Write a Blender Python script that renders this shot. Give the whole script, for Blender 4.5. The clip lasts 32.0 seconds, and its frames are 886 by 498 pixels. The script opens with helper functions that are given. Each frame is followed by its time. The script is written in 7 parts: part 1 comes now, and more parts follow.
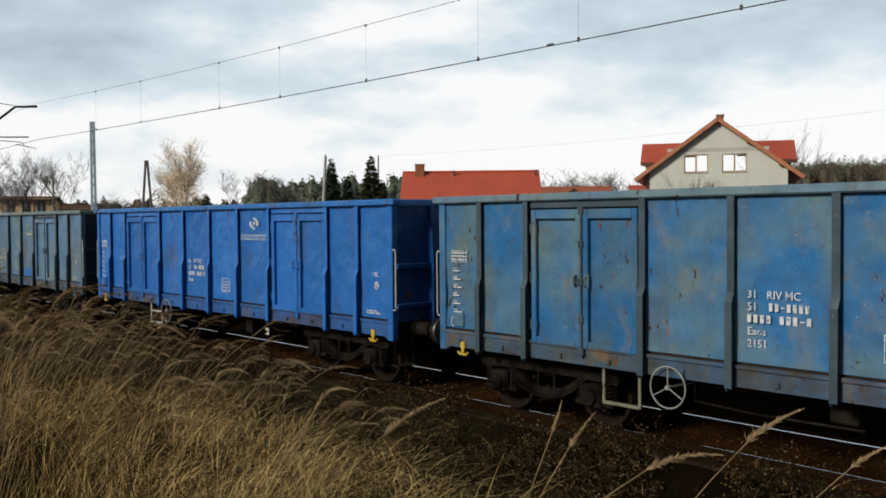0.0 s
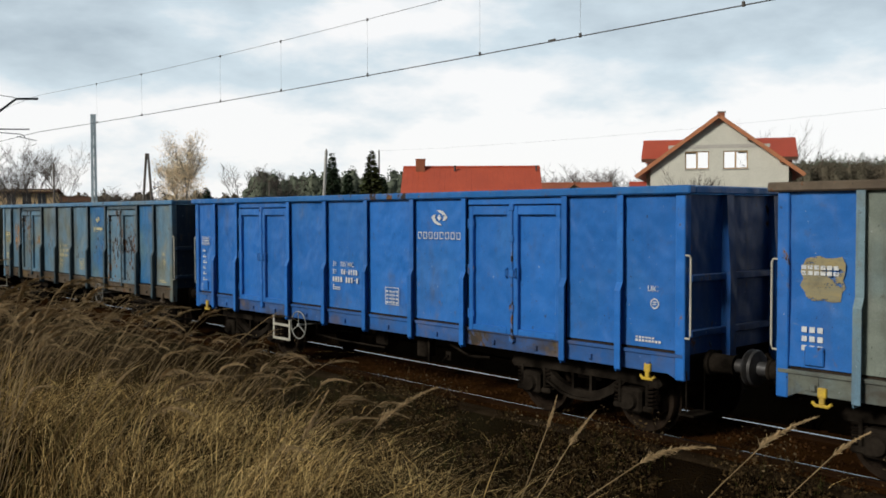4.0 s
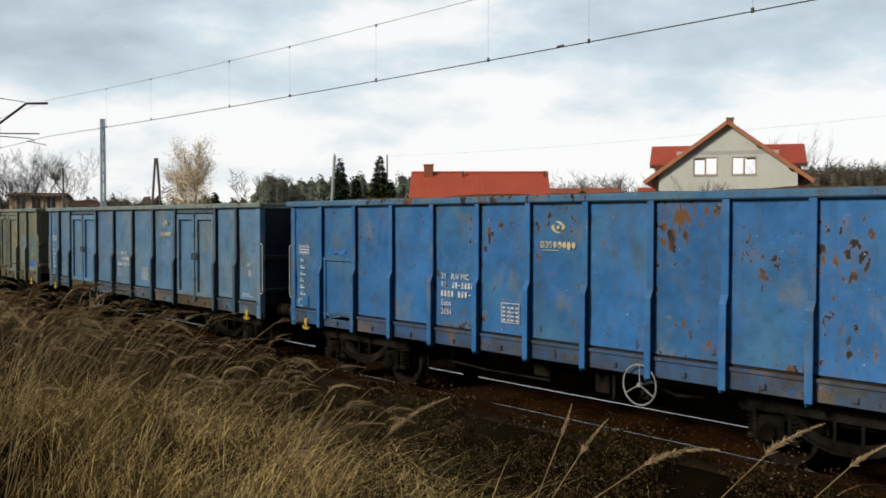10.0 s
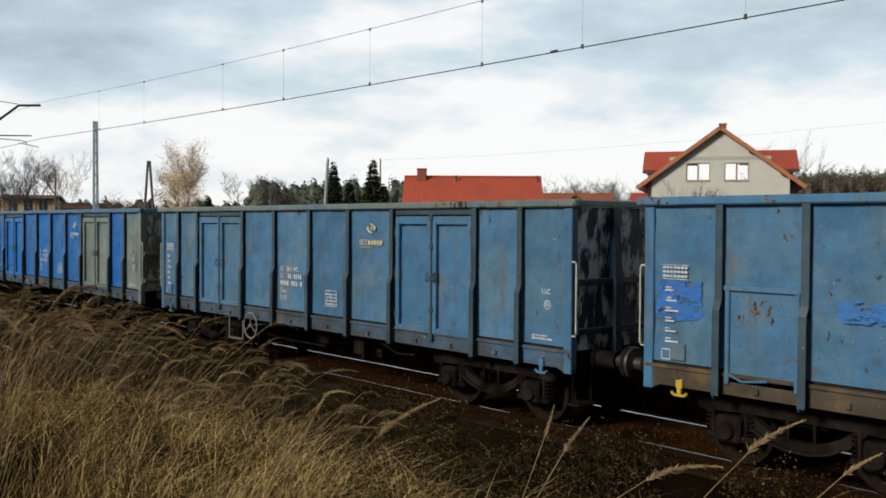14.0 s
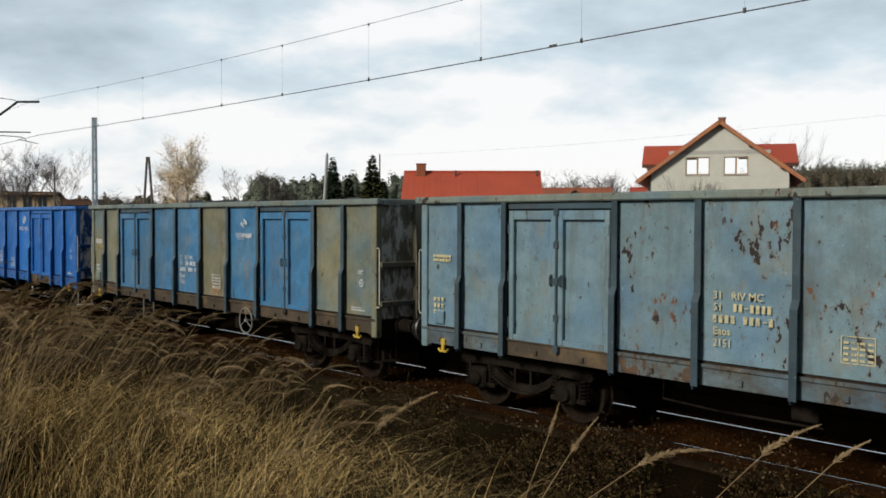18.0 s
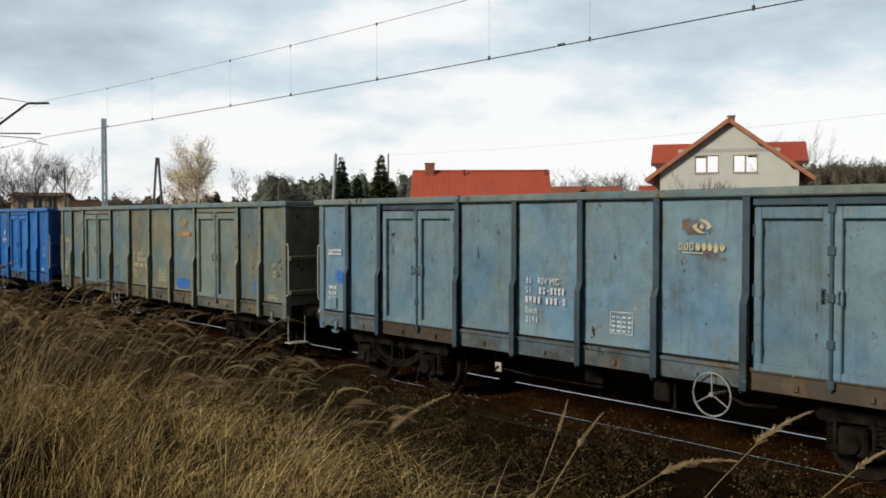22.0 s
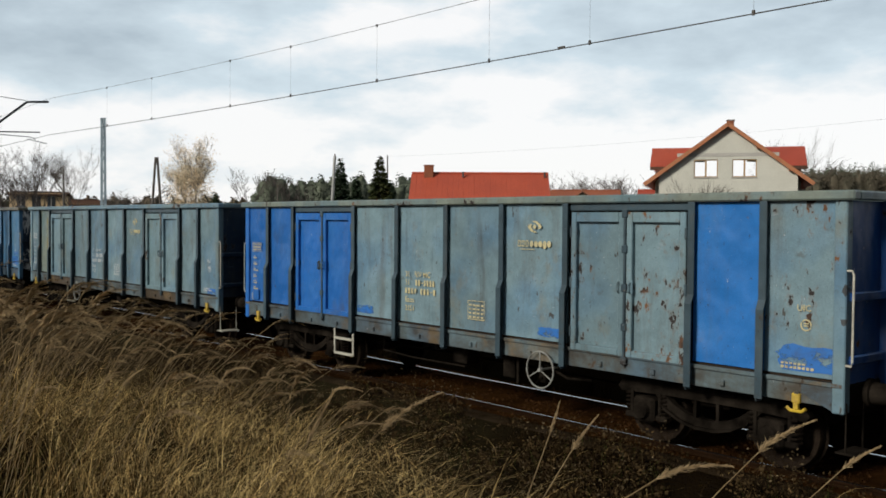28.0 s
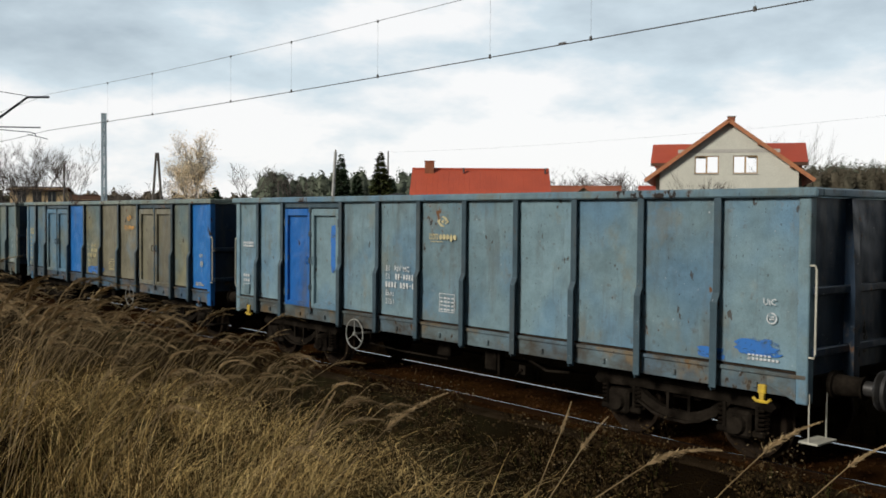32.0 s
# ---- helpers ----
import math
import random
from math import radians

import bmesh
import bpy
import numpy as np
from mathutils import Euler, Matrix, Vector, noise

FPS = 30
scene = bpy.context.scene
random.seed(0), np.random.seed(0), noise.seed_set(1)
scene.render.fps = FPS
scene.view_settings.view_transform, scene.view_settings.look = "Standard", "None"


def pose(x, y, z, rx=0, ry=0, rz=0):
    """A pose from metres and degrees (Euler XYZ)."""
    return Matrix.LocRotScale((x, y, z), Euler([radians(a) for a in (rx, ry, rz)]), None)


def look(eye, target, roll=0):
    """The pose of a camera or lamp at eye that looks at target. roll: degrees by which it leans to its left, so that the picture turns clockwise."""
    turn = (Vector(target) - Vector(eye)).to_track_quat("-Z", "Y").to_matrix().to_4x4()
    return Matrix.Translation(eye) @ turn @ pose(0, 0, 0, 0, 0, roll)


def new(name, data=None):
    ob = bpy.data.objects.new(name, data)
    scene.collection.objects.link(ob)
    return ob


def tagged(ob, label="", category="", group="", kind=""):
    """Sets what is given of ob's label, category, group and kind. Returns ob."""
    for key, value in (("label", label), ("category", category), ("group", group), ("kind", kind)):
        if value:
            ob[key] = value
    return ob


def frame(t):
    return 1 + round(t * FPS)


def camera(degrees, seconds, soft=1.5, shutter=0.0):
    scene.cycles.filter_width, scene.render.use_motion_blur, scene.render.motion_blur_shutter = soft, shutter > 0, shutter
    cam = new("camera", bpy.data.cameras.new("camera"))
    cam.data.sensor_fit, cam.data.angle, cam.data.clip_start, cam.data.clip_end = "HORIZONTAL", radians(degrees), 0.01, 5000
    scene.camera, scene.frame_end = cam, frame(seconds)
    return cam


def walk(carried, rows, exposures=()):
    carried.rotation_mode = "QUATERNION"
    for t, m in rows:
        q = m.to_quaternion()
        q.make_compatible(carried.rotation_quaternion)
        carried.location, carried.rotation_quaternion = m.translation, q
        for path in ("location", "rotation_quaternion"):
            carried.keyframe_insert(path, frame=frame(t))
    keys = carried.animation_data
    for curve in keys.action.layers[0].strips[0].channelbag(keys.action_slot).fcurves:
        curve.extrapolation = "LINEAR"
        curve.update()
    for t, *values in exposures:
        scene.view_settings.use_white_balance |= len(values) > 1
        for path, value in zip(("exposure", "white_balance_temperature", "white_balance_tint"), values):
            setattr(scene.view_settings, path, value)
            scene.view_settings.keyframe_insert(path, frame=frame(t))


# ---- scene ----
EYE = (0.0, 0.0, 2.896)
# seconds, heading left of the square view on the track, tilt down, lean (degrees)
HELD = [
(0, 49.159, 1.774, -0.492), (0.5, 49.101, 1.782, -0.516), (1, 49.030, 1.804, -0.535), (1.5, 48.979, 1.809, -0.477),
(2, 48.999, 1.859, -0.376), (2.5, 49.052, 1.838, -0.321), (3, 49.126, 1.987, -0.282), (3.5, 49.155, 2.063, -0.104),
(5.5, 49.216, 2.080, -0.129), (6, 49.211, 2.068, -0.094), (6.5, 49.241, 2.061, -0.044), (7, 49.332, 1.964, 0.007),
(7.5, 49.395, 1.899, -0.036), (8, 49.444, 1.853, -0.015), (8.5, 49.439, 1.742, -0.034), (9, 49.533, 1.774, 0.059),
(9.5, 49.611, 1.774, 0.054), (10, 49.640, 1.745, 0.081), (10.5, 49.594, 1.701, 0.194), (11, 49.547, 1.693, 0.212),
(11.5, 49.488, 1.690, 0.233), (12, 49.448, 1.658, 0.164), (12.5, 49.447, 1.616, 0.175), (13, 49.342, 1.564, 0.169),
(13.5, 49.259, 1.507, 0.310), (14, 49.215, 1.491, 0.349), (14.5, 49.158, 1.495, 0.375), (16.5, 49.136, 1.665, 0.352),
(17, 49.144, 1.704, 0.344), (17.5, 49.195, 1.712, 0.163), (18, 49.190, 1.789, 0.145), (18.5, 49.229, 1.808, 0.217),
(19, 49.271, 1.779, 0.241), (19.5, 49.313, 1.757, 0.232), (20, 49.327, 1.658, 0.184), (20.5, 49.414, 1.745, -0.059),
(21, 49.522, 1.788, -0.141), (21.5, 49.654, 1.830, -0.061), (22, 49.724, 1.826, -0.074), (22.5, 49.723, 1.834, -0.069),
(23, 49.805, 1.845, -0.001), (23.5, 49.879, 1.827, 0.087), (24, 49.949, 1.767, 0.078), (24.5, 49.922, 1.743, 0.007),
(25, 49.849, 1.739, 0.135), (25.5, 49.788, 1.684, 0.134), (27.5, 49.623, 1.680, 0.312), (28, 49.632, 1.706, 0.389),
(28.5, 49.639, 1.719, 0.397), (29, 49.670, 1.795, 0.392), (29.5, 49.667, 1.865, 0.415), (30, 49.657, 1.886, 0.496),
(30.5, 49.663, 1.890, 0.484), (31, 49.630, 1.855, 0.391), (31.5, 49.680, 1.932, 0.302), (32, 49.663, 1.950, 0.479)]
cam = camera(49.96, 32.0, soft=1.7)
walk(cam, [(t, pose(*EYE, 90 - tilt, 0, left) @ pose(0, 0, 0, 0, 0, lean)) for t, left, tilt, lean in HELD],
     exposures=[(0, 0.0), (32, 0.0)])

# ---- light ----
SUN_HIGH, SUN_TURN = radians(27), radians(183)      # veiled sun, behind the camera


def make_world():
    w = bpy.data.worlds.new("sky")
    scene.world = w
    w.use_nodes = True
    nt = w.node_tree
    nt.nodes.clear()
    n, ln = nt.nodes.new, nt.links.new
    out = n("ShaderNodeOutputWorld")
    sky = n("ShaderNodeTexSky")
    sky.sky_type, sky.sun_disc = "NISHITA", False
    sky.sun_elevation, sky.sun_rotation = SUN_HIGH, SUN_TURN
    clear = n("ShaderNodeBackground")
    clear.inputs[1].default_value = 0.10
    ln(sky.outputs[0], clear.inputs[0])
    tc = n("ShaderNodeTexCoord")
    mp = n("ShaderNodeMapping")
    mp.inputs["Location"].default_value = (2.1, 0.9, 0.6)
    mp.inputs["Scale"].default_value = (1.0, 1.0, 2.6)
    ln(tc.outputs["Generated"], mp.inputs[0])
    big = n("ShaderNodeTexNoise")
    big.inputs["Scale"].default_value, big.inputs["Detail"].default_value = 4.4, 7
    big.inputs["Roughness"].default_value = 0.56
    big.inputs["Distortion"].default_value = 0.0
    ln(mp.outputs[0], big.inputs[0])
    xyz = n("ShaderNodeSeparateXYZ")
    ln(tc.outputs["Generated"], xyz.inputs[0])
    low = n("ShaderNodeMapRange")                   # cloud base turns paler towards the horizon
    low.inputs[1].default_value, low.inputs[2].default_value = 0.06, 0.24
    low.inputs[3].default_value, low.inputs[4].default_value = 0.11, -0.045
    ln(xyz.outputs["Z"], low.inputs[0])
    broad = n("ShaderNodeTexNoise")
    broad.inputs["Scale"].default_value, broad.inputs["Detail"].default_value = 1.5, 3
    ln(mp.outputs[0], broad.inputs[0])
    both = n("ShaderNodeMix")
    both.inputs[0].default_value = 0.38
    ln(big.outputs[0], both.inputs[2])
    ln(broad.outputs[0], both.inputs[3])
    add = n("ShaderNodeMath")
    ln(both.outputs[0], add.inputs[0])
    ln(low.outputs[0], add.inputs[1])
    ramp = n("ShaderNodeValToRGB")
    e = ramp.color_ramp.elements
    e[0].position, e[0].color = 0.36, (0.46, 0.55, 0.62, 1)
    e[1].position, e[1].color = 0.58, (1.0, 1.0, 1.0, 1)
    m = e.new(0.49)
    m.color = (0.67, 0.78, 0.85, 1)
    ln(add.outputs[0], ramp.inputs[0])
    high = n("ShaderNodeMapRange")                  # sky above the view dimmed to lessen the light from overhead
    high.inputs[1].default_value, high.inputs[2].default_value = 0.36, 0.75
    high.inputs[3].default_value, high.inputs[4].default_value = 1.0, 0.34
    ln(xyz.outputs["Z"], high.inputs[0])
    way = n("ShaderNodeVectorMath")                 # unseen sky behind dimmed to deepen shade; brightest over the track, to the left
    way.operation = "DOT_PRODUCT"
    way.inputs[1].default_value = (-0.62, 0.78, 0.0)
    ln(tc.outputs["Generated"], way.inputs[0])
    thin = n("ShaderNodeMapRange")
    thin.interpolation_type = "SMOOTHSTEP"
    thin.inputs[1].default_value, thin.inputs[2].default_value = -0.5, 0.72
    thin.inputs[3].default_value, thin.inputs[4].default_value = 0.36, 1.0
    ln(way.outputs["Value"], thin.inputs[0])
    glow = n("ShaderNodeMath")
    glow.operation = "MULTIPLY"
    ln(high.outputs[0], glow.inputs[0])
    ln(thin.outputs[0], glow.inputs[1])
    cloud = n("ShaderNodeBackground")
    ln(glow.outputs[0], cloud.inputs[1])
    ln(ramp.outputs[0], cloud.inputs[0])
    mix = n("ShaderNodeMixShader")
    mix.inputs[0].default_value = 0.92
    ln(clear.outputs[0], mix.inputs[1])
    ln(cloud.outputs[0], mix.inputs[2])
    ln(mix.outputs[0], out.inputs[0])
    sun = bpy.data.lights.new("sun", "SUN")
    sun.energy, sun.angle, sun.color = 3.35, radians(12), (1.0, 0.95, 0.87)
    ob = new("sun", sun)
    a = SUN_TURN
    ob.matrix_world = look((40 * math.sin(a), 40 * math.cos(a), 40 * math.tan(SUN_HIGH)), (0, 0, 0))


make_world()

# ---- mesh building ----
class Geo:
    """Collects vertices and faces of one mesh."""

    def __init__(self):
        self.v, self.f = [], []

    def add(self, verts, faces):
        k = len(self.v)
        self.v += [tuple(p) for p in verts]
        self.f += [tuple(i + k for i in f) for f in faces]
        return self

    def box(self, x0, x1, y0, y1, z0, z1, c=0.0):
        """A box with chamfered edges."""
        if c <= 0:
            v = [(x, y, z) for z in (z0, z1) for y in (y0, y1) for x in (x0, x1)]
            return self.add(v, [(0, 2, 3, 1), (4, 5, 7, 6), (0, 1, 5, 4), (2, 6, 7, 3), (0, 4, 6, 2), (1, 3, 7, 5)])
        c = min(c, (x1 - x0) / 2.1, (y1 - y0) / 2.1, (z1 - z0) / 2.1)
        bm = bmesh.new()
        pts = []
        for sx, x in ((1, x0), (-1, x1)):
            for sy, y in ((1, y0), (-1, y1)):
                for sz, z in ((1, z0), (-1, z1)):
                    pts += [(x, y + sy * c, z + sz * c), (x + sx * c, y, z + sz * c), (x + sx * c, y + sy * c, z)]
        vs = [bm.verts.new(p) for p in pts]
        bmesh.ops.convex_hull(bm, input=vs)
        bmesh.ops.dissolve_limit(bm, angle_limit=0.01, verts=bm.verts, edges=bm.edges)
        bm.verts.index_update()
        self.add([v.co[:] for v in bm.verts], [tuple(v.index for v in f.verts) for f in bm.faces])
        bm.free()
        return self

    def prism(self, poly, a, b, axis="x"):
        """A polygon drawn out from a to b along an axis; the polygon's pairs are the two other axes in order."""
        def at(p, s):
            return {"x": (s, p[0], p[1]), "y": (p[0], s, p[1]), "z": (p[0], p[1], s)}[axis]
        n = len(poly)
        v = [at(p, a) for p in poly] + [at(p, b) for p in poly]
        f = [tuple(range(n))[::-1], tuple(range(n, 2 * n))]
        f += [(i, (i + 1) % n, n + (i + 1) % n, n + i) for i in range(n)]
        return self.add(v, f)

    def tube(self, path, radius, sides=6, closed=False):
        """A round bar along points; radius may be one number or one for each point."""
        pts = [Vector(p) for p in path]
        n = len(pts)
        rr = radius if isinstance(radius, (list, tuple)) else [radius] * n
        k = len(self.v)
        up = Vector((0.13, 0.21, 0.97)).normalized()
        for i, p in enumerate(pts):
            a = pts[(i - 1) % n] if (closed or i) else pts[0]
            b = pts[(i + 1) % n] if (closed or i < n - 1) else pts[-1]
            d = (b - a).normalized()
            u = d.cross(up)
            if u.length < 1e-3:
                u = d.cross(Vector((1, 0, 0)))
            u.normalize()
            w = d.cross(u)
            for j in range(sides):
                t = 2 * math.pi * j / sides
                self.v.append(tuple(p + (u * math.cos(t) + w * math.sin(t)) * rr[i]))
        for i in range(n if closed else n - 1):
            for j in range(sides):
                a, b = k + i * sides, k + ((i + 1) % n) * sides
                self.f.append((a + j, a + (j + 1) % sides, b + (j + 1) % sides, b + j))
        if not closed:
            self.f.append(tuple(k + j for j in range(sides))[::-1])
            self.f.append(tuple(k + (n - 1) * sides + j for j in range(sides)))
        return self

    def lathe(self, prof, sides=20, axis="y", at=(0, 0, 0)):
        """Turns (along, radius) pairs round an axis."""
        k, n = len(self.v), len(prof)
        for s, r in prof:
            for j in range(sides):
                t = 2 * math.pi * j / sides
                c, q = r * math.cos(t), r * math.sin(t)
                p = {"y": (c, s, q), "x": (s, c, q), "z": (c, q, s)}[axis]
                self.v.append((p[0] + at[0], p[1] + at[1], p[2] + at[2]))
        for i in range(n - 1):
            for j in range(sides):
                self.f.append((k + i * sides + j, k + i * sides + (j + 1) % sides,
                               k + (i + 1) * sides + (j + 1) % sides, k + (i + 1) * sides + j))
        self.f.append(tuple(k + j for j in range(sides))[::-1])
        self.f.append(tuple(k + (n - 1) * sides + j for j in range(sides)))
        return self

    def mesh(self, name, smooth=False):
        me = bpy.data.meshes.new(name)
        me.from_pydata(self.v, [], self.f)
        bm = bmesh.new()
        bm.from_mesh(me)
        bmesh.ops.recalc_face_normals(bm, faces=bm.faces)
        bm.to_mesh(me)
        bm.free()
        if smooth:
            me.polygons.foreach_set("use_smooth", [True] * len(me.polygons))
            me.set_sharp_from_angle(angle=radians(35))
        me.materials.append(None)
        return me


def put(ob, mat):
    ob.material_slots[0].link = "OBJECT"
    ob.material_slots[0].material = mat
    return ob


def part(name, me, mat, parent, label="", m=None):
    """Links a mesh as one part under a thing or a part."""
    ob = put(new(name, me), mat)
    ob.parent = parent
    if m is not None:
        ob.matrix_basis = m
    if label:
        ob["label"] = label
    return ob


def thing(name, label, category, group="", kind="", m=None):
    ob = new(name)
    ob.empty_display_size = 0.2
    tagged(ob, label, category, group, kind)
    if m is not None:
        ob.matrix_basis = m
    return ob


def fast_mesh(name, v, f, mat):
    """A mesh from arrays of triangles or quads."""
    me = bpy.data.meshes.new(name)
    f = np.asarray(f, dtype=np.int32)
    v = np.asarray(v, dtype=np.float32)
    k = f.shape[1]
    me.vertices.add(len(v))
    me.vertices.foreach_set("co", v.ravel())
    me.loops.add(f.size)
    me.loops.foreach_set("vertex_index", f.ravel())
    me.polygons.add(len(f))
    me.polygons.foreach_set("loop_start", np.arange(0, f.size, k, dtype=np.int32))
    me.update(calc_edges=True)
    me.materials.append(mat)
    return me


def polar(bearing, dist, z=0.0):
    """A place by its bearing left of the square view on the track."""
    a = radians(bearing)
    return Vector((-math.sin(a) * dist, math.cos(a) * dist, z))


# ---- materials ----
class Nodes:
    def __init__(self, name):
        self.mat = bpy.data.materials.new(name)
        self.mat.use_nodes = True
        self.t = self.mat.node_tree
        self.p = self.t.nodes["Principled BSDF"]

    def n(self, kind, **vals):
        nd = self.t.nodes.new(kind)
        for k, v in vals.items():
            nd.inputs[k.replace("_", " ")].default_value = v
        return nd

    def ln(self, a, b):
        self.t.links.new(a, b)

    def coords(self, spread=0.0, scale=(1, 1, 1), source="Object"):
        tc = self.n("ShaderNodeTexCoord")
        mp = self.n("ShaderNodeMapping")
        mp.inputs["Scale"].default_value = scale
        self.ln(tc.outputs[source], mp.inputs[0])
        if spread:
            info = self.n("ShaderNodeObjectInfo")
            mul = self.n("ShaderNodeMath")
            mul.operation = "MULTIPLY"
            mul.inputs[1].default_value = spread
            self.ln(info.outputs["Random"], mul.inputs[0])
            self.ln(mul.outputs[0], mp.inputs["Location"])
        return mp.outputs[0]

    def noise(self, vec, scale, detail=4, rough=0.55):
        nd = self.n("ShaderNodeTexNoise", Scale=scale, Detail=detail, Roughness=rough)
        self.ln(vec, nd.inputs["Vector"])
        return nd.outputs["Fac"]

    def ramp(self, fac, a, b, lo=0.0, hi=1.0):
        nd = self.n("ShaderNodeMapRange")
        nd.clamp = True
        for i, v in zip((1, 2, 3, 4), (a, b, lo, hi)):
            nd.inputs[i].default_value = v
        self.ln(fac, nd.inputs[0])
        return nd.outputs[0]

    def mix(self, fac, a, b, how="MIX"):
        nd = self.n("ShaderNodeMix")
        nd.data_type, nd.blend_type = "RGBA", how
        for sock, v in ((nd.inputs[0], fac), (nd.inputs[6], a), (nd.inputs[7], b)):
            if isinstance(v, (int, float)):
                sock.default_value = v
            elif isinstance(v, tuple):
                sock.default_value = (*v[:3], 1)
            else:
                self.ln(v, sock)
        return nd.outputs[2]

    def bump(self, height, strength, dist=0.01):
        nd = self.n("ShaderNodeBump", Strength=strength, Distance=dist)
        self.ln(height, nd.inputs["Height"])
        self.ln(nd.outputs[0], self.p.inputs["Normal"])


def surface(name, a, b, scale=3.0, fine=30.0, rough=0.8, metal=0.0, bump=0.3, dist=0.01, spread=0.0, stretch=(1, 1, 1),
            vary=0.0, island=0.0, source="Object", sheen=None):
    """Two colours mixed by a coarse and a fine noise, with relief."""
    s = Nodes(name)
    vec = s.coords(spread, stretch, source)
    c = s.mix(s.ramp(s.noise(vec, scale, 5), 0.35, 0.65), a, b)
    f = s.noise(vec, fine, 3)
    c = s.mix(0.55, c, s.mix(s.ramp(f, 0.3, 0.7), (0.45, 0.45, 0.45), (1.0, 1.0, 1.0)), "MULTIPLY")
    if vary:
        info = s.n("ShaderNodeObjectInfo")
        c = s.mix(1.0, c, s.mix(info.outputs["Random"], (1 - vary,) * 3, (1 + vary,) * 3), "MULTIPLY")
    if island:
        g = s.n("ShaderNodeNewGeometry")
        c = s.mix(1.0, c, s.mix(g.outputs["Random Per Island"], (1 - island,) * 3, (1 + island, 1 + island * .9, 1 + island * .7)), "MULTIPLY")
    s.ln(c, s.p.inputs["Base Color"])
    s.p.inputs["Roughness"].default_value = rough
    s.p.inputs["Metallic"].default_value = metal
    if rough >= 0.8:
        s.p.inputs["Specular IOR Level"].default_value = 0.0
    if bump:
        s.bump(f, bump, dist)
    return s.mat


PAINTS = {                                   # base, second tone, share of the second
    "B": ((0.020, 0.132, 0.425), (0.028, 0.146, 0.425), 0.4),
    "b": ((0.021, 0.142, 0.412), (0.030, 0.158, 0.405), 0.4),
    "A": ((0.045, 0.160, 0.30), (0.080, 0.170, 0.25), 0.5),
    "P": ((0.165, 0.250, 0.275), (0.125, 0.215, 0.260), 0.5),
    "L": ((0.095, 0.190, 0.27), (0.150, 0.175, 0.150), 0.55),
    "S": ((0.062, 0.165, 0.290), (0.090, 0.180, 0.250), 0.5),
    "T": ((0.160, 0.240, 0.268), (0.118, 0.212, 0.290), 0.55),
    "G": ((0.185, 0.215, 0.180), (0.125, 0.190, 0.205), 0.6),
    "O": ((0.195, 0.188, 0.120), (0.120, 0.170, 0.170), 0.6),
    "Y": ((0.27, 0.215, 0.095), (0.19, 0.18, 0.115), 0.5),
    "M": ((0.025, 0.135, 0.31), (0.095, 0.175, 0.22), 0.65),
    "R": ((0.185, 0.172, 0.120), (0.130, 0.122, 0.090), 0.6),
    "N": ((0.050, 0.080, 0.098), (0.034, 0.054, 0.066), 0.5),
    "Z": ((0.105, 0.078, 0.052), (0.068, 0.050, 0.035), 0.5),
    "U": ((0.095, 0.190, 0.300), (0.135, 0.195, 0.235), 0.5),
    "m": ((0.032, 0.135, 0.320), (0.050, 0.150, 0.270), 0.5),
    # K and D: end walls, darkened with the shade between the wagons
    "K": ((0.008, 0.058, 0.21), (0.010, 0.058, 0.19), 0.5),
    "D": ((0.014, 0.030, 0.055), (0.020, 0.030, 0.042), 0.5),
}
_paint = {}


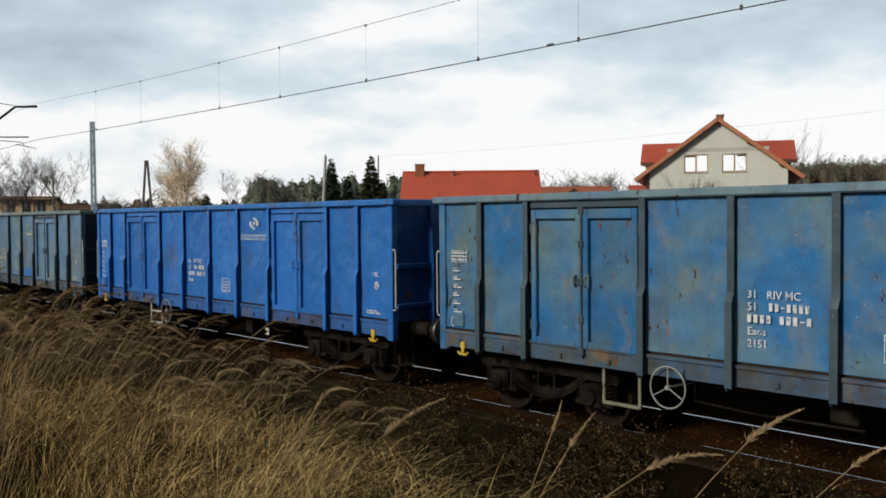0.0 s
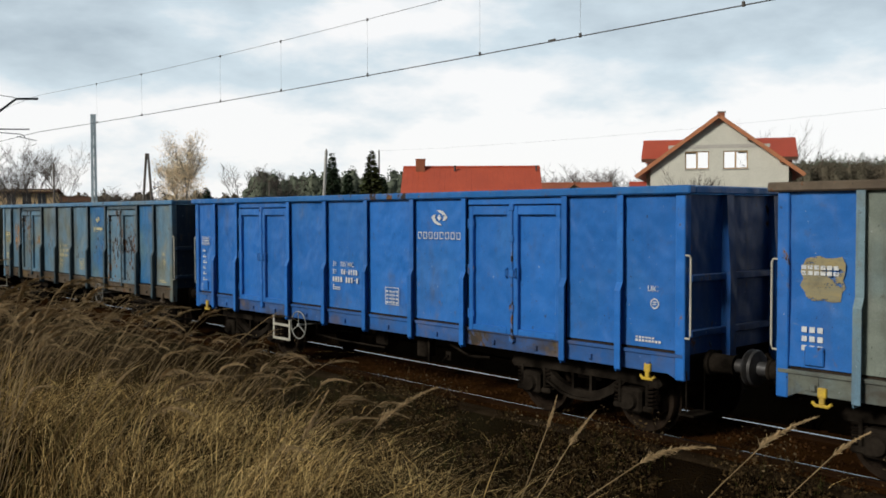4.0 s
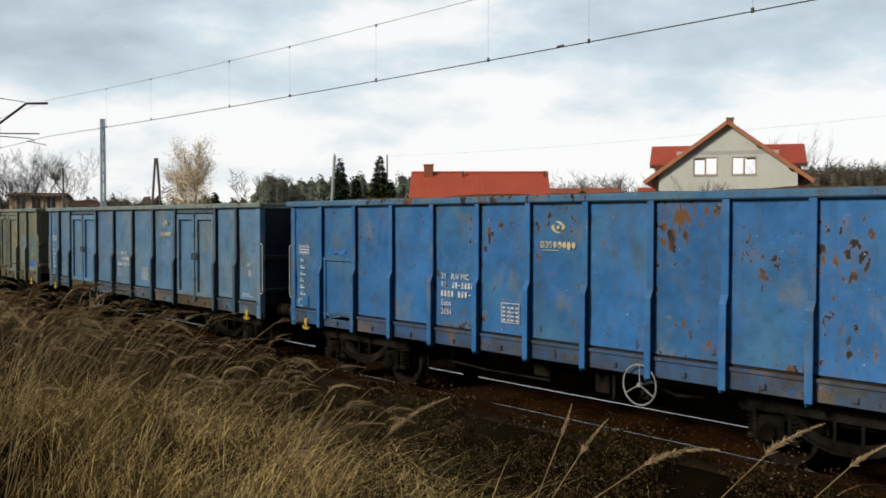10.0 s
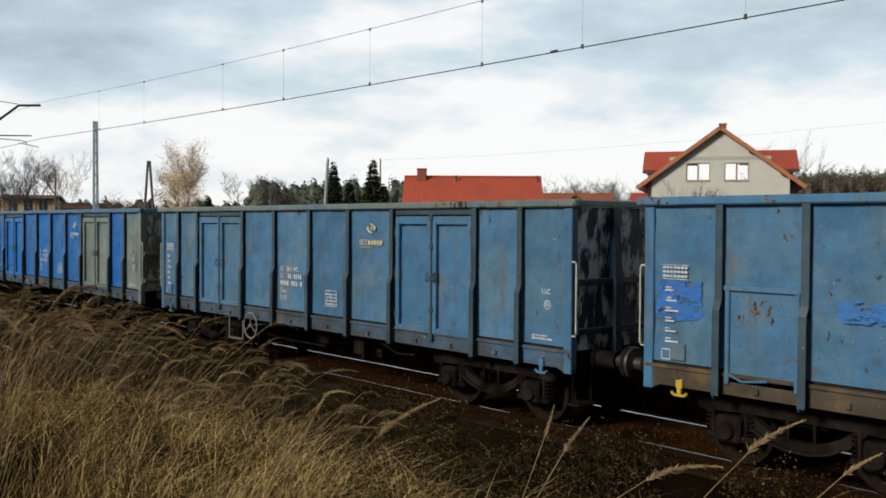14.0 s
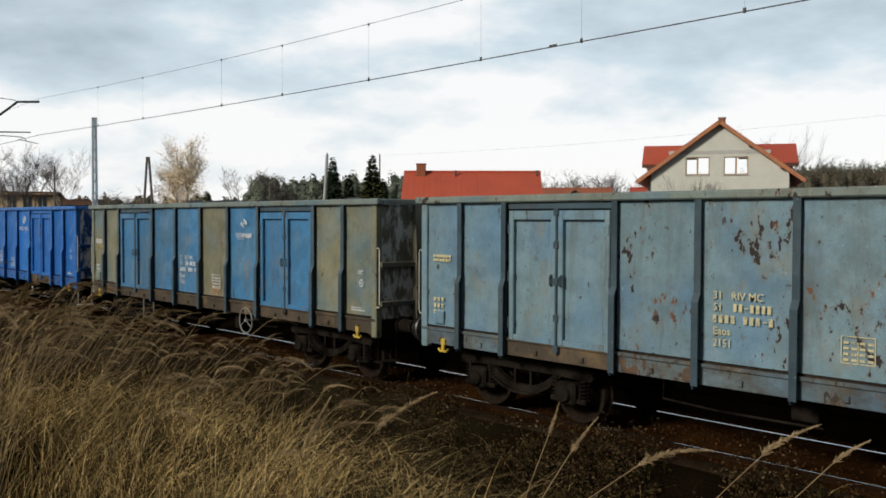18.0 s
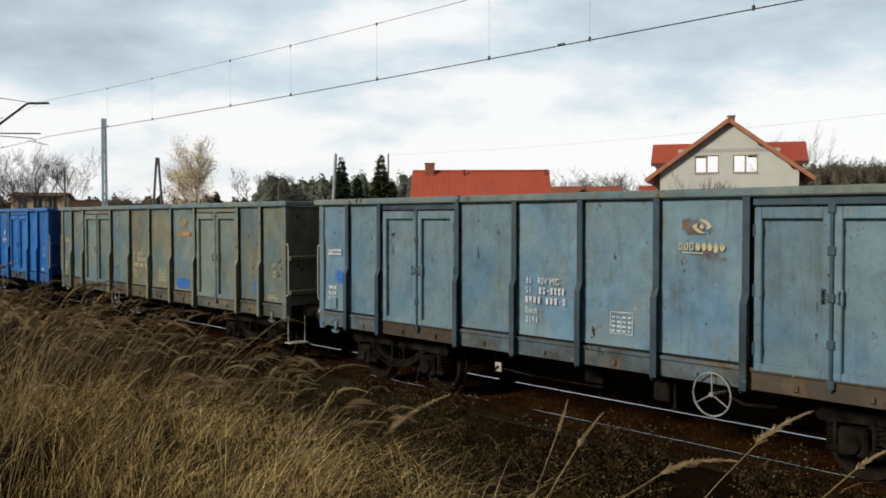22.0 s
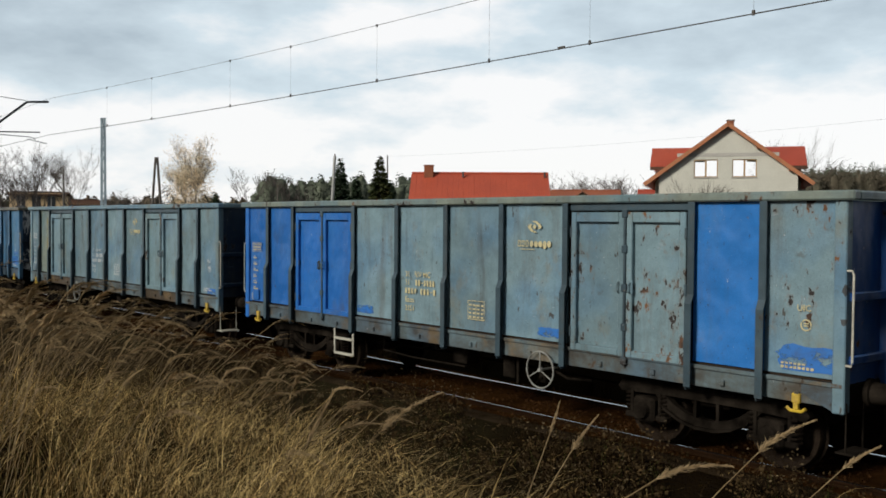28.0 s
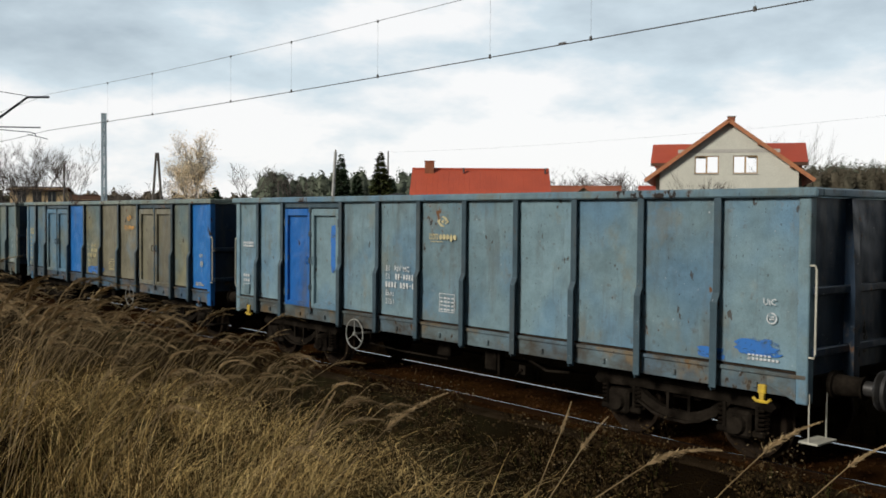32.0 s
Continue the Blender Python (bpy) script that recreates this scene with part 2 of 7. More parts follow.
def paint(code, rust=0, drip=0, soil=0):
    """Weathered wagon paint: two tones, streaks of dirt, chips and rust."""
    key = (code, rust, drip, soil)
    if key in _paint:
        return _paint[key]
    a, b, share = PAINTS[code]
    s = Nodes("paint_" + code)
    vec = s.coords(43.0)
    long = s.coords(43.0, (2.6, 2.6, 0.32))
    calm = code in "BbK"                             # newer paint keeps its tone
    big = s.noise(vec, 0.9, 3, 0.5)
    c = s.mix(s.ramp(big, 0.60 - 0.25 * share, 0.78 - 0.2 * share), a, b)
    worn = 0.45 if calm else 1.0
    mott = s.noise(vec, 3.0, 8, 0.72)
    c = s.mix(1.0, c, s.mix(s.ramp(mott, 0.36, 0.64), (1 - 0.17 * worn,) * 3, (1 + 0.13 * worn,) * 3), "MULTIPLY")
    if code in "OGRYTLUPMASm":                        # older coats show through
        under = (0.085, 0.165, 0.235) if code in "OGRY" else (0.185, 0.170, 0.115)
        c = s.mix(s.ramp(s.noise(s.coords(43.0, (1.0, 1.0, 0.7)), 1.7, 6, 0.68), 0.56, 0.66, 0.0, 0.42), c, under)
    streak = s.noise(long, 1.2, 6, 0.7)
    c = s.mix(s.ramp(streak, 0.53, 0.68, 0.0, 0.42 * worn), c, (0.088, 0.074, 0.054))
    runs = s.noise(s.coords(43.0, (6.0, 6.0, 0.45)), 1.4, 5, 0.65)
    c = s.mix(s.ramp(runs, 0.60, 0.74, 0.0, 0.34 * worn), c, (0.050, 0.045, 0.038))
    grime = s.noise(vec, 5.0, 6, 0.7)
    c = s.mix(s.ramp(grime, 0.60, 0.69, 0.0, 0.50 * worn), c, (0.085, 0.070, 0.052))
    smudge = s.noise(s.coords(43.0, (1.0, 1.0, 0.55)), 1.0, 5, 0.62)
    c = s.mix(s.ramp(smudge, 0.60, 0.74, 0.0, 0.60), c, (0.085, 0.078, 0.062))
    scuff = s.noise(s.coords(43.0, (0.8, 0.8, 2.0)), 4.2, 6, 0.75)
    c = s.mix(s.ramp(scuff, 0.64, 0.72, 0.0, 0.40 * worn), c, (0.30, 0.33, 0.34))
    fine = s.noise(vec, 60.0, 3)
    c = s.mix(0.35, c, s.mix(s.ramp(fine, 0.3, 0.7), (0.55, 0.55, 0.55), (1.0, 1.0, 1.0)), "MULTIPLY")
    if drip:
        d = s.noise(s.coords(43.0, (9.0, 9.0, 0.7)), 1.5, 6, 0.7)
        c = s.mix(s.ramp(d, 0.645, 0.69, 0.0, 0.85), c, (0.60, 0.62, 0.62))
    if drip > 1:
        d = s.noise(s.coords(43.0, (3.0, 3.0, 1.2)), 1.6, 7, 0.7)
        c = s.mix(s.ramp(d, 0.48, 0.56, 0.0, 0.85), c, (0.62, 0.62, 0.60))
    slant = s.coords(43.0, (1.25, 1.0, 0.75))
    r = s.mix(0.42, s.noise(slant, 8.5, 4, 0.6), s.noise(vec, 1.1, 2, 0.5))
    cut = (0.685, 0.635, 0.595, 0.558)[rust]
    c = s.mix(s.ramp(r, cut - 0.045, cut, 0.0, 0.40), c, (0.150, 0.115, 0.085))
    spots = s.ramp(r, cut, cut + 0.012)
    rc = s.mix(s.ramp(s.noise(vec, 2.6, 3), 0.50, 0.60), (0.026, 0.021, 0.019), (0.145, 0.070, 0.033))
    c = s.mix(spots, c, rc)
    if soil:                                         # dirt and mud caked on the sills, with the shade down there mixed in
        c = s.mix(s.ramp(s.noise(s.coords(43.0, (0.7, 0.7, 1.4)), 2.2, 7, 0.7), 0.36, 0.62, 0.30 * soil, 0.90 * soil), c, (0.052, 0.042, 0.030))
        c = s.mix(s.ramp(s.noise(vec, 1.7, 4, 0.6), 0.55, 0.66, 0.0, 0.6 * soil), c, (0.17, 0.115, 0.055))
    if not calm:                                     # knocks and scrapes down to the steel
        chip = s.noise(s.coords(43.0, (1.7, 1.0, 0.9)), 4.8, 3, 0.55)
        c = s.mix(s.ramp(chip, 0.695, 0.712, 0.0, 0.85), c, (0.045, 0.034, 0.026))
    nick = s.noise(s.coords(43.0, (1.6, 1.0, 0.8)), 21.0, 2, 0.5)
    c = s.mix(s.ramp(nick, 0.715, 0.735, 0.0, 0.8), c, (0.03, 0.028, 0.03))
    c = s.mix(s.ramp(nick, 0.225, 0.245, 0.7, 0.0), c, (0.50, 0.52, 0.54))
    info = s.n("ShaderNodeObjectInfo")
    c = s.mix(1.0, c, s.mix(info.outputs["Random"], (0.86,) * 3, (1.1,) * 3), "MULTIPLY")
    s.ln(c, s.p.inputs["Base Color"])
    s.ln(s.ramp(spots, 0, 1, 0.38, 0.92), s.p.inputs["Roughness"])
    s.p.inputs["Specular IOR Level"].default_value = 0.35
    s.bump(grime, 0.25, 0.012)
    dent = s.n("ShaderNodeBump", Strength=1.0 if code in "Bb" else 0.6, Distance=0.05)      # beaten sheet metal
    s.ln(s.noise(s.coords(43.0, (1.0, 1.0, 0.8)), 3.4, 1.5, 0.5), dent.inputs["Height"])
    s.ln(dent.outputs[0], s.p.inputs["Normal"].links[0].from_node.inputs["Normal"])
    _paint[key] = s.mat
    return s.mat


_brush = {}


def brush(code):
    """Brushed-on patch of paint with ragged, worn edges."""
    if code not in _brush:
        s = Nodes("brushed_paint_" + code)
        vec = s.coords(17.0)
        a, b, _ = PAINTS[code]
        c = s.mix(s.ramp(s.noise(s.coords(17.0, (1, 1, 5)), 3.0, 5, 0.7), 0.35, 0.65), a, b)
        s.ln(s.mix(s.ramp(s.noise(vec, 6.0, 6, 0.7), 0.5, 0.7, 0.0, 0.5), c, (0.06, 0.058, 0.05)), s.p.inputs["Base Color"])
        s.ln(s.ramp(s.noise(s.coords(17.0, (1, 1, 2.2)), 3.6, 7, 0.72), 0.40, 0.47, 0.0, 0.96), s.p.inputs["Alpha"])
        s.p.inputs["Roughness"].default_value = 0.5
        _brush[code] = s.mat
    return _brush[code]


def lettering(name, a, b, soft=False):
    """Painted letters, worn away in spots."""
    s = Nodes(name)
    vec = s.coords(9.0)
    s.ln(s.mix(s.ramp(s.noise(vec, 6, 4), 0.35, 0.65), a, b), s.p.inputs["Base Color"])
    if soft:
        s.ln(s.ramp(s.noise(vec, 5, 6, 0.7), 0.40, 0.68, 0.0, 0.9), s.p.inputs["Alpha"])
    else:
        s.ln(s.ramp(s.noise(vec, 17, 6, 0.65), 0.34, 0.46, 0.2, 0.97), s.p.inputs["Alpha"])
    s.p.inputs["Roughness"].default_value = 0.7
    return s.mat


# near-black iron: shade under the wagons is put into the colour, besides dirt
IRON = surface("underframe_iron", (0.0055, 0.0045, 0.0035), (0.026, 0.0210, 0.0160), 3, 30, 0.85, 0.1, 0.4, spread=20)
IRON_DARK = surface("dirty_shaded_iron", (0.008, 0.0065, 0.005), (0.016, 0.012, 0.009), 4, 40, 0.85, 0.2, 0.3, spread=20)
INSIDE = surface("inner_steel", (0.035, 0.026, 0.020), (0.055, 0.040, 0.030), 2, 25, 0.85, 0.2, 0.4, spread=20)
CREAM = surface("cream_paint", (0.54, 0.52, 0.43), (0.40, 0.38, 0.31), 5, 50, 0.6, 0, 0.1, spread=9)
WHITE = lettering("white_lettering", (0.56, 0.58, 0.58), (0.42, 0.44, 0.45))
YELLOWED = lettering("yellowed_lettering", (0.52, 0.45, 0.24), (0.40, 0.36, 0.21))
ORANGE = lettering("orange_lettering", (0.52, 0.26, 0.06), (0.42, 0.25, 0.09))
HOOK = surface("yellow_paint", (0.62, 0.42, 0.03), (0.42, 0.28, 0.05), 9, 60, 0.6, 0, 0.2, spread=9)
WHEEL_PAINT = surface("pale_wheel_paint", (0.34, 0.34, 0.31), (0.20, 0.195, 0.17), 7, 60, 0.6, 0, 0.2, spread=9)
COAL = surface("coal", (0.014, 0.013, 0.012), (0.03, 0.027, 0.024), 5, 30, 0.6, 0, 0.8, 0.05)

# ---- the track line ----
TRACK_Y, PITCH = 11.07, 14.04                # track centre; wagon pitch over the buffers


def run(t):
    """Metres that the train has gone."""
    return 199.856 + 12.9489 * (t - 16) + 0.03527 * (t - 16) ** 2


# ---- wagon meshes, shared by all wagons ----
HALF, FACE = 6.40, 1.400                     # half length of the body, outer face of the side panels
Z_RIM, Z_TOP, Z_SEAM, Z_LOW = 3.245, 3.14, 1.20, 0.94
_mesh = {}


def dented(w, h, seed, deep=0.046, y_in=0.03):
    """A side panel: sheet steel with dents, its outer face towards -y, its lower left corner at the origin."""
    nx, nz = max(4, int(w / 0.13)), max(6, int(h / 0.16))
    g = Geo()
    off = Vector((seed * 7.3, seed * 3.1, 0))
    v = []
    for k in range(nz + 1):
        for i in range(nx + 1):
            x, z = w * i / nx, h * k / nz
            edge = min(1.0, 6 * min(i / nx, 1 - i / nx), 8 * min(k / nz, 1 - k / nz))
            q = noise.noise(Vector((x * 1.7, z * 1.5, 0)) + off) + 0.5 * noise.noise(Vector((x * 4, z * 4, 5)) + off)
            v.append((x, max(0.0, 0.35 + q) * deep * edge, z))
    n = nx + 1
    f = [(k * n + i, k * n + i + 1, (k + 1) * n + i + 1, (k + 1) * n + i) for k in range(nz) for i in range(nx)]
    g.add(v, f)
    ring = [i for i in range(n)] + [k * n + nx for k in range(1, nz + 1)] + \
           [nz * n + i for i in range(nx - 1, -1, -1)] + [k * n for k in range(nz - 1, 0, -1)]
    back = [(v[i][0], y_in, v[i][2]) for i in ring]
    k = len(g.v)
    g.v += back
    m = len(ring)
    g.f += [(ring[j], k + j, k + (j + 1) % m, ring[(j + 1) % m]) for j in range(m)]
    g.f.append(tuple(k + j for j in range(m)))
    me = g.mesh("panel", smooth=True)
    return me


def shared(key, make):
    if key not in _mesh:
        _mesh[key] = make()
    return _mesh[key]


def panel_mesh(w, seed):
    return shared(("panel", round(w, 3), seed % 4), lambda: dented(w, Z_TOP - Z_SEAM - 0.035, seed % 4 + 1))


def rib_mesh():
    """Angle-iron rib: a web on the panel and a flange in front of it, deeper in its lower half."""
    y = -FACE + 0.01
    g = Geo().prism([(y, Z_TOP), (y - 0.07, Z_TOP), (y - 0.07, 2.04), (y - 0.12, 1.93), (y - 0.12, 0.93), (y - 0.10, 0.89), (y, 0.89)], -0.047, -0.030, "x")
    g.prism([(y - 0.064, Z_TOP), (y - 0.080, Z_TOP), (y - 0.080, 2.036), (y - 0.130, 1.926), (y - 0.130, 0.93), (y - 0.114, 0.93), (y - 0.114, 1.934), (y - 0.064, 2.044)], -0.048, 0.046, "x")
    return g.mesh("rib")


def post_mesh():
    """Corner post."""
    g = Geo().box(-0.07, 0.07, -FACE - 0.03, -FACE + 0.10, 0.88, Z_TOP, 0.012)
    return g.mesh("corner_post")


def gusset_mesh():
    return Geo().prism([(-0.072, 0.90), (-0.42, 1.05), (-0.42, Z_SEAM), (-0.072, Z_SEAM)], -FACE - 0.019, -FACE + 0.02, "y").mesh("corner_gusset")


def leaf_mesh(w=0.90):
    """Door leaf: a recessed sheet in a raised frame."""
    z0, z1, y = 1.17, 3.02, -FACE
    g = Geo().box(0.02, w - 0.02, y + 0.020, y + 0.034, z0 + 0.02, z1 - 0.02, 0)
    b = 0.090
    g.box(0, b, y - 0.045, y + 0.02, z0, z1, 0.01)
    g.box(w - b, w, y - 0.045, y + 0.02, z0, z1, 0.01)
    g.box(b, w - b, y - 0.042, y + 0.02, z1 - b - 0.04, z1, 0.01)
    g.box(b, w - b, y - 0.042, y + 0.02, z0, z0 + b, 0.01)
    return g.mesh("door_leaf")


def door_gap_shade_mesh():
    """Dark strips standing in for the shaded gaps beside, between and above the leaves."""
    y = -FACE
    g = Geo()
    for a, b in ((0.034, 0.112), (0.955, 1.065), (1.908, 1.986)):
        g.box(a, b, y - 0.004, y + 0.03, 1.13, 3.0, 0)
    g.box(0.112, 1.908, y + 0.012, y + 0.03, 2.98, 3.04, 0)
    return g.mesh("door_frame")


def hinge_mesh():
    g = Geo().lathe([(-0.07, 0.022), (0.07, 0.022)], 8, "z")
    g.box(-0.02, 0.10, 0.0, 0.02, -0.045, 0.045, 0.005)
    return g.mesh("hinge", True)


def bar_mesh():
    """Locking bar between the leaves with its claws."""
    y = -FACE - 0.045
    g = Geo().lathe([(1.05, 0.02), (3.05, 0.02)], 8, "z", (0, y, 0))
    for z in (1.12, 1.55, 2.05, 2.55, 3.0):
        g.box(-0.045, 0.045, y - 0.025, y + 0.04, z - 0.05, z + 0.05, 0.01)
    return g.mesh("locking_bar", True)


def handle_mesh():
    y = -FACE - 0.03
    g = Geo().box(-0.035, 0.035, y - 0.02, y + 0.01, -0.09, 0.09, 0.01)
    g.tube([(0, y - 0.02, 0.07), (0, y - 0.055, 0.05), (0, y - 0.055, -0.05), (0, y - 0.02, -0.07)], 0.012, 6)
    return g.mesh("handle", True)


def sill_mesh(w, door=False):
    """Length of side sill below a panel or a door, with a lip on its upper edge and lashing lugs."""
    y = -FACE
    g = Geo().box(0, w, y - 0.012, y + 0.02, Z_LOW, Z_SEAM - 0.05, 0.006)
    g.box(0, w, y - 0.035, y + 0.02, Z_SEAM - 0.05, Z_SEAM, 0.008)
    for x in ((0.45 * w,) if not door else (0.3 * w, 0.72 * w)):
        g.box(x - 0.03, x + 0.03, y - 0.045, y, 0.99, 1.06, 0.008)
    return g.mesh("side_sill")


def rim_mesh(length):
    g = Geo().box(-length / 2, length / 2, -FACE - 0.085, -FACE + 0.055, Z_TOP, Z_RIM, 0.018)
    return g.mesh("top_rim")


def small_door_mesh(w):
    y = -FACE
    g = Geo().box(0.07, w - 0.07, y - 0.012, y, 1.09, 2.16, 0.006)
    for x in (0.07, w - 0.13):
        g.box(x, x + 0.06, y - 0.045, y, 1.07, 2.2, 0.01)
    g.box(0.05, w - 0.05, y - 0.05, y, 2.15, 2.21, 0.01)
    g.tube([(0.13, y - 0.03, 1.18), (0.3, y - 0.035, 1.12), (0.62, y - 0.035, 1.16)], 0.016, 6)
    return g.mesh("hatch_door")


def end_wall_mesh():
    """End wall at +x: sheet, two stanchions, cross rails."""
    x = HALF
    g = Geo().box(x - 0.035, x, -FACE + 0.06, FACE - 0.06, Z_LOW + 0.2, Z_TOP, 0)
    return g.mesh("end_wall")


def stanchion_mesh():
    x = HALF
    prof = [(x - 0.01, 0.95), (x + 0.13, 0.95), (x + 0.13, 2.1), (x + 0.07, Z_TOP), (x - 0.01, Z_TOP)]
    g = Geo().prism([(p[0], p[1]) for p in prof], -0.07, 0.07, "y")
    return g.mesh("end_stanchion")


def rail_mesh_end():
    g = Geo().box(HALF, HALF + 0.075, -FACE + 0.05, FACE - 0.05, -0.045, 0.045, 0.01)
    return g.mesh("end_rail")


def grab_mesh():
    """Bent grab rail on the corner."""
    x = HALF
    y = -FACE - 0.01
    p = [(x - 0.01, y, 2.40), (x + 0.075, y, 2.40), (x + 0.09, y, 2.36), (x + 0.09, y, 1.44), (x + 0.075, y, 1.40), (x - 0.01, y, 1.40)]
    return Geo().tube(p, 0.013, 6).mesh("grab_rail", True)


def step_mesh_end():
    """Shunter's step iron below the corner."""
    x = HALF
    g = Geo()
    y0, y1 = -FACE + 0.02, -FACE + 0.40
    g.tube([(x + 0.02, y0, 1.0), (x + 0.02, y0, 0.47)], 0.010, 6)
    g.tube([(x + 0.02, y1, 1.0), (x + 0.02, y1, 0.47)], 0.010, 6)
    g.box(x - 0.09, x + 0.14, y0 - 0.02, y1 + 0.02, 0.45, 0.475, 0.006)
    return g.mesh("step_iron", True)


def ladder_mesh(rungs):
    """A step frame below the door: two hangers and one or two bars."""
    y = -FACE + 0.03
    g = Geo()
    for x in (-0.29, 0.29):
        g.box(x - 0.022, x + 0.022, y - 0.012, y + 0.012, 0.47, 0.97, 0.006)
    for z in (0.49, 0.76)[:rungs]:
        g.box(-0.29, 0.29, y - 0.03, y + 0.03, z - 0.02, z + 0.02, 0.006)
    return g.mesh("ladder")


def brake_wheel_mesh():
    g = Geo()
    y = -FACE - 0.09
    g.tube([(0.255 * math.cos(a * math.tau / 28), y, 0.83 + 0.255 * math.sin(a * math.tau / 28)) for a in range(28)], 0.0115, 6, True)
    for k in range(3):
        a = k * math.tau / 3 + 1.57
        g.tube([(0.03 * math.cos(a), y, 0.83 + 0.03 * math.sin(a)), (0.25 * math.cos(a), y, 0.83 + 0.25 * math.sin(a))], 0.0085, 6)
    g.lathe([(y - 0.02, 0.03), (y + 0.04, 0.03)], 10, "y", (0, 0, 0.83))
    g.lathe([(y + 0.04, 0.018), (y + 0.55, 0.018)], 8, "y", (0, 0, 0.83))
    return g.mesh("brake_wheel", True)


def hook_mesh():
    """Rope hook on the sole bar."""
    y = -FACE - 0.05
    g = Geo().box(-0.05, 0.05, y, y + 0.06, 0.93, 1.04, 0.012)
    g.box(-0.03, 0.03, y, y + 0.05, 0.86, 0.94, 0.01)
    g.tube([(-0.11, y + 0.02, 0.88), (-0.07, y + 0.02, 0.845), (0.07, y + 0.02, 0.845), (0.11, y + 0.02, 0.88)], 0.02, 6)
    return g.mesh("rope_hook", True)


def floor_mesh():
    return Geo().box(-HALF + 0.03, HALF - 0.03, -FACE + 0.07, FACE - 0.07, 1.16, 1.22, 0).mesh("wagon_floor")


def lining_mesh():
    g = Geo()
    for s in (-1, 1):
        a, b = sorted((s * (FACE - 0.06), s * (FACE - 0.035)))
        g.box(-HALF + 0.07, HALF - 0.07, a, b, 1.2, Z_TOP + 0.02, 0)
    return g.mesh("inner_lining")


def sole_mesh():
    """Underframe: centre sill, sole bars, cross members."""
    g = Geo().box(-HALF + 0.1, HALF - 0.1, -0.22, 0.22, 0.82, 1.16, 0.01)
    for s in (-1, 1):
        a, b = sorted((s * 1.12, s * 1.20))
        g.box(-HALF + 0.1, HALF - 0.1, a, b, 0.93, 1.16, 0.01)
    for x in (-5.6, -4.5, -3.0, -1.6, 0, 1.6, 3.0, 4.5, 5.6):
        g.box(x - 0.06, x + 0.06, -1.33, 1.33, 0.98, 1.15, 0)
    return g.mesh("underframe")


def headstock_mesh():
    g = Geo().box(HALF - 0.12, HALF + 0.02, -1.33, 1.33, 0.84, 1.19, 0.015)
    return g.mesh("headstock")


def buffer_mesh():
    x = HALF + 0.02
    g = Geo().lathe([(x, 0.16), (x + 0.05, 0.16), (x + 0.06, 0.125), (x + 0.34, 0.115), (x + 0.35, 0.13), (x + 0.38, 0.13)], 16, "x", (0, 0, 1.06))
    return g.mesh("buffer_case", True)


def plunger_mesh():
    x = HALF
    g = Geo().lathe([(x + 0.36, 0.085), (x + 0.54, 0.085), (x + 0.56, 0.21), (x + 0.59, 0.225), (x + 0.612, 0.19)], 18, "x", (0, 0, 1.06))
    return g.mesh("buffer_plunger", True)


def coupling_mesh():
    x = HALF
    g = Geo().box(x, x + 0.20, -0.05, 0.05, 1.0, 1.10, 0.012)
    g.tube([(x + 0.18, 0, 1.05), (x + 0.30, 0, 1.09), (x + 0.34, 0, 1.03), (x + 0.28, 0, 0.98)], 0.035, 8)
    for s in (-0.06, 0.06):
        g.tube([(x + 0.26, s, 1.03), (x + 0.42, s, 0.93), (x + 0.60, s, 0.92)], 0.018, 6)
    g.tube([(x + 0.02, 0.3, 0.95), (x + 0.22, 0.28, 0.72), (x + 0.45, 0.1, 0.62), (x + 0.63, 0.03, 0.66)], 0.022, 6)
    return g.mesh("screw_coupling", True)


def tank_mesh():
    g = Geo().lathe([(-0.75, 0.05), (-0.70, 0.17), (-0.2, 0.19), (0.2, 0.19), (0.70, 0.17), (0.75, 0.05)], 16, "x", (0, 0, 0.70))
    for x in (-0.45, 0.45):
        g.box(x - 0.03, x + 0.03, -0.2, 0.2, 0.55, 0.95, 0)
    return g.mesh("air_tank", True)


def gear_mesh():
    """Brake gear between the bogies: levers, rods, distributor."""
    g = Geo().tube([(-3.2, -0.55, 0.62), (-1.0, -0.5, 0.66), (1.1, -0.5, 0.64), (3.2, -0.55, 0.62)], 0.025, 6)
    g.box(-0.28, 0.05, -1.05, -0.75, 0.62, 0.92, 0.02)
    g.box(0.95, 1.2, -1.12, -0.9, 0.55, 0.93, 0.02)
    g.box(1.32, 1.37, -1.2, -1.14, 0.5, 0.95, 0.01)
    g.tube([(-1.9, -1.2, 0.9), (-1.9, -1.22, 0.66), (-1.1, -1.22, 0.62), (0.2, -1.2, 0.62)], 0.015, 6)
    g.tube([(1.9, -1.2, 0.85), (2.3, -1.15, 0.7), (2.7, -1.1, 0.72)], 0.02, 6)
    return g.mesh("brake_gear", True)


def plate_mesh():
    """Load changeover plate with its lever."""
    y = -1.24
    g = Geo().box(-0.065, 0.065, y - 0.012, y, 0.60, 0.74, 0.006)
    return g.mesh("changeover_plate")


def lever_mesh():
    y = -1.26
    g = Geo().tube([(0, y, 0.67), (-0.05, y - 0.02, 0.63), (-0.10, y - 0.02, 0.57)], 0.012, 6)
    g.lathe([(y - 0.02, 0.022), (y + 0.01, 0.022)], 8, "y", (0, 0, 0.67))
    return g.mesh("changeover_lever", True)


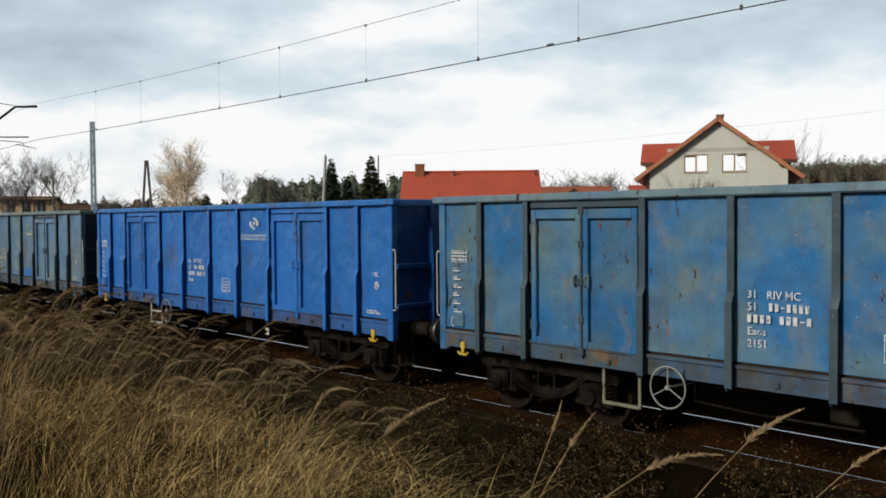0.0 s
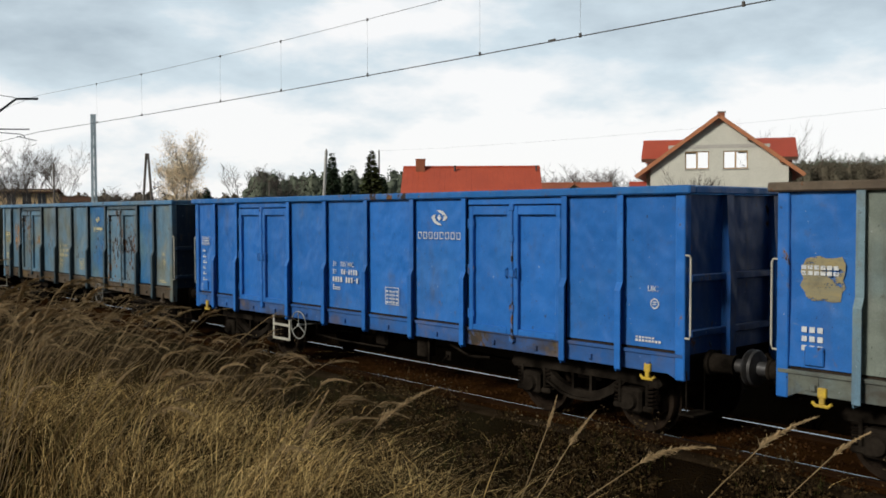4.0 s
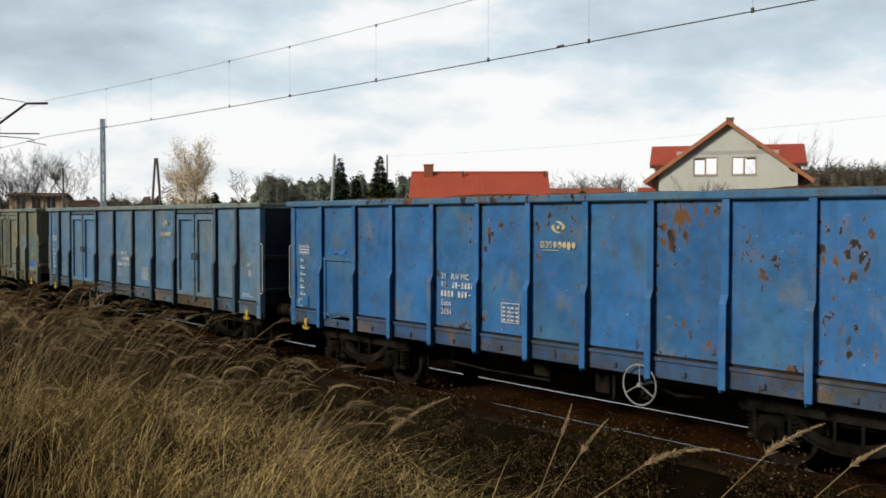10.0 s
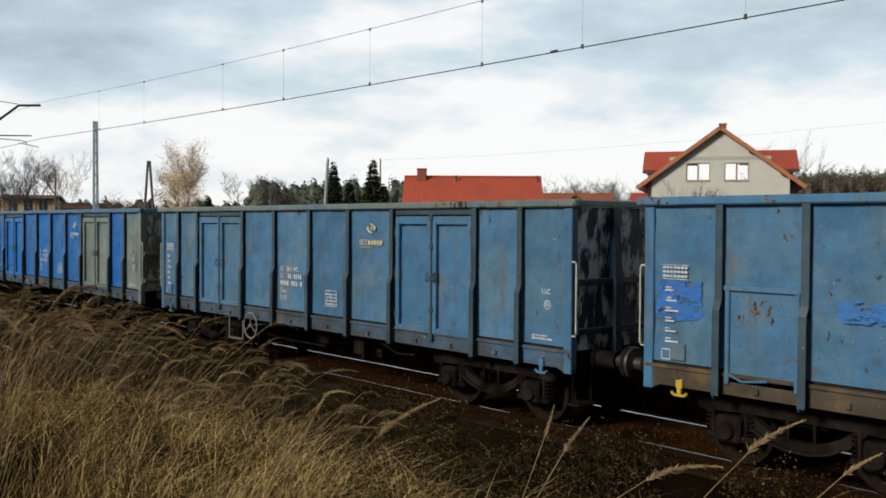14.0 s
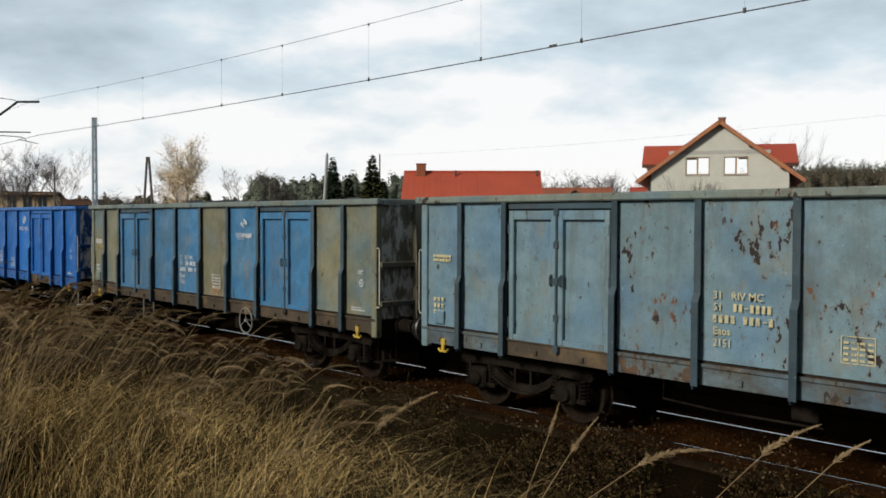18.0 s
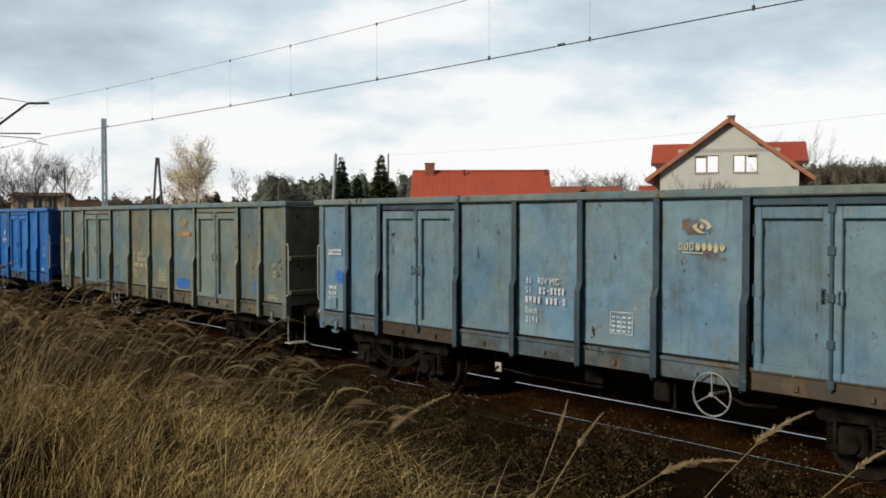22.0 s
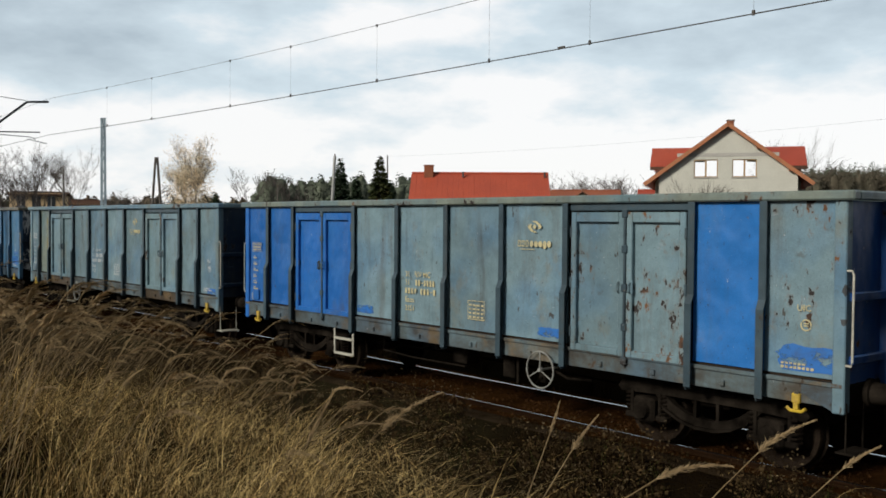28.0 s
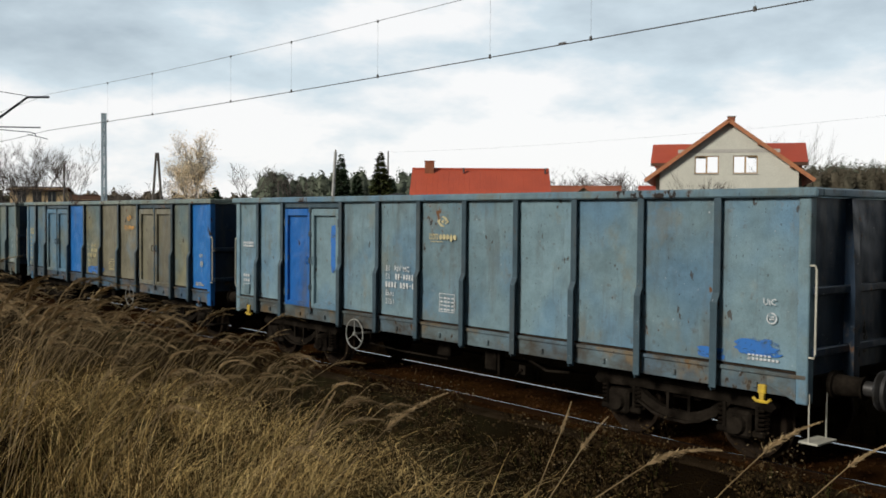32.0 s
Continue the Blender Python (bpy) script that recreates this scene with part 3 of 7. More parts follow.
def bolster_mesh():
    g = Geo().box(-0.28, 0.28, -1.0, 1.0, 0.62, 0.86, 0.02)
    g.lathe([(0.84, 0.22), (0.92, 0.2)], 14, "z")
    for x in (-1.25, 1.25):
        g.box(x - 0.05, x + 0.05, -0.98, 0.98, 0.64, 0.76, 0.01)
    return g.mesh("bogie_bolster")


def frame_side_mesh():
    """Welded bogie side: a top beam, a curved belly hung below it with a gap between, horn guides over the boxes."""
    g = Geo().prism([(-1.36, 0.72), (-1.28, 0.83), (-0.62, 0.88), (-0.5, 0.84), (0.5, 0.84), (0.62, 0.88), (1.28, 0.83), (1.36, 0.72),
                     (1.30, 0.66), (0.62, 0.69), (-0.62, 0.69), (-1.30, 0.66)], -0.055, 0.055, "y")
    g.prism([(-0.76, 0.68), (-0.60, 0.53), (-0.36, 0.41), (-0.15, 0.36), (0.15, 0.36), (0.36, 0.41), (0.60, 0.53), (0.76, 0.68),
             (0.60, 0.68), (0.46, 0.58), (0.28, 0.50), (0.10, 0.47), (-0.10, 0.47), (-0.28, 0.50), (-0.46, 0.58), (-0.60, 0.68)], -0.05, 0.05, "y")
    g.prism([(-0.62, 0.55), (-0.36, 0.425), (-0.15, 0.375), (0.15, 0.375), (0.36, 0.425), (0.62, 0.55), (0.60, 0.51), (0.36, 0.39), (0.15, 0.34), (-0.15, 0.34), (-0.36, 0.39), (-0.60, 0.51)], -0.10, 0.10, "y")
    g.box(-0.42, 0.42, -0.09, 0.09, 0.80, 0.86, 0.01)
    for x in (-0.9, 0.9):
        for q in (-0.22, 0.22):
            g.box(x + q - 0.025, x + q + 0.025, -0.075, 0.075, 0.40, 0.70, 0.01)
    for x in (-0.16, 0.16):
        g.box(x - 0.02, x + 0.02, -0.045, 0.045, 0.44, 0.72, 0)
    return g.mesh("side_frame")


def axle_box_mesh():
    g = Geo().box(-0.17, 0.17, -0.13, 0.12, 0.31, 0.63, 0.035)
    g.box(-0.33, 0.33, -0.08, 0.08, 0.33, 0.41, 0.02)
    g.lathe([(-0.18, 0.10), (-0.12, 0.125)], 12, "y", (0, 0, 0.46))
    return g.mesh("axle_box")


def spring_mesh():
    g = Geo()
    p = [(0.075 * math.cos(a * 0.9), 0.075 * math.sin(a * 0.9), 0.40 + 0.26 * a / 34) for a in range(35)]
    g.tube(p, 0.017, 5)
    return g.mesh("coil_spring", True)


def wheelset_mesh():
    prof = [(-1.02, 0.06), (-0.83, 0.07), (-0.828, 0.17), (-0.79, 0.20), (-0.79, 0.37), (-0.828, 0.39), (-0.825, 0.445), (-0.80, 0.456), (-0.715, 0.462), (-0.70, 0.488),
            (-0.68, 0.485), (-0.675, 0.38), (-0.70, 0.2), (-0.67, 0.12), (-0.5, 0.085)]
    prof = prof + [(-a, r) for a, r in prof[::-1]]
    return Geo().lathe(prof, 28, "y").mesh("wheelset", True)


def coal_mesh(seed):
    n, m = 46, 12
    v = []
    for i in range(n + 1):
        for j in range(m + 1):
            x, y = -6.3 + 12.6 * i / n, -1.32 + 2.64 * j / m
            e = min(1, 5 * min(i / n, 1 - i / n)) * (1 - (abs(y) / 1.5) ** 2)
            z = 2.84 + 0.38 * e * (0.85 + 0.6 * noise.noise(Vector((x * 0.6, y * 0.6, seed)))) + 0.14 * noise.noise(Vector((x * 3.1, y * 3.1, seed)))
            v.append((x, y, z))
    w = m + 1
    f = [(i * w + j, (i + 1) * w + j, (i + 1) * w + j + 1, i * w + j + 1) for i in range(n) for j in range(m)]
    g = Geo().add(v, f)
    return g.mesh("coal")


def load_mesh():
    """A level load a little above the rim."""
    g = Geo()
    n = 60
    prof = []
    for k in range(n + 1):
        x = -6.3 + 12.6 * k / n
        prof.append((x, 3.31 + 0.05 * noise.noise(Vector((x * 0.7, 3, 1))) + 0.02 * noise.noise(Vector((x * 4, 3, 1)))))
    v = [(x, y, z + dz) for y, dz in ((-1.3, -0.35), (-0.5, -0.02), (0.4, 0.0), (1.3, -0.35)) for x, z in prof]
    m = n + 1
    return g.add(v, [(j * m + i, j * m + i + 1, (j + 1) * m + i + 1, (j + 1) * m + i) for j in range(3) for i in range(n)]).mesh("load")


# ---- markings ----
def flat(polys, name="marking"):
    """Flat paint shapes in the x-z plane, a hair proud of the sheet they are painted on."""
    g = Geo()
    for p in polys:
        g.add([(x, 0, z) for x, z in p], [tuple(range(len(p)))])
    me = bpy.data.meshes.new(name)
    me.from_pydata(g.v, [], g.f)
    me.materials.append(None)
    return me


def bar(x, z, w, h):
    return [(x, z), (x + w, z), (x + w, z + h), (x, z + h)]


def words(text, size):
    """A mesh of the built-in font, in the x-z plane."""
    def make():
        cu = bpy.data.curves.new("text", "FONT")
        cu.body, cu.size, cu.offset = text, size, 0.0012
        cu.resolution_u = 2
        ob = new("text_maker", cu)
        dg = bpy.context.evaluated_depsgraph_get()
        me = bpy.data.meshes.new_from_object(ob.evaluated_get(dg))
        bpy.data.objects.remove(ob)
        me.transform(Matrix.Rotation(radians(90), 4, "X"))
        me.name = "lettering"
        me.materials.clear()
        me.materials.append(None)
        return me
    return shared(("word", text, size), make)


def emblem_mesh(style):
    """Two leaf-shaped blades turning round a small diamond."""
    k = 1.0 if style else 0.70
    blade = [(-0.07, 0.116), (0.02, 0.118), (0.09, 0.098), (0.15, 0.055), (0.195, 0.0), (0.15, -0.038), (0.08, -0.055), (0.105, 0.005), (0.07, 0.045), (0.035, 0.066)]
    polys = [[(s * k * x, s * k * z) for x, z in blade] for s in (1, -1)]
    polys.append([(0, 0.050 * k), (-0.056 * k, 0), (0, -0.050 * k), (0.056 * k, 0)])
    return flat(polys)


def hollow(x, z, w, h, t):
    """Four strips round a small rectangle."""
    return [bar(x, z, w, t), bar(x, z + h - t, w, t), bar(x, z + t, t, h - 2 * t), bar(x + w - t, z + t, t, h - 2 * t)]


def wordmark_mesh(style):
    """A brand word as plain shapes, one to a letter."""
    if style:
        return flat([q for k in range(8) for q in hollow(-0.52 + 0.132 * k, 0, 0.092, 0.108, 0.015)])
    polys = [q for k in range(3) for q in hollow(-0.33 + 0.078 * k, 0, 0.056, 0.088, 0.013)]
    for k in range(5):
        low = 0.024 if k == 3 else 0.0
        polys.append([(-0.055 + 0.084 * k + 0.037 * math.cos(j * 0.6283), 0.042 - low / 2 + (0.046 + low / 2) * math.sin(j * 0.6283)) for j in range(10)])
    return flat(polys + [bar(-0.29, -0.040, 0.30, 0.010)])


def table_mesh():
    """Load table: a ruled frame with rows of small bars."""
    w, h, t = 0.37, 0.28, 0.011
    polys = [bar(0, 0, w, t), bar(0, h, w, t), bar(0, t, t, h - t), bar(w - t, t, t, h - t), bar(w / 2 - t / 2, t, t, h - t - 0.05)]
    for r in range(4):
        for c in range(4):
            polys.append(bar(0.028 + 0.088 * c, 0.028 + 0.06 * r, 0.056, 0.026))
    return flat(polys)


def label_mesh(kind):
    """Notice block on the end panel."""
    polys = []
    if kind == 0:
        for r in range(3):
            for c in range(7):
                polys.append(bar(0.01 + 0.052 * c, 0.03 + 0.052 * r, 0.040, 0.028))
        polys += [bar(0, 0.005, 0.38, 0.008), bar(0, 0.175, 0.38, 0.008)]
        for r in range(6):
            polys += [bar(0.05, -0.14 - 0.125 * r, 0.13 + 0.03 * (r % 3), 0.022), bar(0.05, -0.10 - 0.125 * r, 0.09, 0.014)]
        polys += [bar(0.0, -0.98, 0.26, 0.014), bar(0.0, -0.86, 0.26, 0.014), bar(0.0, -0.966, 0.014, 0.106), bar(0.12, -0.966, 0.014, 0.106), bar(0.246, -0.966, 0.014, 0.106)]
    else:
        for r in range(2):
            for c in range(6):
                polys.append(bar(0.02 + 0.072 * c, 0.0 + 0.062 * r, 0.056, 0.044))
        for r in range(3):
            for c in range(3):
                polys.append(bar(0.03 + 0.09 * c, -0.62 - 0.1 * r, 0.06, 0.06))
    return flat(polys)


def blob(w, h, seed):
    """An uneven brushed patch."""
    rnd = random.Random(seed)
    p = []
    for k in range(22):
        a = k * math.tau / 22
        c, s = math.cos(a), math.sin(a)
        r = (abs(c) ** 5 + abs(s) ** 5) ** (-0.2) * rnd.uniform(0.86, 1.06)
        p.append((w / 2 * c * r, h / 2 * s * r))
    return flat([[(0, 0), p[k], p[(k + 1) % 22]] for k in range(22)])

# ---- ground and track ----
def ground_z(x, y):
    """Height of the ground: bank by the camera, ditch, ballast bed, fields."""
    prof = ((-400, 1.3), (-3, 1.3), (0.5, 1.26), (2.0, 1.0), (4.0, 0.52), (6.0, 0.02), (7.6, -0.30), (8.7, -0.25), (9.55, -0.058), (9.98, -0.06), (10.2, -0.30),
            (12.6, -0.30), (13.4, -0.42), (15.5, 0.1), (18, 0.5), (40, 0.2), (3000, 0.0))
    for (a, za), (b, zb) in zip(prof, prof[1:]):
        if y <= b:
            k = max(0.0, (y - a) / (b - a))
            k = k * k * (3 - 2 * k)
            z = za + (zb - za) * k
            break
    else:
        z = 0.0
    bumpy = 0.25 if 9.3 < y < 13 else 1.0
    if abs(x) < 120 and -20 < y < 60:
        z += bumpy * (0.07 * noise.noise(Vector((x * 0.5, y * 0.6, 3))) + 0.03 * noise.noise(Vector((x * 1.9, y * 1.9, 8))))
    return z


def steps(*runs):
    out = []
    for a, b, n in runs:
        out += [a + (b - a) * k / n for k in range(n)]
    return out + [runs[-1][1]]


def make_ground():
    xs = steps((-2500, -120, 12), (-120, -45, 40), (-45, 6, 150), (6, 60, 20), (60, 2500, 12))
    ys = steps((-2500, -20, 10), (-20, 0, 14), (0, 9, 40), (9, 10.4, 14), (10.4, 14, 12), (14, 60, 24), (60, 3000, 20))
    v = [(x, y, ground_z(x, y)) for y in ys for x in xs]
    n = len(xs)
    f = [(j * n + i, j * n + i + 1, (j + 1) * n + i + 1, (j + 1) * n + i) for j in range(len(ys) - 1) for i in range(n - 1)]
    s = Nodes("soil_and_litter")
    vec = s.coords()
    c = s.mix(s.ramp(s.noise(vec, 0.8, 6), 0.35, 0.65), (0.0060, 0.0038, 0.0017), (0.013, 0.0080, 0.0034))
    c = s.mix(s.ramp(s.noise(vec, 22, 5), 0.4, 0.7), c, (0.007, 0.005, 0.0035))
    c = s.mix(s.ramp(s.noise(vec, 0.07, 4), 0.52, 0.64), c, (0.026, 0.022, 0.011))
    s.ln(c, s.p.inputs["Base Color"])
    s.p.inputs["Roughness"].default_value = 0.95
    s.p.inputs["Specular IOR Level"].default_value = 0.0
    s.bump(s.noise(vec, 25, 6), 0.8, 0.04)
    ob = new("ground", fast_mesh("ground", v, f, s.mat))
    ob.data.polygons.foreach_set("use_smooth", [True] * len(f))
    tagged(ob, "brown soil with dry litter beside the railway", "ground", kind="structure")


make_ground()
BALLAST = surface("ballast_dirt", (0.048, 0.021, 0.0068), (0.020, 0.0090, 0.0033), 1.5, 45, 0.95, 0, 0.9, 0.03)
RAIL_RUST = surface("rail_web_rust", (0.024, 0.012, 0.006), (0.016, 0.009, 0.005), 3, 40, 0.9, 0.1, 0.3)
RAIL_TOP = surface("polished_rail_head", (0.58, 0.58, 0.58), (0.48, 0.48, 0.48), 0.8, 20, 0.22, 1.0, 0.02)


def make_track():
    bed = Geo().prism([(8.95, -0.36), (9.75, -0.085), (12.4, -0.085), (13.2, -0.40), (13.2, -0.6), (8.95, -0.6)], -400, 120, "x")
    tagged(put(new("ballast_bed", bed.mesh("ballast_bed")), BALLAST), "brown dirty ballast bed under the rails", "ballast", kind="structure")
    for y in (-0.7535, 0.7535):
        wide = 0.009 if y < 0 else 0.024              # worn running band, narrowed on the near rail to match its thin glint
        g = Geo().prism([(-0.07, -0.172), (0.07, -0.172), (0.07, -0.160), (0.012, -0.14), (0.012, -0.045), (0.036, -0.032), (0.036, -0.008),
                         (-0.036, -0.008), (-0.036, -0.032), (-0.012, -0.045), (-0.012, -0.14), (-0.07, -0.160)], -400, 120, "x")
        r = thing("rail", "long steel rail with a polished head", "rail", "rails of the track", m=pose(0, TRACK_Y + y, 0))
        part("rail_web", g.mesh("rail_web"), RAIL_RUST, r)
        part("rail_head", Geo().prism([(-wide - 0.006, -0.008), (wide + 0.006, -0.008), (wide + 0.006, -0.004), (wide, 0.0), (-wide, 0.0), (-wide - 0.006, -0.004)], -400, 120, "x").mesh("rail_head"), RAIL_TOP, r, "shiny worn running surface")


make_track()


def cess():
    """Strip of dusty fine gravel along the near rail."""
    xs = [-70 + 0.5 * k for k in range(160)]
    ys = [9.45, 9.6, 9.72, 9.85, 9.94, 10.04]
    v = [(x, y + 0.10 * noise.noise(Vector((x * 0.7, 4, 1))) * (y < 9.7), ground_z(x, y) + (0.014 if 9.5 < y < 10.0 else -0.03)) for y in ys for x in xs]
    n = len(xs)
    f = [(j * n + i, j * n + i + 1, (j + 1) * n + i + 1, (j + 1) * n + i) for j in range(len(ys) - 1) for i in range(n - 1)]
    ob = new("cess", fast_mesh("cess", v, f, surface("dusty_gravel", (0.046, 0.033, 0.020), (0.026, 0.017, 0.009), 2.0, 40, 0.95, 0, 0.9, 0.02)))
    ob.data.polygons.foreach_set("use_smooth", [True] * len(f))
    tagged(ob, "strip of dusty brown gravel along the near rail", "gravel path", kind="structure")


cess()

# ---- overhead line ----
GALV = surface("galvanised_steel", (0.40, 0.50, 0.56), (0.31, 0.39, 0.44), 3, 30, 0.65, 0.0, 0.2)
WIRE = surface("dull_copper_wire", (0.06, 0.055, 0.05), (0.09, 0.08, 0.07), 3, 30, 0.6, 0.3, 0)
GREY_WIRE = surface("grey_bronze_wire", (0.17, 0.17, 0.17), (0.12, 0.12, 0.12), 3, 30, 0.6, 0.2, 0)
DARK_TUBE = surface("dark_painted_tube", (0.05, 0.055, 0.06), (0.08, 0.085, 0.09), 3, 30, 0.6, 0.3, 0.1)
PORCELAIN = surface("brown_porcelain", (0.10, 0.05, 0.03), (0.14, 0.07, 0.04), 3, 30, 0.2, 0, 0)


def messenger_z(x):
    return 6.685 + 0.0008 * ((x + 12.5) if x > -34.25 else (x + 56.0)) ** 2


def contact_z(x):
    return 5.595 + 0.00035 * ((x + 10) if x > -34.25 else (x + 58.5)) ** 2


def overhead():
    xs = [-87.0 + 105 * k / 84 for k in range(85)]
    line = thing("overhead_line", "catenary wire with droppers above the track", "overhead wire")
    part("contact_wire", Geo().tube([(x, TRACK_Y, contact_z(x)) for x in xs], 0.0085, 6).mesh("contact_wire"), WIRE, line, "dark thick contact wire")
    part("messenger_wire", Geo().tube([(x, TRACK_Y, messenger_z(x)) for x in xs], 0.0048, 6).mesh("messenger_wire"), GREY_WIRE, line, "thin grey messenger wire")
    for x in (-52.0, -46.0, -40.0, -28.95, -25.65, -21.05, -18.25, -15.05, -11.85, -9.62, -6.85, -3.6, 0.0, 3.5, 7, 10.5, 14):
        d = part("dropper", Geo().tube([(x, TRACK_Y, contact_z(x)), (x, TRACK_Y, messenger_z(x))], 0.0019, 5).mesh("dropper"), GREY_WIRE, line)
        part("clamp", Geo().box(x - 0.022, x + 0.022, TRACK_Y - 0.012, TRACK_Y + 0.012, contact_z(x) - 0.02, contact_z(x) + 0.05, 0.005).mesh("clamp"), WIRE, d)
        part("clamp", Geo().box(x - 0.02, x + 0.02, TRACK_Y - 0.012, TRACK_Y + 0.012, messenger_z(x) - 0.035, messenger_z(x) + 0.02, 0.005).mesh("clamp"), WIRE, d)
    x = -10.2
    part("wire_joint", Geo().box(x - 0.075, x + 0.075, TRACK_Y - 0.015, TRACK_Y + 0.015, contact_z(x) - 0.005, contact_z(x) + 0.035, 0.008).mesh("wire_joint"), WIRE, line)
    for x0, s in ((-34.5, 1), (18.0, -1)):
        m = thing("catenary_mast", "grey steel catenary mast with a cantilever bracket", "mast", "catenary masts", m=pose(x0, 8.2, -0.35))
        part("mast_post", Geo().box(-0.12, 0.12, -0.012, 0.012, 0, 8.1, 0).box(-0.12, 0.12, -0.14, -0.12, 0, 8.1, 0).box(-0.12, 0.12, 0.12, 0.14, 0, 8.1, 0).mesh("mast_post"), GALV, m)
        part("foundation", Geo().box(-0.35, 0.35, -0.35, 0.35, -0.3, 0.25, 0.03).mesh("foundation"), CONCRETE, m)
        z = 0.35
        part("cantilever", Geo().tube([(0, 0.1, 5.13 + z), (0, 2.2, 6.905 + z), (0, 2.92, 6.965 + z)], 0.042, 8).mesh("cantilever", True), DARK_TUBE, m)
        part("top_tie", Geo().tube([(0, 0.1, 7.12 + z), (0, 1.1, 7.03 + z), (0, 2.15, 6.95 + z)], 0.014, 6).mesh("top_tie", True), DARK_TUBE, m)
        part("registration_arm", Geo().tube([(0, 0.1, 5.76 + z), (0, 2.62, 5.885 + z)], 0.024, 6).tube([(0, 0.9, 5.74 + z), (0, 2.3, 5.70 + z), (0, 2.44, 5.66 + z), (0, 2.46, 5.58 + z)], 0.016, 6).tube([(0, 2.2, 5.62 + z), (0, 2.86, 5.50 + z)], 0.014, 6).mesh("registration_arm", True), DARK_TUBE, m)
        part("insulator", Geo().lathe([(0.35 + 0.05 * k, 0.05 if k % 2 else 0.085) for k in range(9)], 12, "y", (0, 0.1, 5.92 + z)).mesh("insulator", True), PORCELAIN, m)


CONCRETE = surface("weathered_concrete", (0.50, 0.50, 0.47), (0.40, 0.40, 0.38), 2, 30, 0.9, 0, 0.3)
overhead()


def lattice_mast():
    p = polar(69.28, 39.2, -0.45)
    m = thing("lattice_mast", "grey-blue steel lattice mast beyond the track", "mast", "catenary masts", m=Matrix.Translation(p) @ pose(0, 0, 0, 0, 0, 62))
    h = 7.2
    for s in (-1, 1):
        g = Geo().prism([(s * 0.085 - 0.04, 0), (s * 0.085 + 0.04, 0), (s * 0.05 + 0.04, h), (s * 0.05 - 0.04, h)], -0.07, 0.07, "y")
        part("channel", g.mesh("channel"), GALV, m)
    k, z, flip = 0, 0.35, 1
    while z < h - 0.3:
        w0, w1 = 0.085 - 0.035 * z / h, 0.085 - 0.035 * (z + 0.42) / h
        part("batten", Geo().tube([(-flip * w0, -0.07, z), (flip * w1, -0.07, z + 0.42)], 0.018, 4).mesh("batten"), GALV, m)
        z += 0.42
        flip = -flip
    part("cap", Geo().box(-0.105, 0.105, -0.08, 0.08, h, h + 0.03, 0.008).mesh("cap"), GALV, m)


lattice_mast()
TIMBER = surface("grey_timber", (0.19, 0.17, 0.15), (0.13, 0.115, 0.10), 3, 25, 0.9, 0, 0.3)


def poles():
    def pole(name, label, bearing, dist, top, lean=0.0, r=0.11, mat=TIMBER):
        p = polar(bearing, dist, -0.4)
        side_way = polar(bearing - 90, 1.0)
        t = thing(name, label, "pole", "poles of the power line", m=Matrix.Translation(p))
        e = Vector((0, 0, top + 0.4)) + side_way * lean
        part("shaft", Geo().tube([(0, 0, 0), tuple(e)], [r, r * 0.7], 8).mesh("shaft", True), mat, t)
        part("insulator", Geo().lathe([(0, 0.03), (0.06, 0.055), (0.1, 0.03), (0.14, 0.045), (0.17, 0.02)], 8, "z", tuple(e + Vector((0, 0, -0.02)))).mesh("insulator", True), PORCELAIN, t)
    pole("power_pole", "leaning grey concrete power pole", 56.52, 60, 6.88, 0.40, 0.13, CONCRETE)
    pole("power_pole", "slim dark wooden power pole", 53.0, 100, 9.6, 0.0, 0.10)
    pole("power_pole", "slim wooden pole among bare trees", 71.38, 80, 6.8, 0.0, 0.10)
    pole("power_pole", "short wooden pole by the woods", 59.5, 100, 6.3, 0.0, 0.10)
    p = polar(66.4, 60, -0.4)
    t = thing("a_frame_pole", "wooden double-leg power pole", "pole", "poles of the power line", m=Matrix.Translation(p))
    s = polar(66.4 - 90, 1.0)
    for k in (-1, 1):
        part("leg", Geo().tube([tuple(s * (0.52 * k)), tuple(s * (0.05 * k) + Vector((0, 0, 7.0)))], [0.09, 0.07], 8).mesh("leg", True), TIMBER, t)
    part("cross_bar", Geo().tube([tuple(s * -0.36 + Vector((0, 0, 2.9))), tuple(s * 0.36 + Vector((0, 0, 2.9)))], 0.06, 6).mesh("cross_bar"), TIMBER, t)
    a, b = polar(53.0, 100, 9.6), polar(16.0, 58, 9.3)
    w = [a.lerp(b, k / 30) - Vector((0, 0, 4 * 0.5 * (k / 30) * (1 - k / 30))) for k in range(31)]
    tagged(put(new("power_wire", Geo().tube([tuple(q) for q in w], 0.0045, 4).mesh("power_wire")), DARK_TUBE), "thin power wire across the sky", "wire")


poles()

# ---- houses ----
ROOF = surface("red_metal_tiles", (0.54, 0.100, 0.048), (0.46, 0.085, 0.044), 0.6, 14, 0.5, 0, 0.2)
ROOF_DARK = surface("dark_and_shaded_red_tiles", (0.46, 0.080, 0.044), (0.40, 0.072, 0.040), 0.6, 14, 0.5, 0, 0.2)
BLOCK = surface("bare_block_wall", (0.68, 0.67, 0.58), (0.60, 0.59, 0.51), 0.7, 16, 0.95, 0, 0.3)
BEAM = surface("concrete_beam", (0.52, 0.50, 0.45), (0.47, 0.45, 0.41), 0.7, 16, 0.95, 0, 0.2)
FASCIA = surface("orange_timber_edge", (0.50, 0.20, 0.085), (0.40, 0.15, 0.065), 2, 20, 0.7, 0, 0.2)
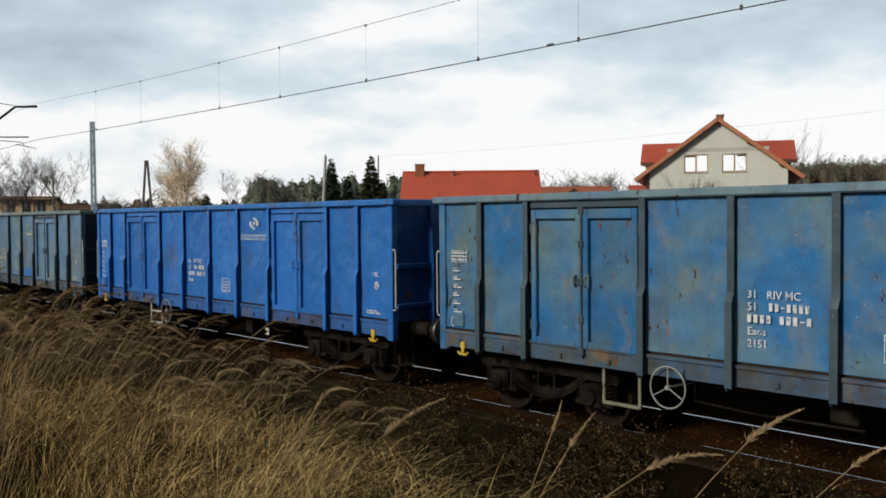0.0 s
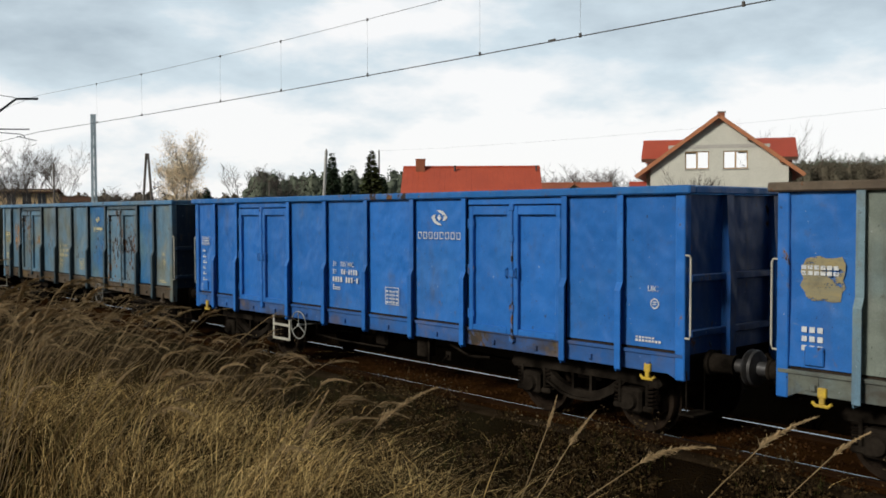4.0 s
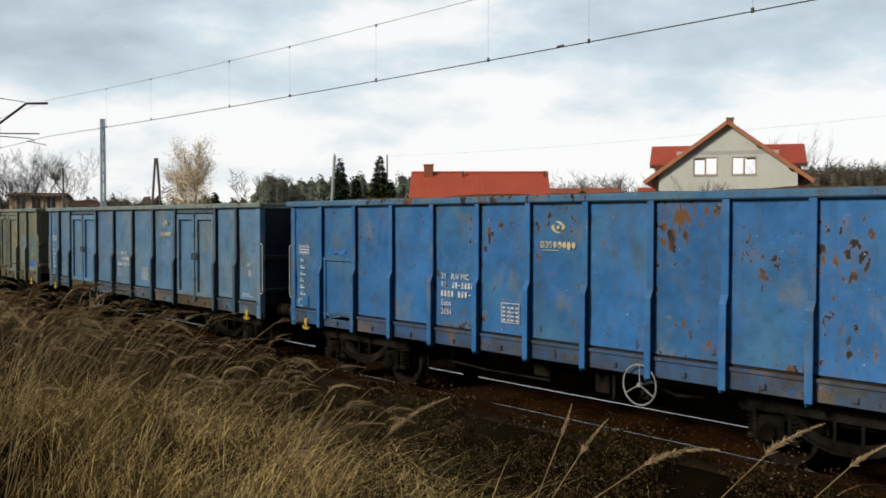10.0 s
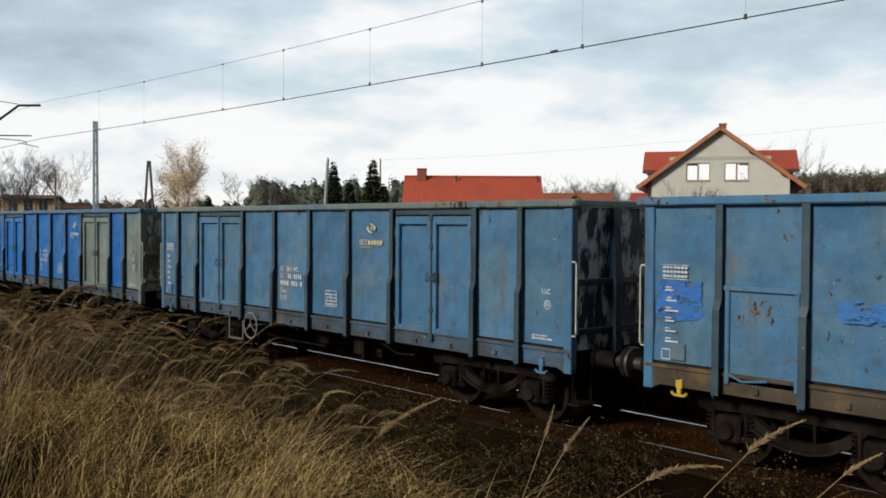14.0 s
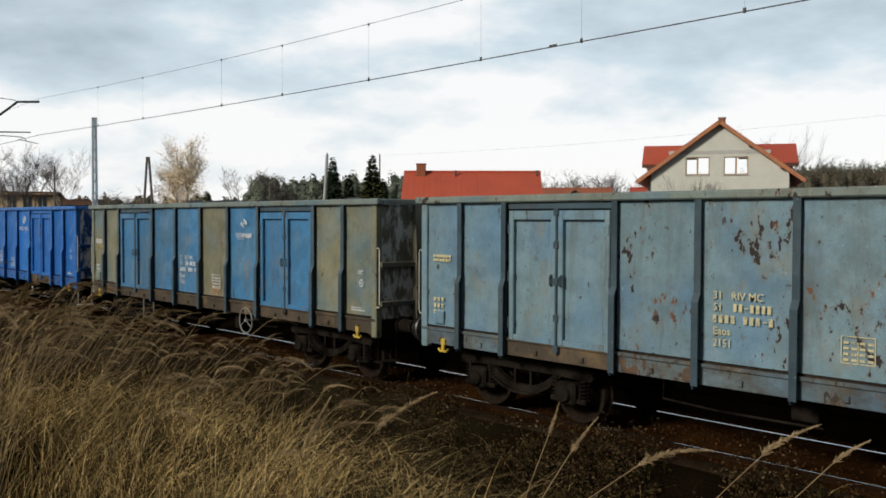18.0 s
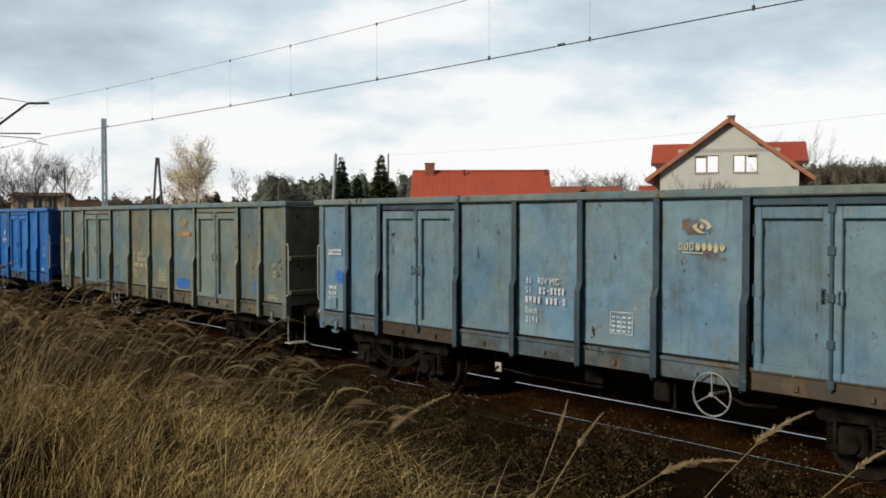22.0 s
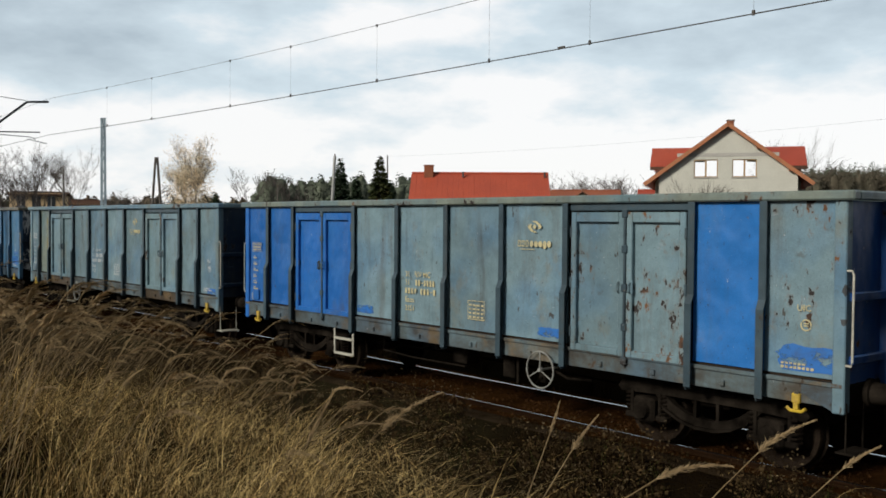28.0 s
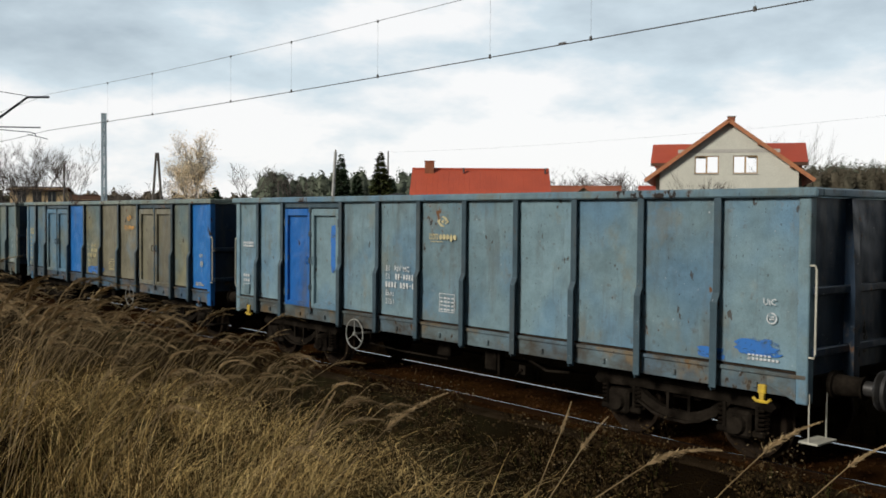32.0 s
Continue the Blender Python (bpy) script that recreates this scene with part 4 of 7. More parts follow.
BRICK = surface("red_brick", (0.34, 0.13, 0.07), (0.26, 0.10, 0.06), 2, 20, 0.9, 0, 0.4)
OCHRE = surface("ochre_plaster", (0.72, 0.53, 0.30), (0.62, 0.46, 0.27), 0.5, 12, 0.9, 0, 0.2)
BROWN_ROOF = surface("brown_roof", (0.13, 0.075, 0.05), (0.10, 0.06, 0.045), 0.5, 12, 0.9, 0, 0.3)
FRAME = surface("window_frame_timber", (0.45, 0.30, 0.14), (0.40, 0.25, 0.12), 2, 20, 0.6, 0, 0.1)
GLASS = bpy.data.materials.new("window_glass")
GLASS.use_nodes = True
GLASS.node_tree.nodes["Principled BSDF"].inputs["Transmission Weight"].default_value = 1.0
GLASS.node_tree.nodes["Principled BSDF"].inputs["Roughness"].default_value = 0.0
GLASS.node_tree.nodes["Principled BSDF"].inputs["IOR"].default_value = 1.05


def slab(a, b, c, d, thick):
    """A roof slope through four corners, with thickness below."""
    p = [Vector(q) for q in (a, b, c, d)]
    n = (p[1] - p[0]).cross(p[3] - p[0]).normalized() * thick
    if n.z > 0:
        n = -n
    return Geo().add([*(tuple(q) for q in p), *(tuple(q + n) for q in p)],
                     [(0, 1, 2, 3), (7, 6, 5, 4), (0, 4, 5, 1), (1, 5, 6, 2), (2, 6, 7, 3), (3, 7, 4, 0)])


def gable_wall(w, z_eave, z_ridge, y, holes, z0=-0.5, thick=0.3):
    """A gable wall with window openings through it, in vertical strips; holes are (x0, x1, z0, z1)."""
    def roof(x):
        return z_eave + (z_ridge - z_eave) * (1 - abs(x) / w)
    cuts = sorted({-w, 0.0, w, *(h[0] for h in holes), *(h[1] for h in holes)})

    def hole(a, b):
        hs = [h for h in holes if h[0] <= a + 1e-6 and h[1] >= b - 1e-6]
        return hs[0] if hs else None
    cells = []
    for i, (a, b) in enumerate(zip(cuts, cuts[1:])):
        h = hole(a, b)
        if h:
            cells += [[(a, z0), (b, z0), (b, h[2]), (a, h[2])], [(a, h[3]), (b, h[3]), (b, roof(b)), (a, roof(a))]]
            continue
        left = hole(cuts[i - 1], a) if i else None
        right = hole(b, cuts[i + 2]) if i + 2 < len(cuts) else None
        cells.append([(a, z0), (b, z0)] + ([(b, right[2]), (b, right[3])] if right else []) + [(b, roof(b)), (a, roof(a))]
                     + ([(a, left[3]), (a, left[2])] if left else []))
    names, edges = {}, {}
    front = [[names.setdefault((round(x, 4), round(z, 4)), len(names)) for x, z in c] for c in cells]
    n = len(names)
    for c in front:
        for p, q in zip(c, c[1:] + c[:1]):
            edges[(p, q)] = edges.get((p, q), 0) + 1
    faces = [tuple(c) for c in front] + [tuple(k + n for k in c[::-1]) for c in front]
    faces += [(p, q, q + n, p + n) for (p, q) in edges if (q, p) not in edges]
    g = Geo().add([(x, y, z) for x, z in names] + [(x, y + thick, z) for x, z in names], faces)
    return g.mesh("gable_wall")


def tile_ribs(a, b, c, d, n, up=0.013):
    """Standing ribs running down a slope from edge a-b to edge d-c."""
    a, b, c, d = (Vector(q) for q in (a, b, c, d))
    g = Geo()
    for k in range(n + 1):
        p, q = a.lerp(b, k / n), d.lerp(c, k / n)
        g.tube([tuple(p + Vector((0, 0, up * 0.3))), tuple(q + Vector((0, 0, up * 0.3)))], up, 4)
    return g.mesh("roof_ribs")


def gable_house():
    m = Matrix.Translation(polar(33.05, 68, 0)) @ pose(0, 0, 0, 0, 0, 33.6)
    h = thing("house", "unplastered grey block house with red roof and see-through attic windows", "house", m=m)
    w, ze, zr, dp = 4.55, 6.15, 9.5, 10.0
    holes = [(-2.22, -0.62, 6.0, 7.22), (0.32, 1.92, 6.0, 7.22)]
    back = [(-2.35, -1.55, 5.6, 7.65), (-1.55, 1.55, 5.6, 8.25), (1.55, 2.35, 5.6, 7.65)]
    part("gable_wall", gable_wall(w, ze, zr, 0, holes), BLOCK, h, "bare pale block gable")
    part("gable_wall", gable_wall(w, ze, zr, dp - 0.3, back), BLOCK, h)
    for s in (-1, 1):
        a, b = sorted((s * (w - 0.3), s * w))
        part("side_wall", Geo().box(a, b, 0.3, dp - 0.3, -0.5, ze + 0.1, 0).mesh("side_wall"), BLOCK, h)
    part("ring_beam", Geo().box(-3.35, 3.35, -0.02, 0, 7.42, 7.66, 0).mesh("ring_beam"), BEAM, h)
    rr, pitch = zr + 0.22, (zr - ze) / w
    for s in (-1, 1):
        e = 5.62
        ze2 = rr - pitch * e
        c = [(0, -0.4, rr), (0, dp + 0.6, rr), (s * e, dp + 0.6, ze2), (s * e, -0.4, ze2)]
        r = part("roof", slab(*c, 0.16).mesh("roof"), ROOF, h, "red tiled roof slope")
        part("roof_ribs", tile_ribs(*c, 26), ROOF, r)
        part("verge_board", slab((0, -0.46, rr + 0.03), (0, -0.39, rr + 0.03), (s * e, -0.39, ze2 + 0.03), (s * e, -0.46, ze2 + 0.03), 0.26).mesh("verge_board"), FASCIA, r, "orange timber verge board")
        for q in (0.35, 0.72):
            part("purlin_end", Geo().box(s * e * q - 0.09, s * e * q + 0.09, -0.36, 0, rr - pitch * e * q - 0.36, rr - pitch * e * q - 0.18, 0.01).mesh("purlin_end"), FASCIA, r)
        # wing with a lower ridge square to the main one
        zz, y0, y1 = 8.42, 2.6, 7.4
        u = s * 5.35
        ym = (y0 + y1) / 2
        part("wing_wall", Geo().box(*sorted((s * 4.4, s * 5.0)), y0 + 0.4, y1 - 0.4, -0.5, 7.1, 0).mesh("wing_wall"), BLOCK, h)
        c = [(s * 1.8, ym, zz), (u, ym, zz), (u, y0, 6.92), (s * 3.8, y0, 6.92)]
        # right wing's front slope darker than its back: shade put into the tiles
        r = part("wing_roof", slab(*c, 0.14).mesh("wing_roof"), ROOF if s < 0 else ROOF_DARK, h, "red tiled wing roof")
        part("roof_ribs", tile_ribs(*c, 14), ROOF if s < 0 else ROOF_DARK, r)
        c = [(s * 1.8, ym, zz), (u, ym, zz), (u, y1, 6.92), (s * 3.8, y1, 6.92)]
        part("wing_roof", slab(*c, 0.14).mesh("wing_roof"), ROOF, h)
        part("eave_board", Geo().box(*sorted((s * 4.2, u)), y0 - 0.03, y0 + 0.03, 6.66, 6.9, 0.01).mesh("eave_board"), BROWN_ROOF, h)
    ch = part("chimney", Geo().box(-0.05, 0.42, 1.2, 1.9, 8.8, 9.98, 0.02).mesh("chimney"), BRICK, h)
    part("chimney_cap", Geo().box(-0.1, 0.47, 1.15, 1.95, 9.98, 10.06, 0.02).mesh("chimney_cap"), CONCRETE, ch)
    for x0, x1, z0, z1 in holes:
        wn = part("window", Geo().box(x0, x1, 0.05, 0.12, z0, z0 + 0.07, 0).box(x0, x1, 0.05, 0.12, z1 - 0.07, z1, 0).box(x0, x0 + 0.07, 0.05, 0.12, z0, z1, 0)
                  .box(x1 - 0.07, x1, 0.05, 0.12, z0, z1, 0).box((x0 + x1) / 2 - 0.06, (x0 + x1) / 2 + 0.06, 0.05, 0.12, z0, z1, 0).mesh("window"), FRAME, h, "timber window frame open to the sky behind")
        part("window_sill", Geo().box(x0 - 0.05, x1 + 0.05, -0.06, 0.06, z0 - 0.06, z0, 0.01).mesh("window_sill"), BEAM, wn)
    return h


gable_house()


def low_house(bearing, dist, turn, half, z_ridge, z_eave, deep, roof_mat, wall_mat, label, chimney=None, win=0.9):
    """A plain pitched house with its ridge square to the view."""
    m = Matrix.Translation(polar(bearing, dist, 0)) @ pose(0, 0, 0, 0, 0, turn)
    h = thing("house", label, "house", m=m)
    k = deep / 2
    part("wall", Geo().box(-half + 0.4, half - 0.4, -k + 0.5, k - 0.5, -0.5, z_eave + 0.1, 0.02).mesh("wall"), wall_mat, h)
    for s in (-1, 1):
        y = s * k
        c = [(-half, 0, z_ridge), (half, 0, z_ridge), (half, y, z_eave), (-half, y, z_eave)]
        r = part("roof", slab(*c, 0.15).mesh("roof"), roof_mat, h)
        part("roof_ribs", tile_ribs(*c, int(half * 5)), roof_mat, r)
        a = s * (half - 0.4)
        g = Geo().prism([(-k + 0.5, z_eave), (k - 0.5, z_eave), (0, z_ridge - 0.25)], *sorted((a, a - s * 0.25)), "x")
        part("gable", g.mesh("gable"), wall_mat, h)
    part("ridge_cap", Geo().tube([(-half, 0, z_ridge + 0.03), (half, 0, z_ridge + 0.03)], 0.09, 8).mesh("ridge_cap"), roof_mat, h)
    for q, sz in (chimney or ()):
        c = part("chimney", Geo().box(q - sz / 2, q + sz / 2, -0.5, 0.1, z_ridge - 0.9, z_ridge + 0.62 * sz + 0.12, 0.02).mesh("chimney"), BRICK, h)
        part("chimney_cap", Geo().box(q - sz / 2 - 0.05, q + sz / 2 + 0.05, -0.55, 0.15, z_ridge + 0.62 * sz + 0.12, z_ridge + 0.62 * sz + 0.2, 0.01).mesh("chimney_cap"), BRICK, c)
    for x in (-half * 0.5, 0.0, half * 0.5):
        wn = part("window", Geo().box(x - 0.45, x + 0.45, -k + 0.46, -k + 0.5, win, win + 1.3, 0).mesh("window"), DARK_GLASS, h)
        part("window_frame", Geo().box(x - 0.5, x + 0.5, -k + 0.43, -k + 0.46, win - 0.07, win, 0).box(x - 0.5, x + 0.5, -k + 0.43, -k + 0.46, win + 1.3, win + 1.37, 0).box(x - 0.03, x + 0.03, -k + 0.43, -k + 0.46, win, win + 1.3, 0).mesh("window_frame"), CREAM, wn)
    return h


DARK_GLASS = surface("dark_window_glass", (0.02, 0.025, 0.03), (0.03, 0.035, 0.04), 1, 5, 0.08, 0, 0)
hh = low_house(47.45, 75, 47.2, 5.36, 6.62, 2.9, 10.4, ROOF, OCHRE, "low house with a bright red tiled roof", ((-4.0, 0.72),))
for q in (-1.3, 5.05):
    part("roof_vent", Geo().lathe([(0, 0.07), (0.35, 0.07), (0.36, 0.11), (0.42, 0.11)], 8, "z", (q, -0.5, 6.3)).mesh("roof_vent", True), DARK_TUBE, hh)
low_house(41.2, 125, 41.0, 4.6, 6.95, 5.0, 8.0, surface("orange_tiles", (0.36, 0.11, 0.05), (0.30, 0.09, 0.045), 0.6, 14, 0.7), OCHRE, "far house with an orange roof")
low_house(41.3, 117, 131.0, 2.4, 6.65, 5.4, 3.4, surface("pale_orange_tiles", (0.36, 0.14, 0.07), (0.30, 0.12, 0.06), 0.6, 14, 0.7), surface("cream_plaster", (0.55, 0.48, 0.36), (0.5, 0.43, 0.32), 0.6, 14, 0.9), "far small cream house with an orange roof")
low_house(36.9, 105, 36.0, 2.2, 6.3, 4.6, 6.0, ROOF_DARK, BRICK, "far outbuilding with a dark red roof")
low_house(72.6, 125, 66.0, 3.3, 6.0, 5.7, 8.0, BROWN_ROOF, OCHRE, "ochre house with a flat brown roof", win=4.15)
low_house(71.2, 140, 80.0, 4.2, 5.4, 4.7, 8.0, BROWN_ROOF, OCHRE, "low brown building beside the ochre house")

# ---- trees ----
BARK = surface("grey_brown_bark", (0.15, 0.13, 0.115), (0.11, 0.095, 0.085), 3, 25, 0.95, 0, 0.3)
BIRCH_BARK = surface("birch_bark", (0.45, 0.43, 0.40), (0.20, 0.18, 0.16), 3, 25, 0.9, 0, 0.3)
BIRCH_LEAF = surface("golden_birch_leaves", (0.90, 0.70, 0.46), (0.88, 0.78, 0.60), 0.8, 9, 0.8, 0, 0, island=0.35)
# NEEDLE is paled a little: haze and sky light are put into its colour
NEEDLE = surface("dark_spruce_needles", (0.066, 0.098, 0.064), (0.080, 0.115, 0.070), 0.8, 9, 0.8, 0, 0, island=0.35)
NEEDLE_WARM = surface("olive_spruce_needles", (0.085, 0.095, 0.036), (0.065, 0.082, 0.038), 0.8, 9, 0.8, 0, 0, island=0.35)


def limbs(h, seed, spread=0.75, levels=4, kids=4, thin=0.012, r0=0.16, droop=0.0, up=0.5):
    """A bare tree: trunk points and all limbs below it as tapered bars."""
    rnd = random.Random(seed)
    trunk, crown, tips = Geo(), Geo(), []

    def grow(p, d, length, r, level, g):
        pts, rad = [p], [r]
        for k in range(3):
            d = (d + Vector((rnd.uniform(-1, 1), rnd.uniform(-1, 1), rnd.uniform(-0.5, 0.9))) * 0.16).normalized()
            p = p + d * length / 3
            pts.append(p)
            rad.append(max(thin * 0.5, r * (1 - 0.22 * (k + 1))))
        g.tube([tuple(q) for q in pts], rad, 5 if level < 2 else 3)
        if level >= levels:
            tips.append(p)
            return
        for k in range(kids + (level == 0) * 2):
            t = rnd.uniform(0.35, 1.0) if level else rnd.uniform(0.4, 1.0)
            i = min(2, int(t * 3))
            q = pts[i].lerp(pts[i + 1], t * 3 - i)
            a = rnd.uniform(0, math.tau)
            side_way = Vector((math.cos(a), math.sin(a), rnd.uniform(-0.1, 0.6) * up * 2 - droop))
            nd = (d * (1 - spread * 0.6) + side_way * spread).normalized()
            grow(q, nd, length * rnd.uniform(0.45, 0.72), max(thin, r * rnd.uniform(0.38, 0.55)), level + 1, crown)
    grow(Vector((0, 0, 0)), Vector((rnd.uniform(-.05, .05), rnd.uniform(-.05, .05), 1)), h * 0.55, r0, 0, trunk)
    k = h / max(z for _, _, z in crown.v)                # bring the highest twig to the height asked for
    for g in (trunk, crown):
        g.v = [(x * k, y * k, z * k) for x, y, z in g.v]
    return trunk, crown, [p * k for p in tips]


def flakes(points, n, size, spread, seed, flat_z=1.0):
    """Small leaf quads scattered round points."""
    rng = np.random.default_rng(seed)
    pts = np.array([tuple(p) for p in points])
    c = pts[rng.integers(0, len(pts), n)] + rng.normal(0, 1, (n, 3)) * np.array([spread, spread, spread * flat_z])
    a = rng.normal(0, 1, (n, 3))
    a /= np.linalg.norm(a, axis=1, keepdims=True)
    b = np.cross(a, rng.normal(0, 1, (n, 3)))
    b /= np.linalg.norm(b, axis=1, keepdims=True)
    s = size * rng.uniform(0.6, 1.4, (n, 1))
    v = np.stack([c - a * s - b * s * .6, c + a * s - b * s * .6, c + a * s + b * s * .6, c - a * s + b * s * .6], 1).reshape(-1, 3)
    return v, np.arange(4 * n).reshape(-1, 4)


def bare_tree(bearing, dist, h, seed, label="bare leafless tree behind the train", **kw):
    t = thing("tree", label, "tree", "bare trees", m=Matrix.Translation(polar(bearing, dist, -0.4)))
    a, b, _ = limbs(h, seed, **kw)
    part("trunk", a.mesh("trunk", True), BARK, t)
    part("crown", b.mesh("crown"), BARK, t, "bare twigs")


def birch(bearing, dist, h, seed):
    t = thing("birch_tree", "tall birch with thin golden autumn leaves", "tree", m=Matrix.Translation(polar(bearing, dist, -0.4)))
    a, b, tips = limbs(h, seed, spread=0.36, levels=4, kids=5, r0=0.12, up=0.9)
    part("trunk", a.mesh("trunk", True), BIRCH_BARK, t)
    c = part("crown", b.mesh("crown"), BIRCH_BARK, t)
    rnd = random.Random(seed)
    low = [Vector(q) for q in rnd.sample(b.v, 900)]
    hang = [q - Vector((0, 0, min(q.z * 0.55, rnd.random() * 2.6))) for q in low]          # hanging sprays
    v, f = flakes([tuple(q) for q in tips + hang], 16000, 0.034, 0.17, seed)
    me = fast_mesh("leaves", v, f, None)
    part("leaves", me, BIRCH_LEAF, c, "sparse golden leaves")


def spruce_data(h, w, seed, n=9000):
    """Needle clumps on drooping whorls, as quads."""
    rng = np.random.default_rng(seed)
    z = h * (0.04 + 0.96 * (1 - np.sqrt(rng.random(n))))
    layer = np.round(z / 0.5 + rng.normal(0, 0.3, n)) * 0.5
    z = np.clip(0.35 * layer + 0.65 * z, 0.1, h)
    ang = rng.random(n) * math.tau
    wob = 0.78 + 0.30 * np.sin(ang * 5 + layer * 7.1) * rng.random(n)
    rad = w / 2 * (1 - z / h) ** 0.95 * wob * np.sqrt(rng.random(n))
    c = np.stack([rad * np.cos(ang), rad * np.sin(ang), z - 0.22 * rad], 1)
    out = np.stack([np.cos(ang), np.sin(ang), -0.35 + 0.5 * rng.random(n)], 1)
    sd = np.stack([-np.sin(ang), np.cos(ang), rng.normal(0, .4, n)], 1)
    s = (0.20 + 0.14 * rng.random(n))[:, None]
    v = np.stack([c - sd * s * .35, c + out * s - sd * s * .2, c + out * s + sd * s * .2, c + sd * s * .35], 1).reshape(-1, 3)
    return v, np.arange(4 * n).reshape(-1, 4)


def spruce(bearing, dist, h, w, seed, mat=None, label="dark green spruce"):
    t = thing("spruce_tree", label, "tree", "spruces", m=Matrix.Translation(polar(bearing, dist, -0.4)))
    part("trunk", Geo().tube([(0, 0, 0), (0, 0, h * 0.97)], [0.16, 0.02], 6).mesh("trunk"), BARK, t)
    v, f = spruce_data(h, w, seed)
    part("crown", fast_mesh("crown", v, f, None), mat or NEEDLE, t)


def woods(name, label, b0, b1, dist, depth, count, top, seed, mats, bare=0.0, even=0.84):
    """A far wood: many crowns and trunks joined into one object for each kind of foliage."""
    rng = np.random.default_rng(seed)
    vs, fs, k = [], [], 0
    g = Geo()
    for i in range(count):
        b = b0 + (b1 - b0) * (i + rng.random()) / count
        d = dist + depth * rng.random()
        h = top * rng.uniform(even, 1.02)
        p = polar(b, d, -0.4)
        if rng.random() < bare:
            a, c, _ = limbs(h, seed * 100 + i, levels=3, kids=4, thin=0.03, r0=0.16)
            for q in (a, c):
                g.add([(x + p.x, y + p.y, z + p.z) for x, y, z in q.v], q.f)
            continue
        n = 2000 if even > 0.9 else 700 if dist > 220 else 1500
        wide = 0.27 if even < 0.9 else 0.125
        soft_edge = 1.0 if even < 0.9 else 0.4
        leaf = 0.075 if even > 0.9 else 0.26 if dist > 220 else 0.17
        zc = h * rng.uniform(0.55, 0.65)
        u = rng.normal(0, 1, (n, 3))
        u /= np.linalg.norm(u, axis=1, keepdims=True)
        rr = 0.95 * (rng.random(n) ** 0.4)[:, None]
        lump = 0.8 + soft_edge * (0.35 * np.sin(u[:, :1] * 5 + i) * np.cos(u[:, 1:2] * 4 + i) + 0.2 * np.sin(u[:, 2:] * 7 + i))
        c = u * rr * lump * np.array([h * wide, h * wide, h * 0.42]) + np.array([p.x, p.y, p.z + zc])
        a = rng.normal(0, 1, (n, 3)) * leaf
        e = rng.normal(0, 1, (n, 3)) * leaf
        v = np.stack([c - a, c + e, c + a, c - e], 1).reshape(-1, 3)
        vs.append(v)
        fs.append(np.arange(4 * n).reshape(-1, 4) + k)
        k += 4 * n
        la, lo = np.meshgrid(np.linspace(-1.5, 1.5, 11), np.linspace(0, math.tau, 15)[:-1], indexing="ij")      # leafy heart of the crown
        u = np.stack([np.cos(la) * np.cos(lo), np.cos(la) * np.sin(lo), np.sin(la)], -1).reshape(-1, 3)
        lump = 0.8 + soft_edge * (0.35 * np.sin(u[:, :1] * 5 + i) * np.cos(u[:, 1:2] * 4 + i) + 0.2 * np.sin(u[:, 2:] * 7 + i)) + rng.normal(0, 0.05, (154, 1))
        vs.append(u * (0.80 if even < 0.9 else 0.62) * lump * np.array([h * wide, h * wide, h * 0.42]) + np.array([p.x, p.y, p.z + zc]))
        q = np.arange(140).reshape(10, 14)
        r = np.roll(q, -1, 1)
        fs.append(np.stack([q, r, r + 14, q + 14], -1).reshape(-1, 4) + k)
        k += 154
        g.tube([(p.x, p.y, p.z), (p.x, p.y, p.z + zc)], [0.18, 0.1], 4)
    ob = tagged(new(name), label, "woods", kind="stuff")
    part("trunks", g.mesh("trunks"), BARK, ob)
    if vs:
        part("foliage", fast_mesh("foliage", np.concatenate(vs), np.concatenate(fs), None), mats, ob)


MIXED_WOOD = surface("mixed_brown_green_wood", (0.115, 0.110, 0.080), (0.165, 0.130, 0.095), 0.07, 2, 0.9, 0, 0, island=0.15)
# PINE and BROWN_WOOD are paled: haze of the distance is put into their colour
PINE = surface("hazy_far_pine_needles", (0.115, 0.140, 0.110), (0.135, 0.155, 0.118), 0.05, 2, 0.9, 0, 0, island=0.3)
BROWN_WOOD = surface("hazy_brown_autumn_wood", (0.19, 0.15, 0.12), (0.15, 0.125, 0.10), 0.05, 2, 0.9, 0, 0, island=0.3)
for b, d, h, s in ((74.4, 88, 9.4, 4), (72.75, 90, 10.2, 5), (70.9, 88, 9.8, 6), (73.7, 95, 9.0, 17)):
    bare_tree(b, d, h, s, levels=5, kids=4, r0=0.12, thin=0.0080, spread=0.52, up=0.85)
for b, d, h, s in ((67.9, 70, 5.9, 8), (67.1, 72, 5.3, 9)):
    bare_tree(b, d, h, s, "old bare fruit tree", spread=0.75, levels=4, kids=5, r0=0.09, thin=0.010)
for b, d, h, s in ((61.07, 110, 9.2, 11), (59.2, 112, 9.4, 12), (58.6, 115, 8.6, 13)):
    bare_tree(b, d, h, s, levels=5, kids=3, r0=0.12, thin=0.015, spread=0.5, up=0.85)
birch(64.5, 78, 10.0, 21)
for b, d, h, w, s, mt in ((55.8, 88, 9.0, 4.8, 31, None), (54.85, 92, 7.6, 3.8, 32, None), (53.45, 86, 9.2, 5.2, 33, NEEDLE_WARM), (52.8, 98, 7.4, 4.0, 34, None), (63.1, 95, 6.0, 3.2, 35, None), (62.4, 100, 5.0, 3.0, 36, None)):
    spruce(b, d, h, w, s, mt, "olive green spruce by the red roof" if mt else "dark green spruce behind the train")
woods("far_woods", "far dark pine wood behind the houses", 60.6, 50.5, 205, 40, 54, 13.4, 41, PINE)
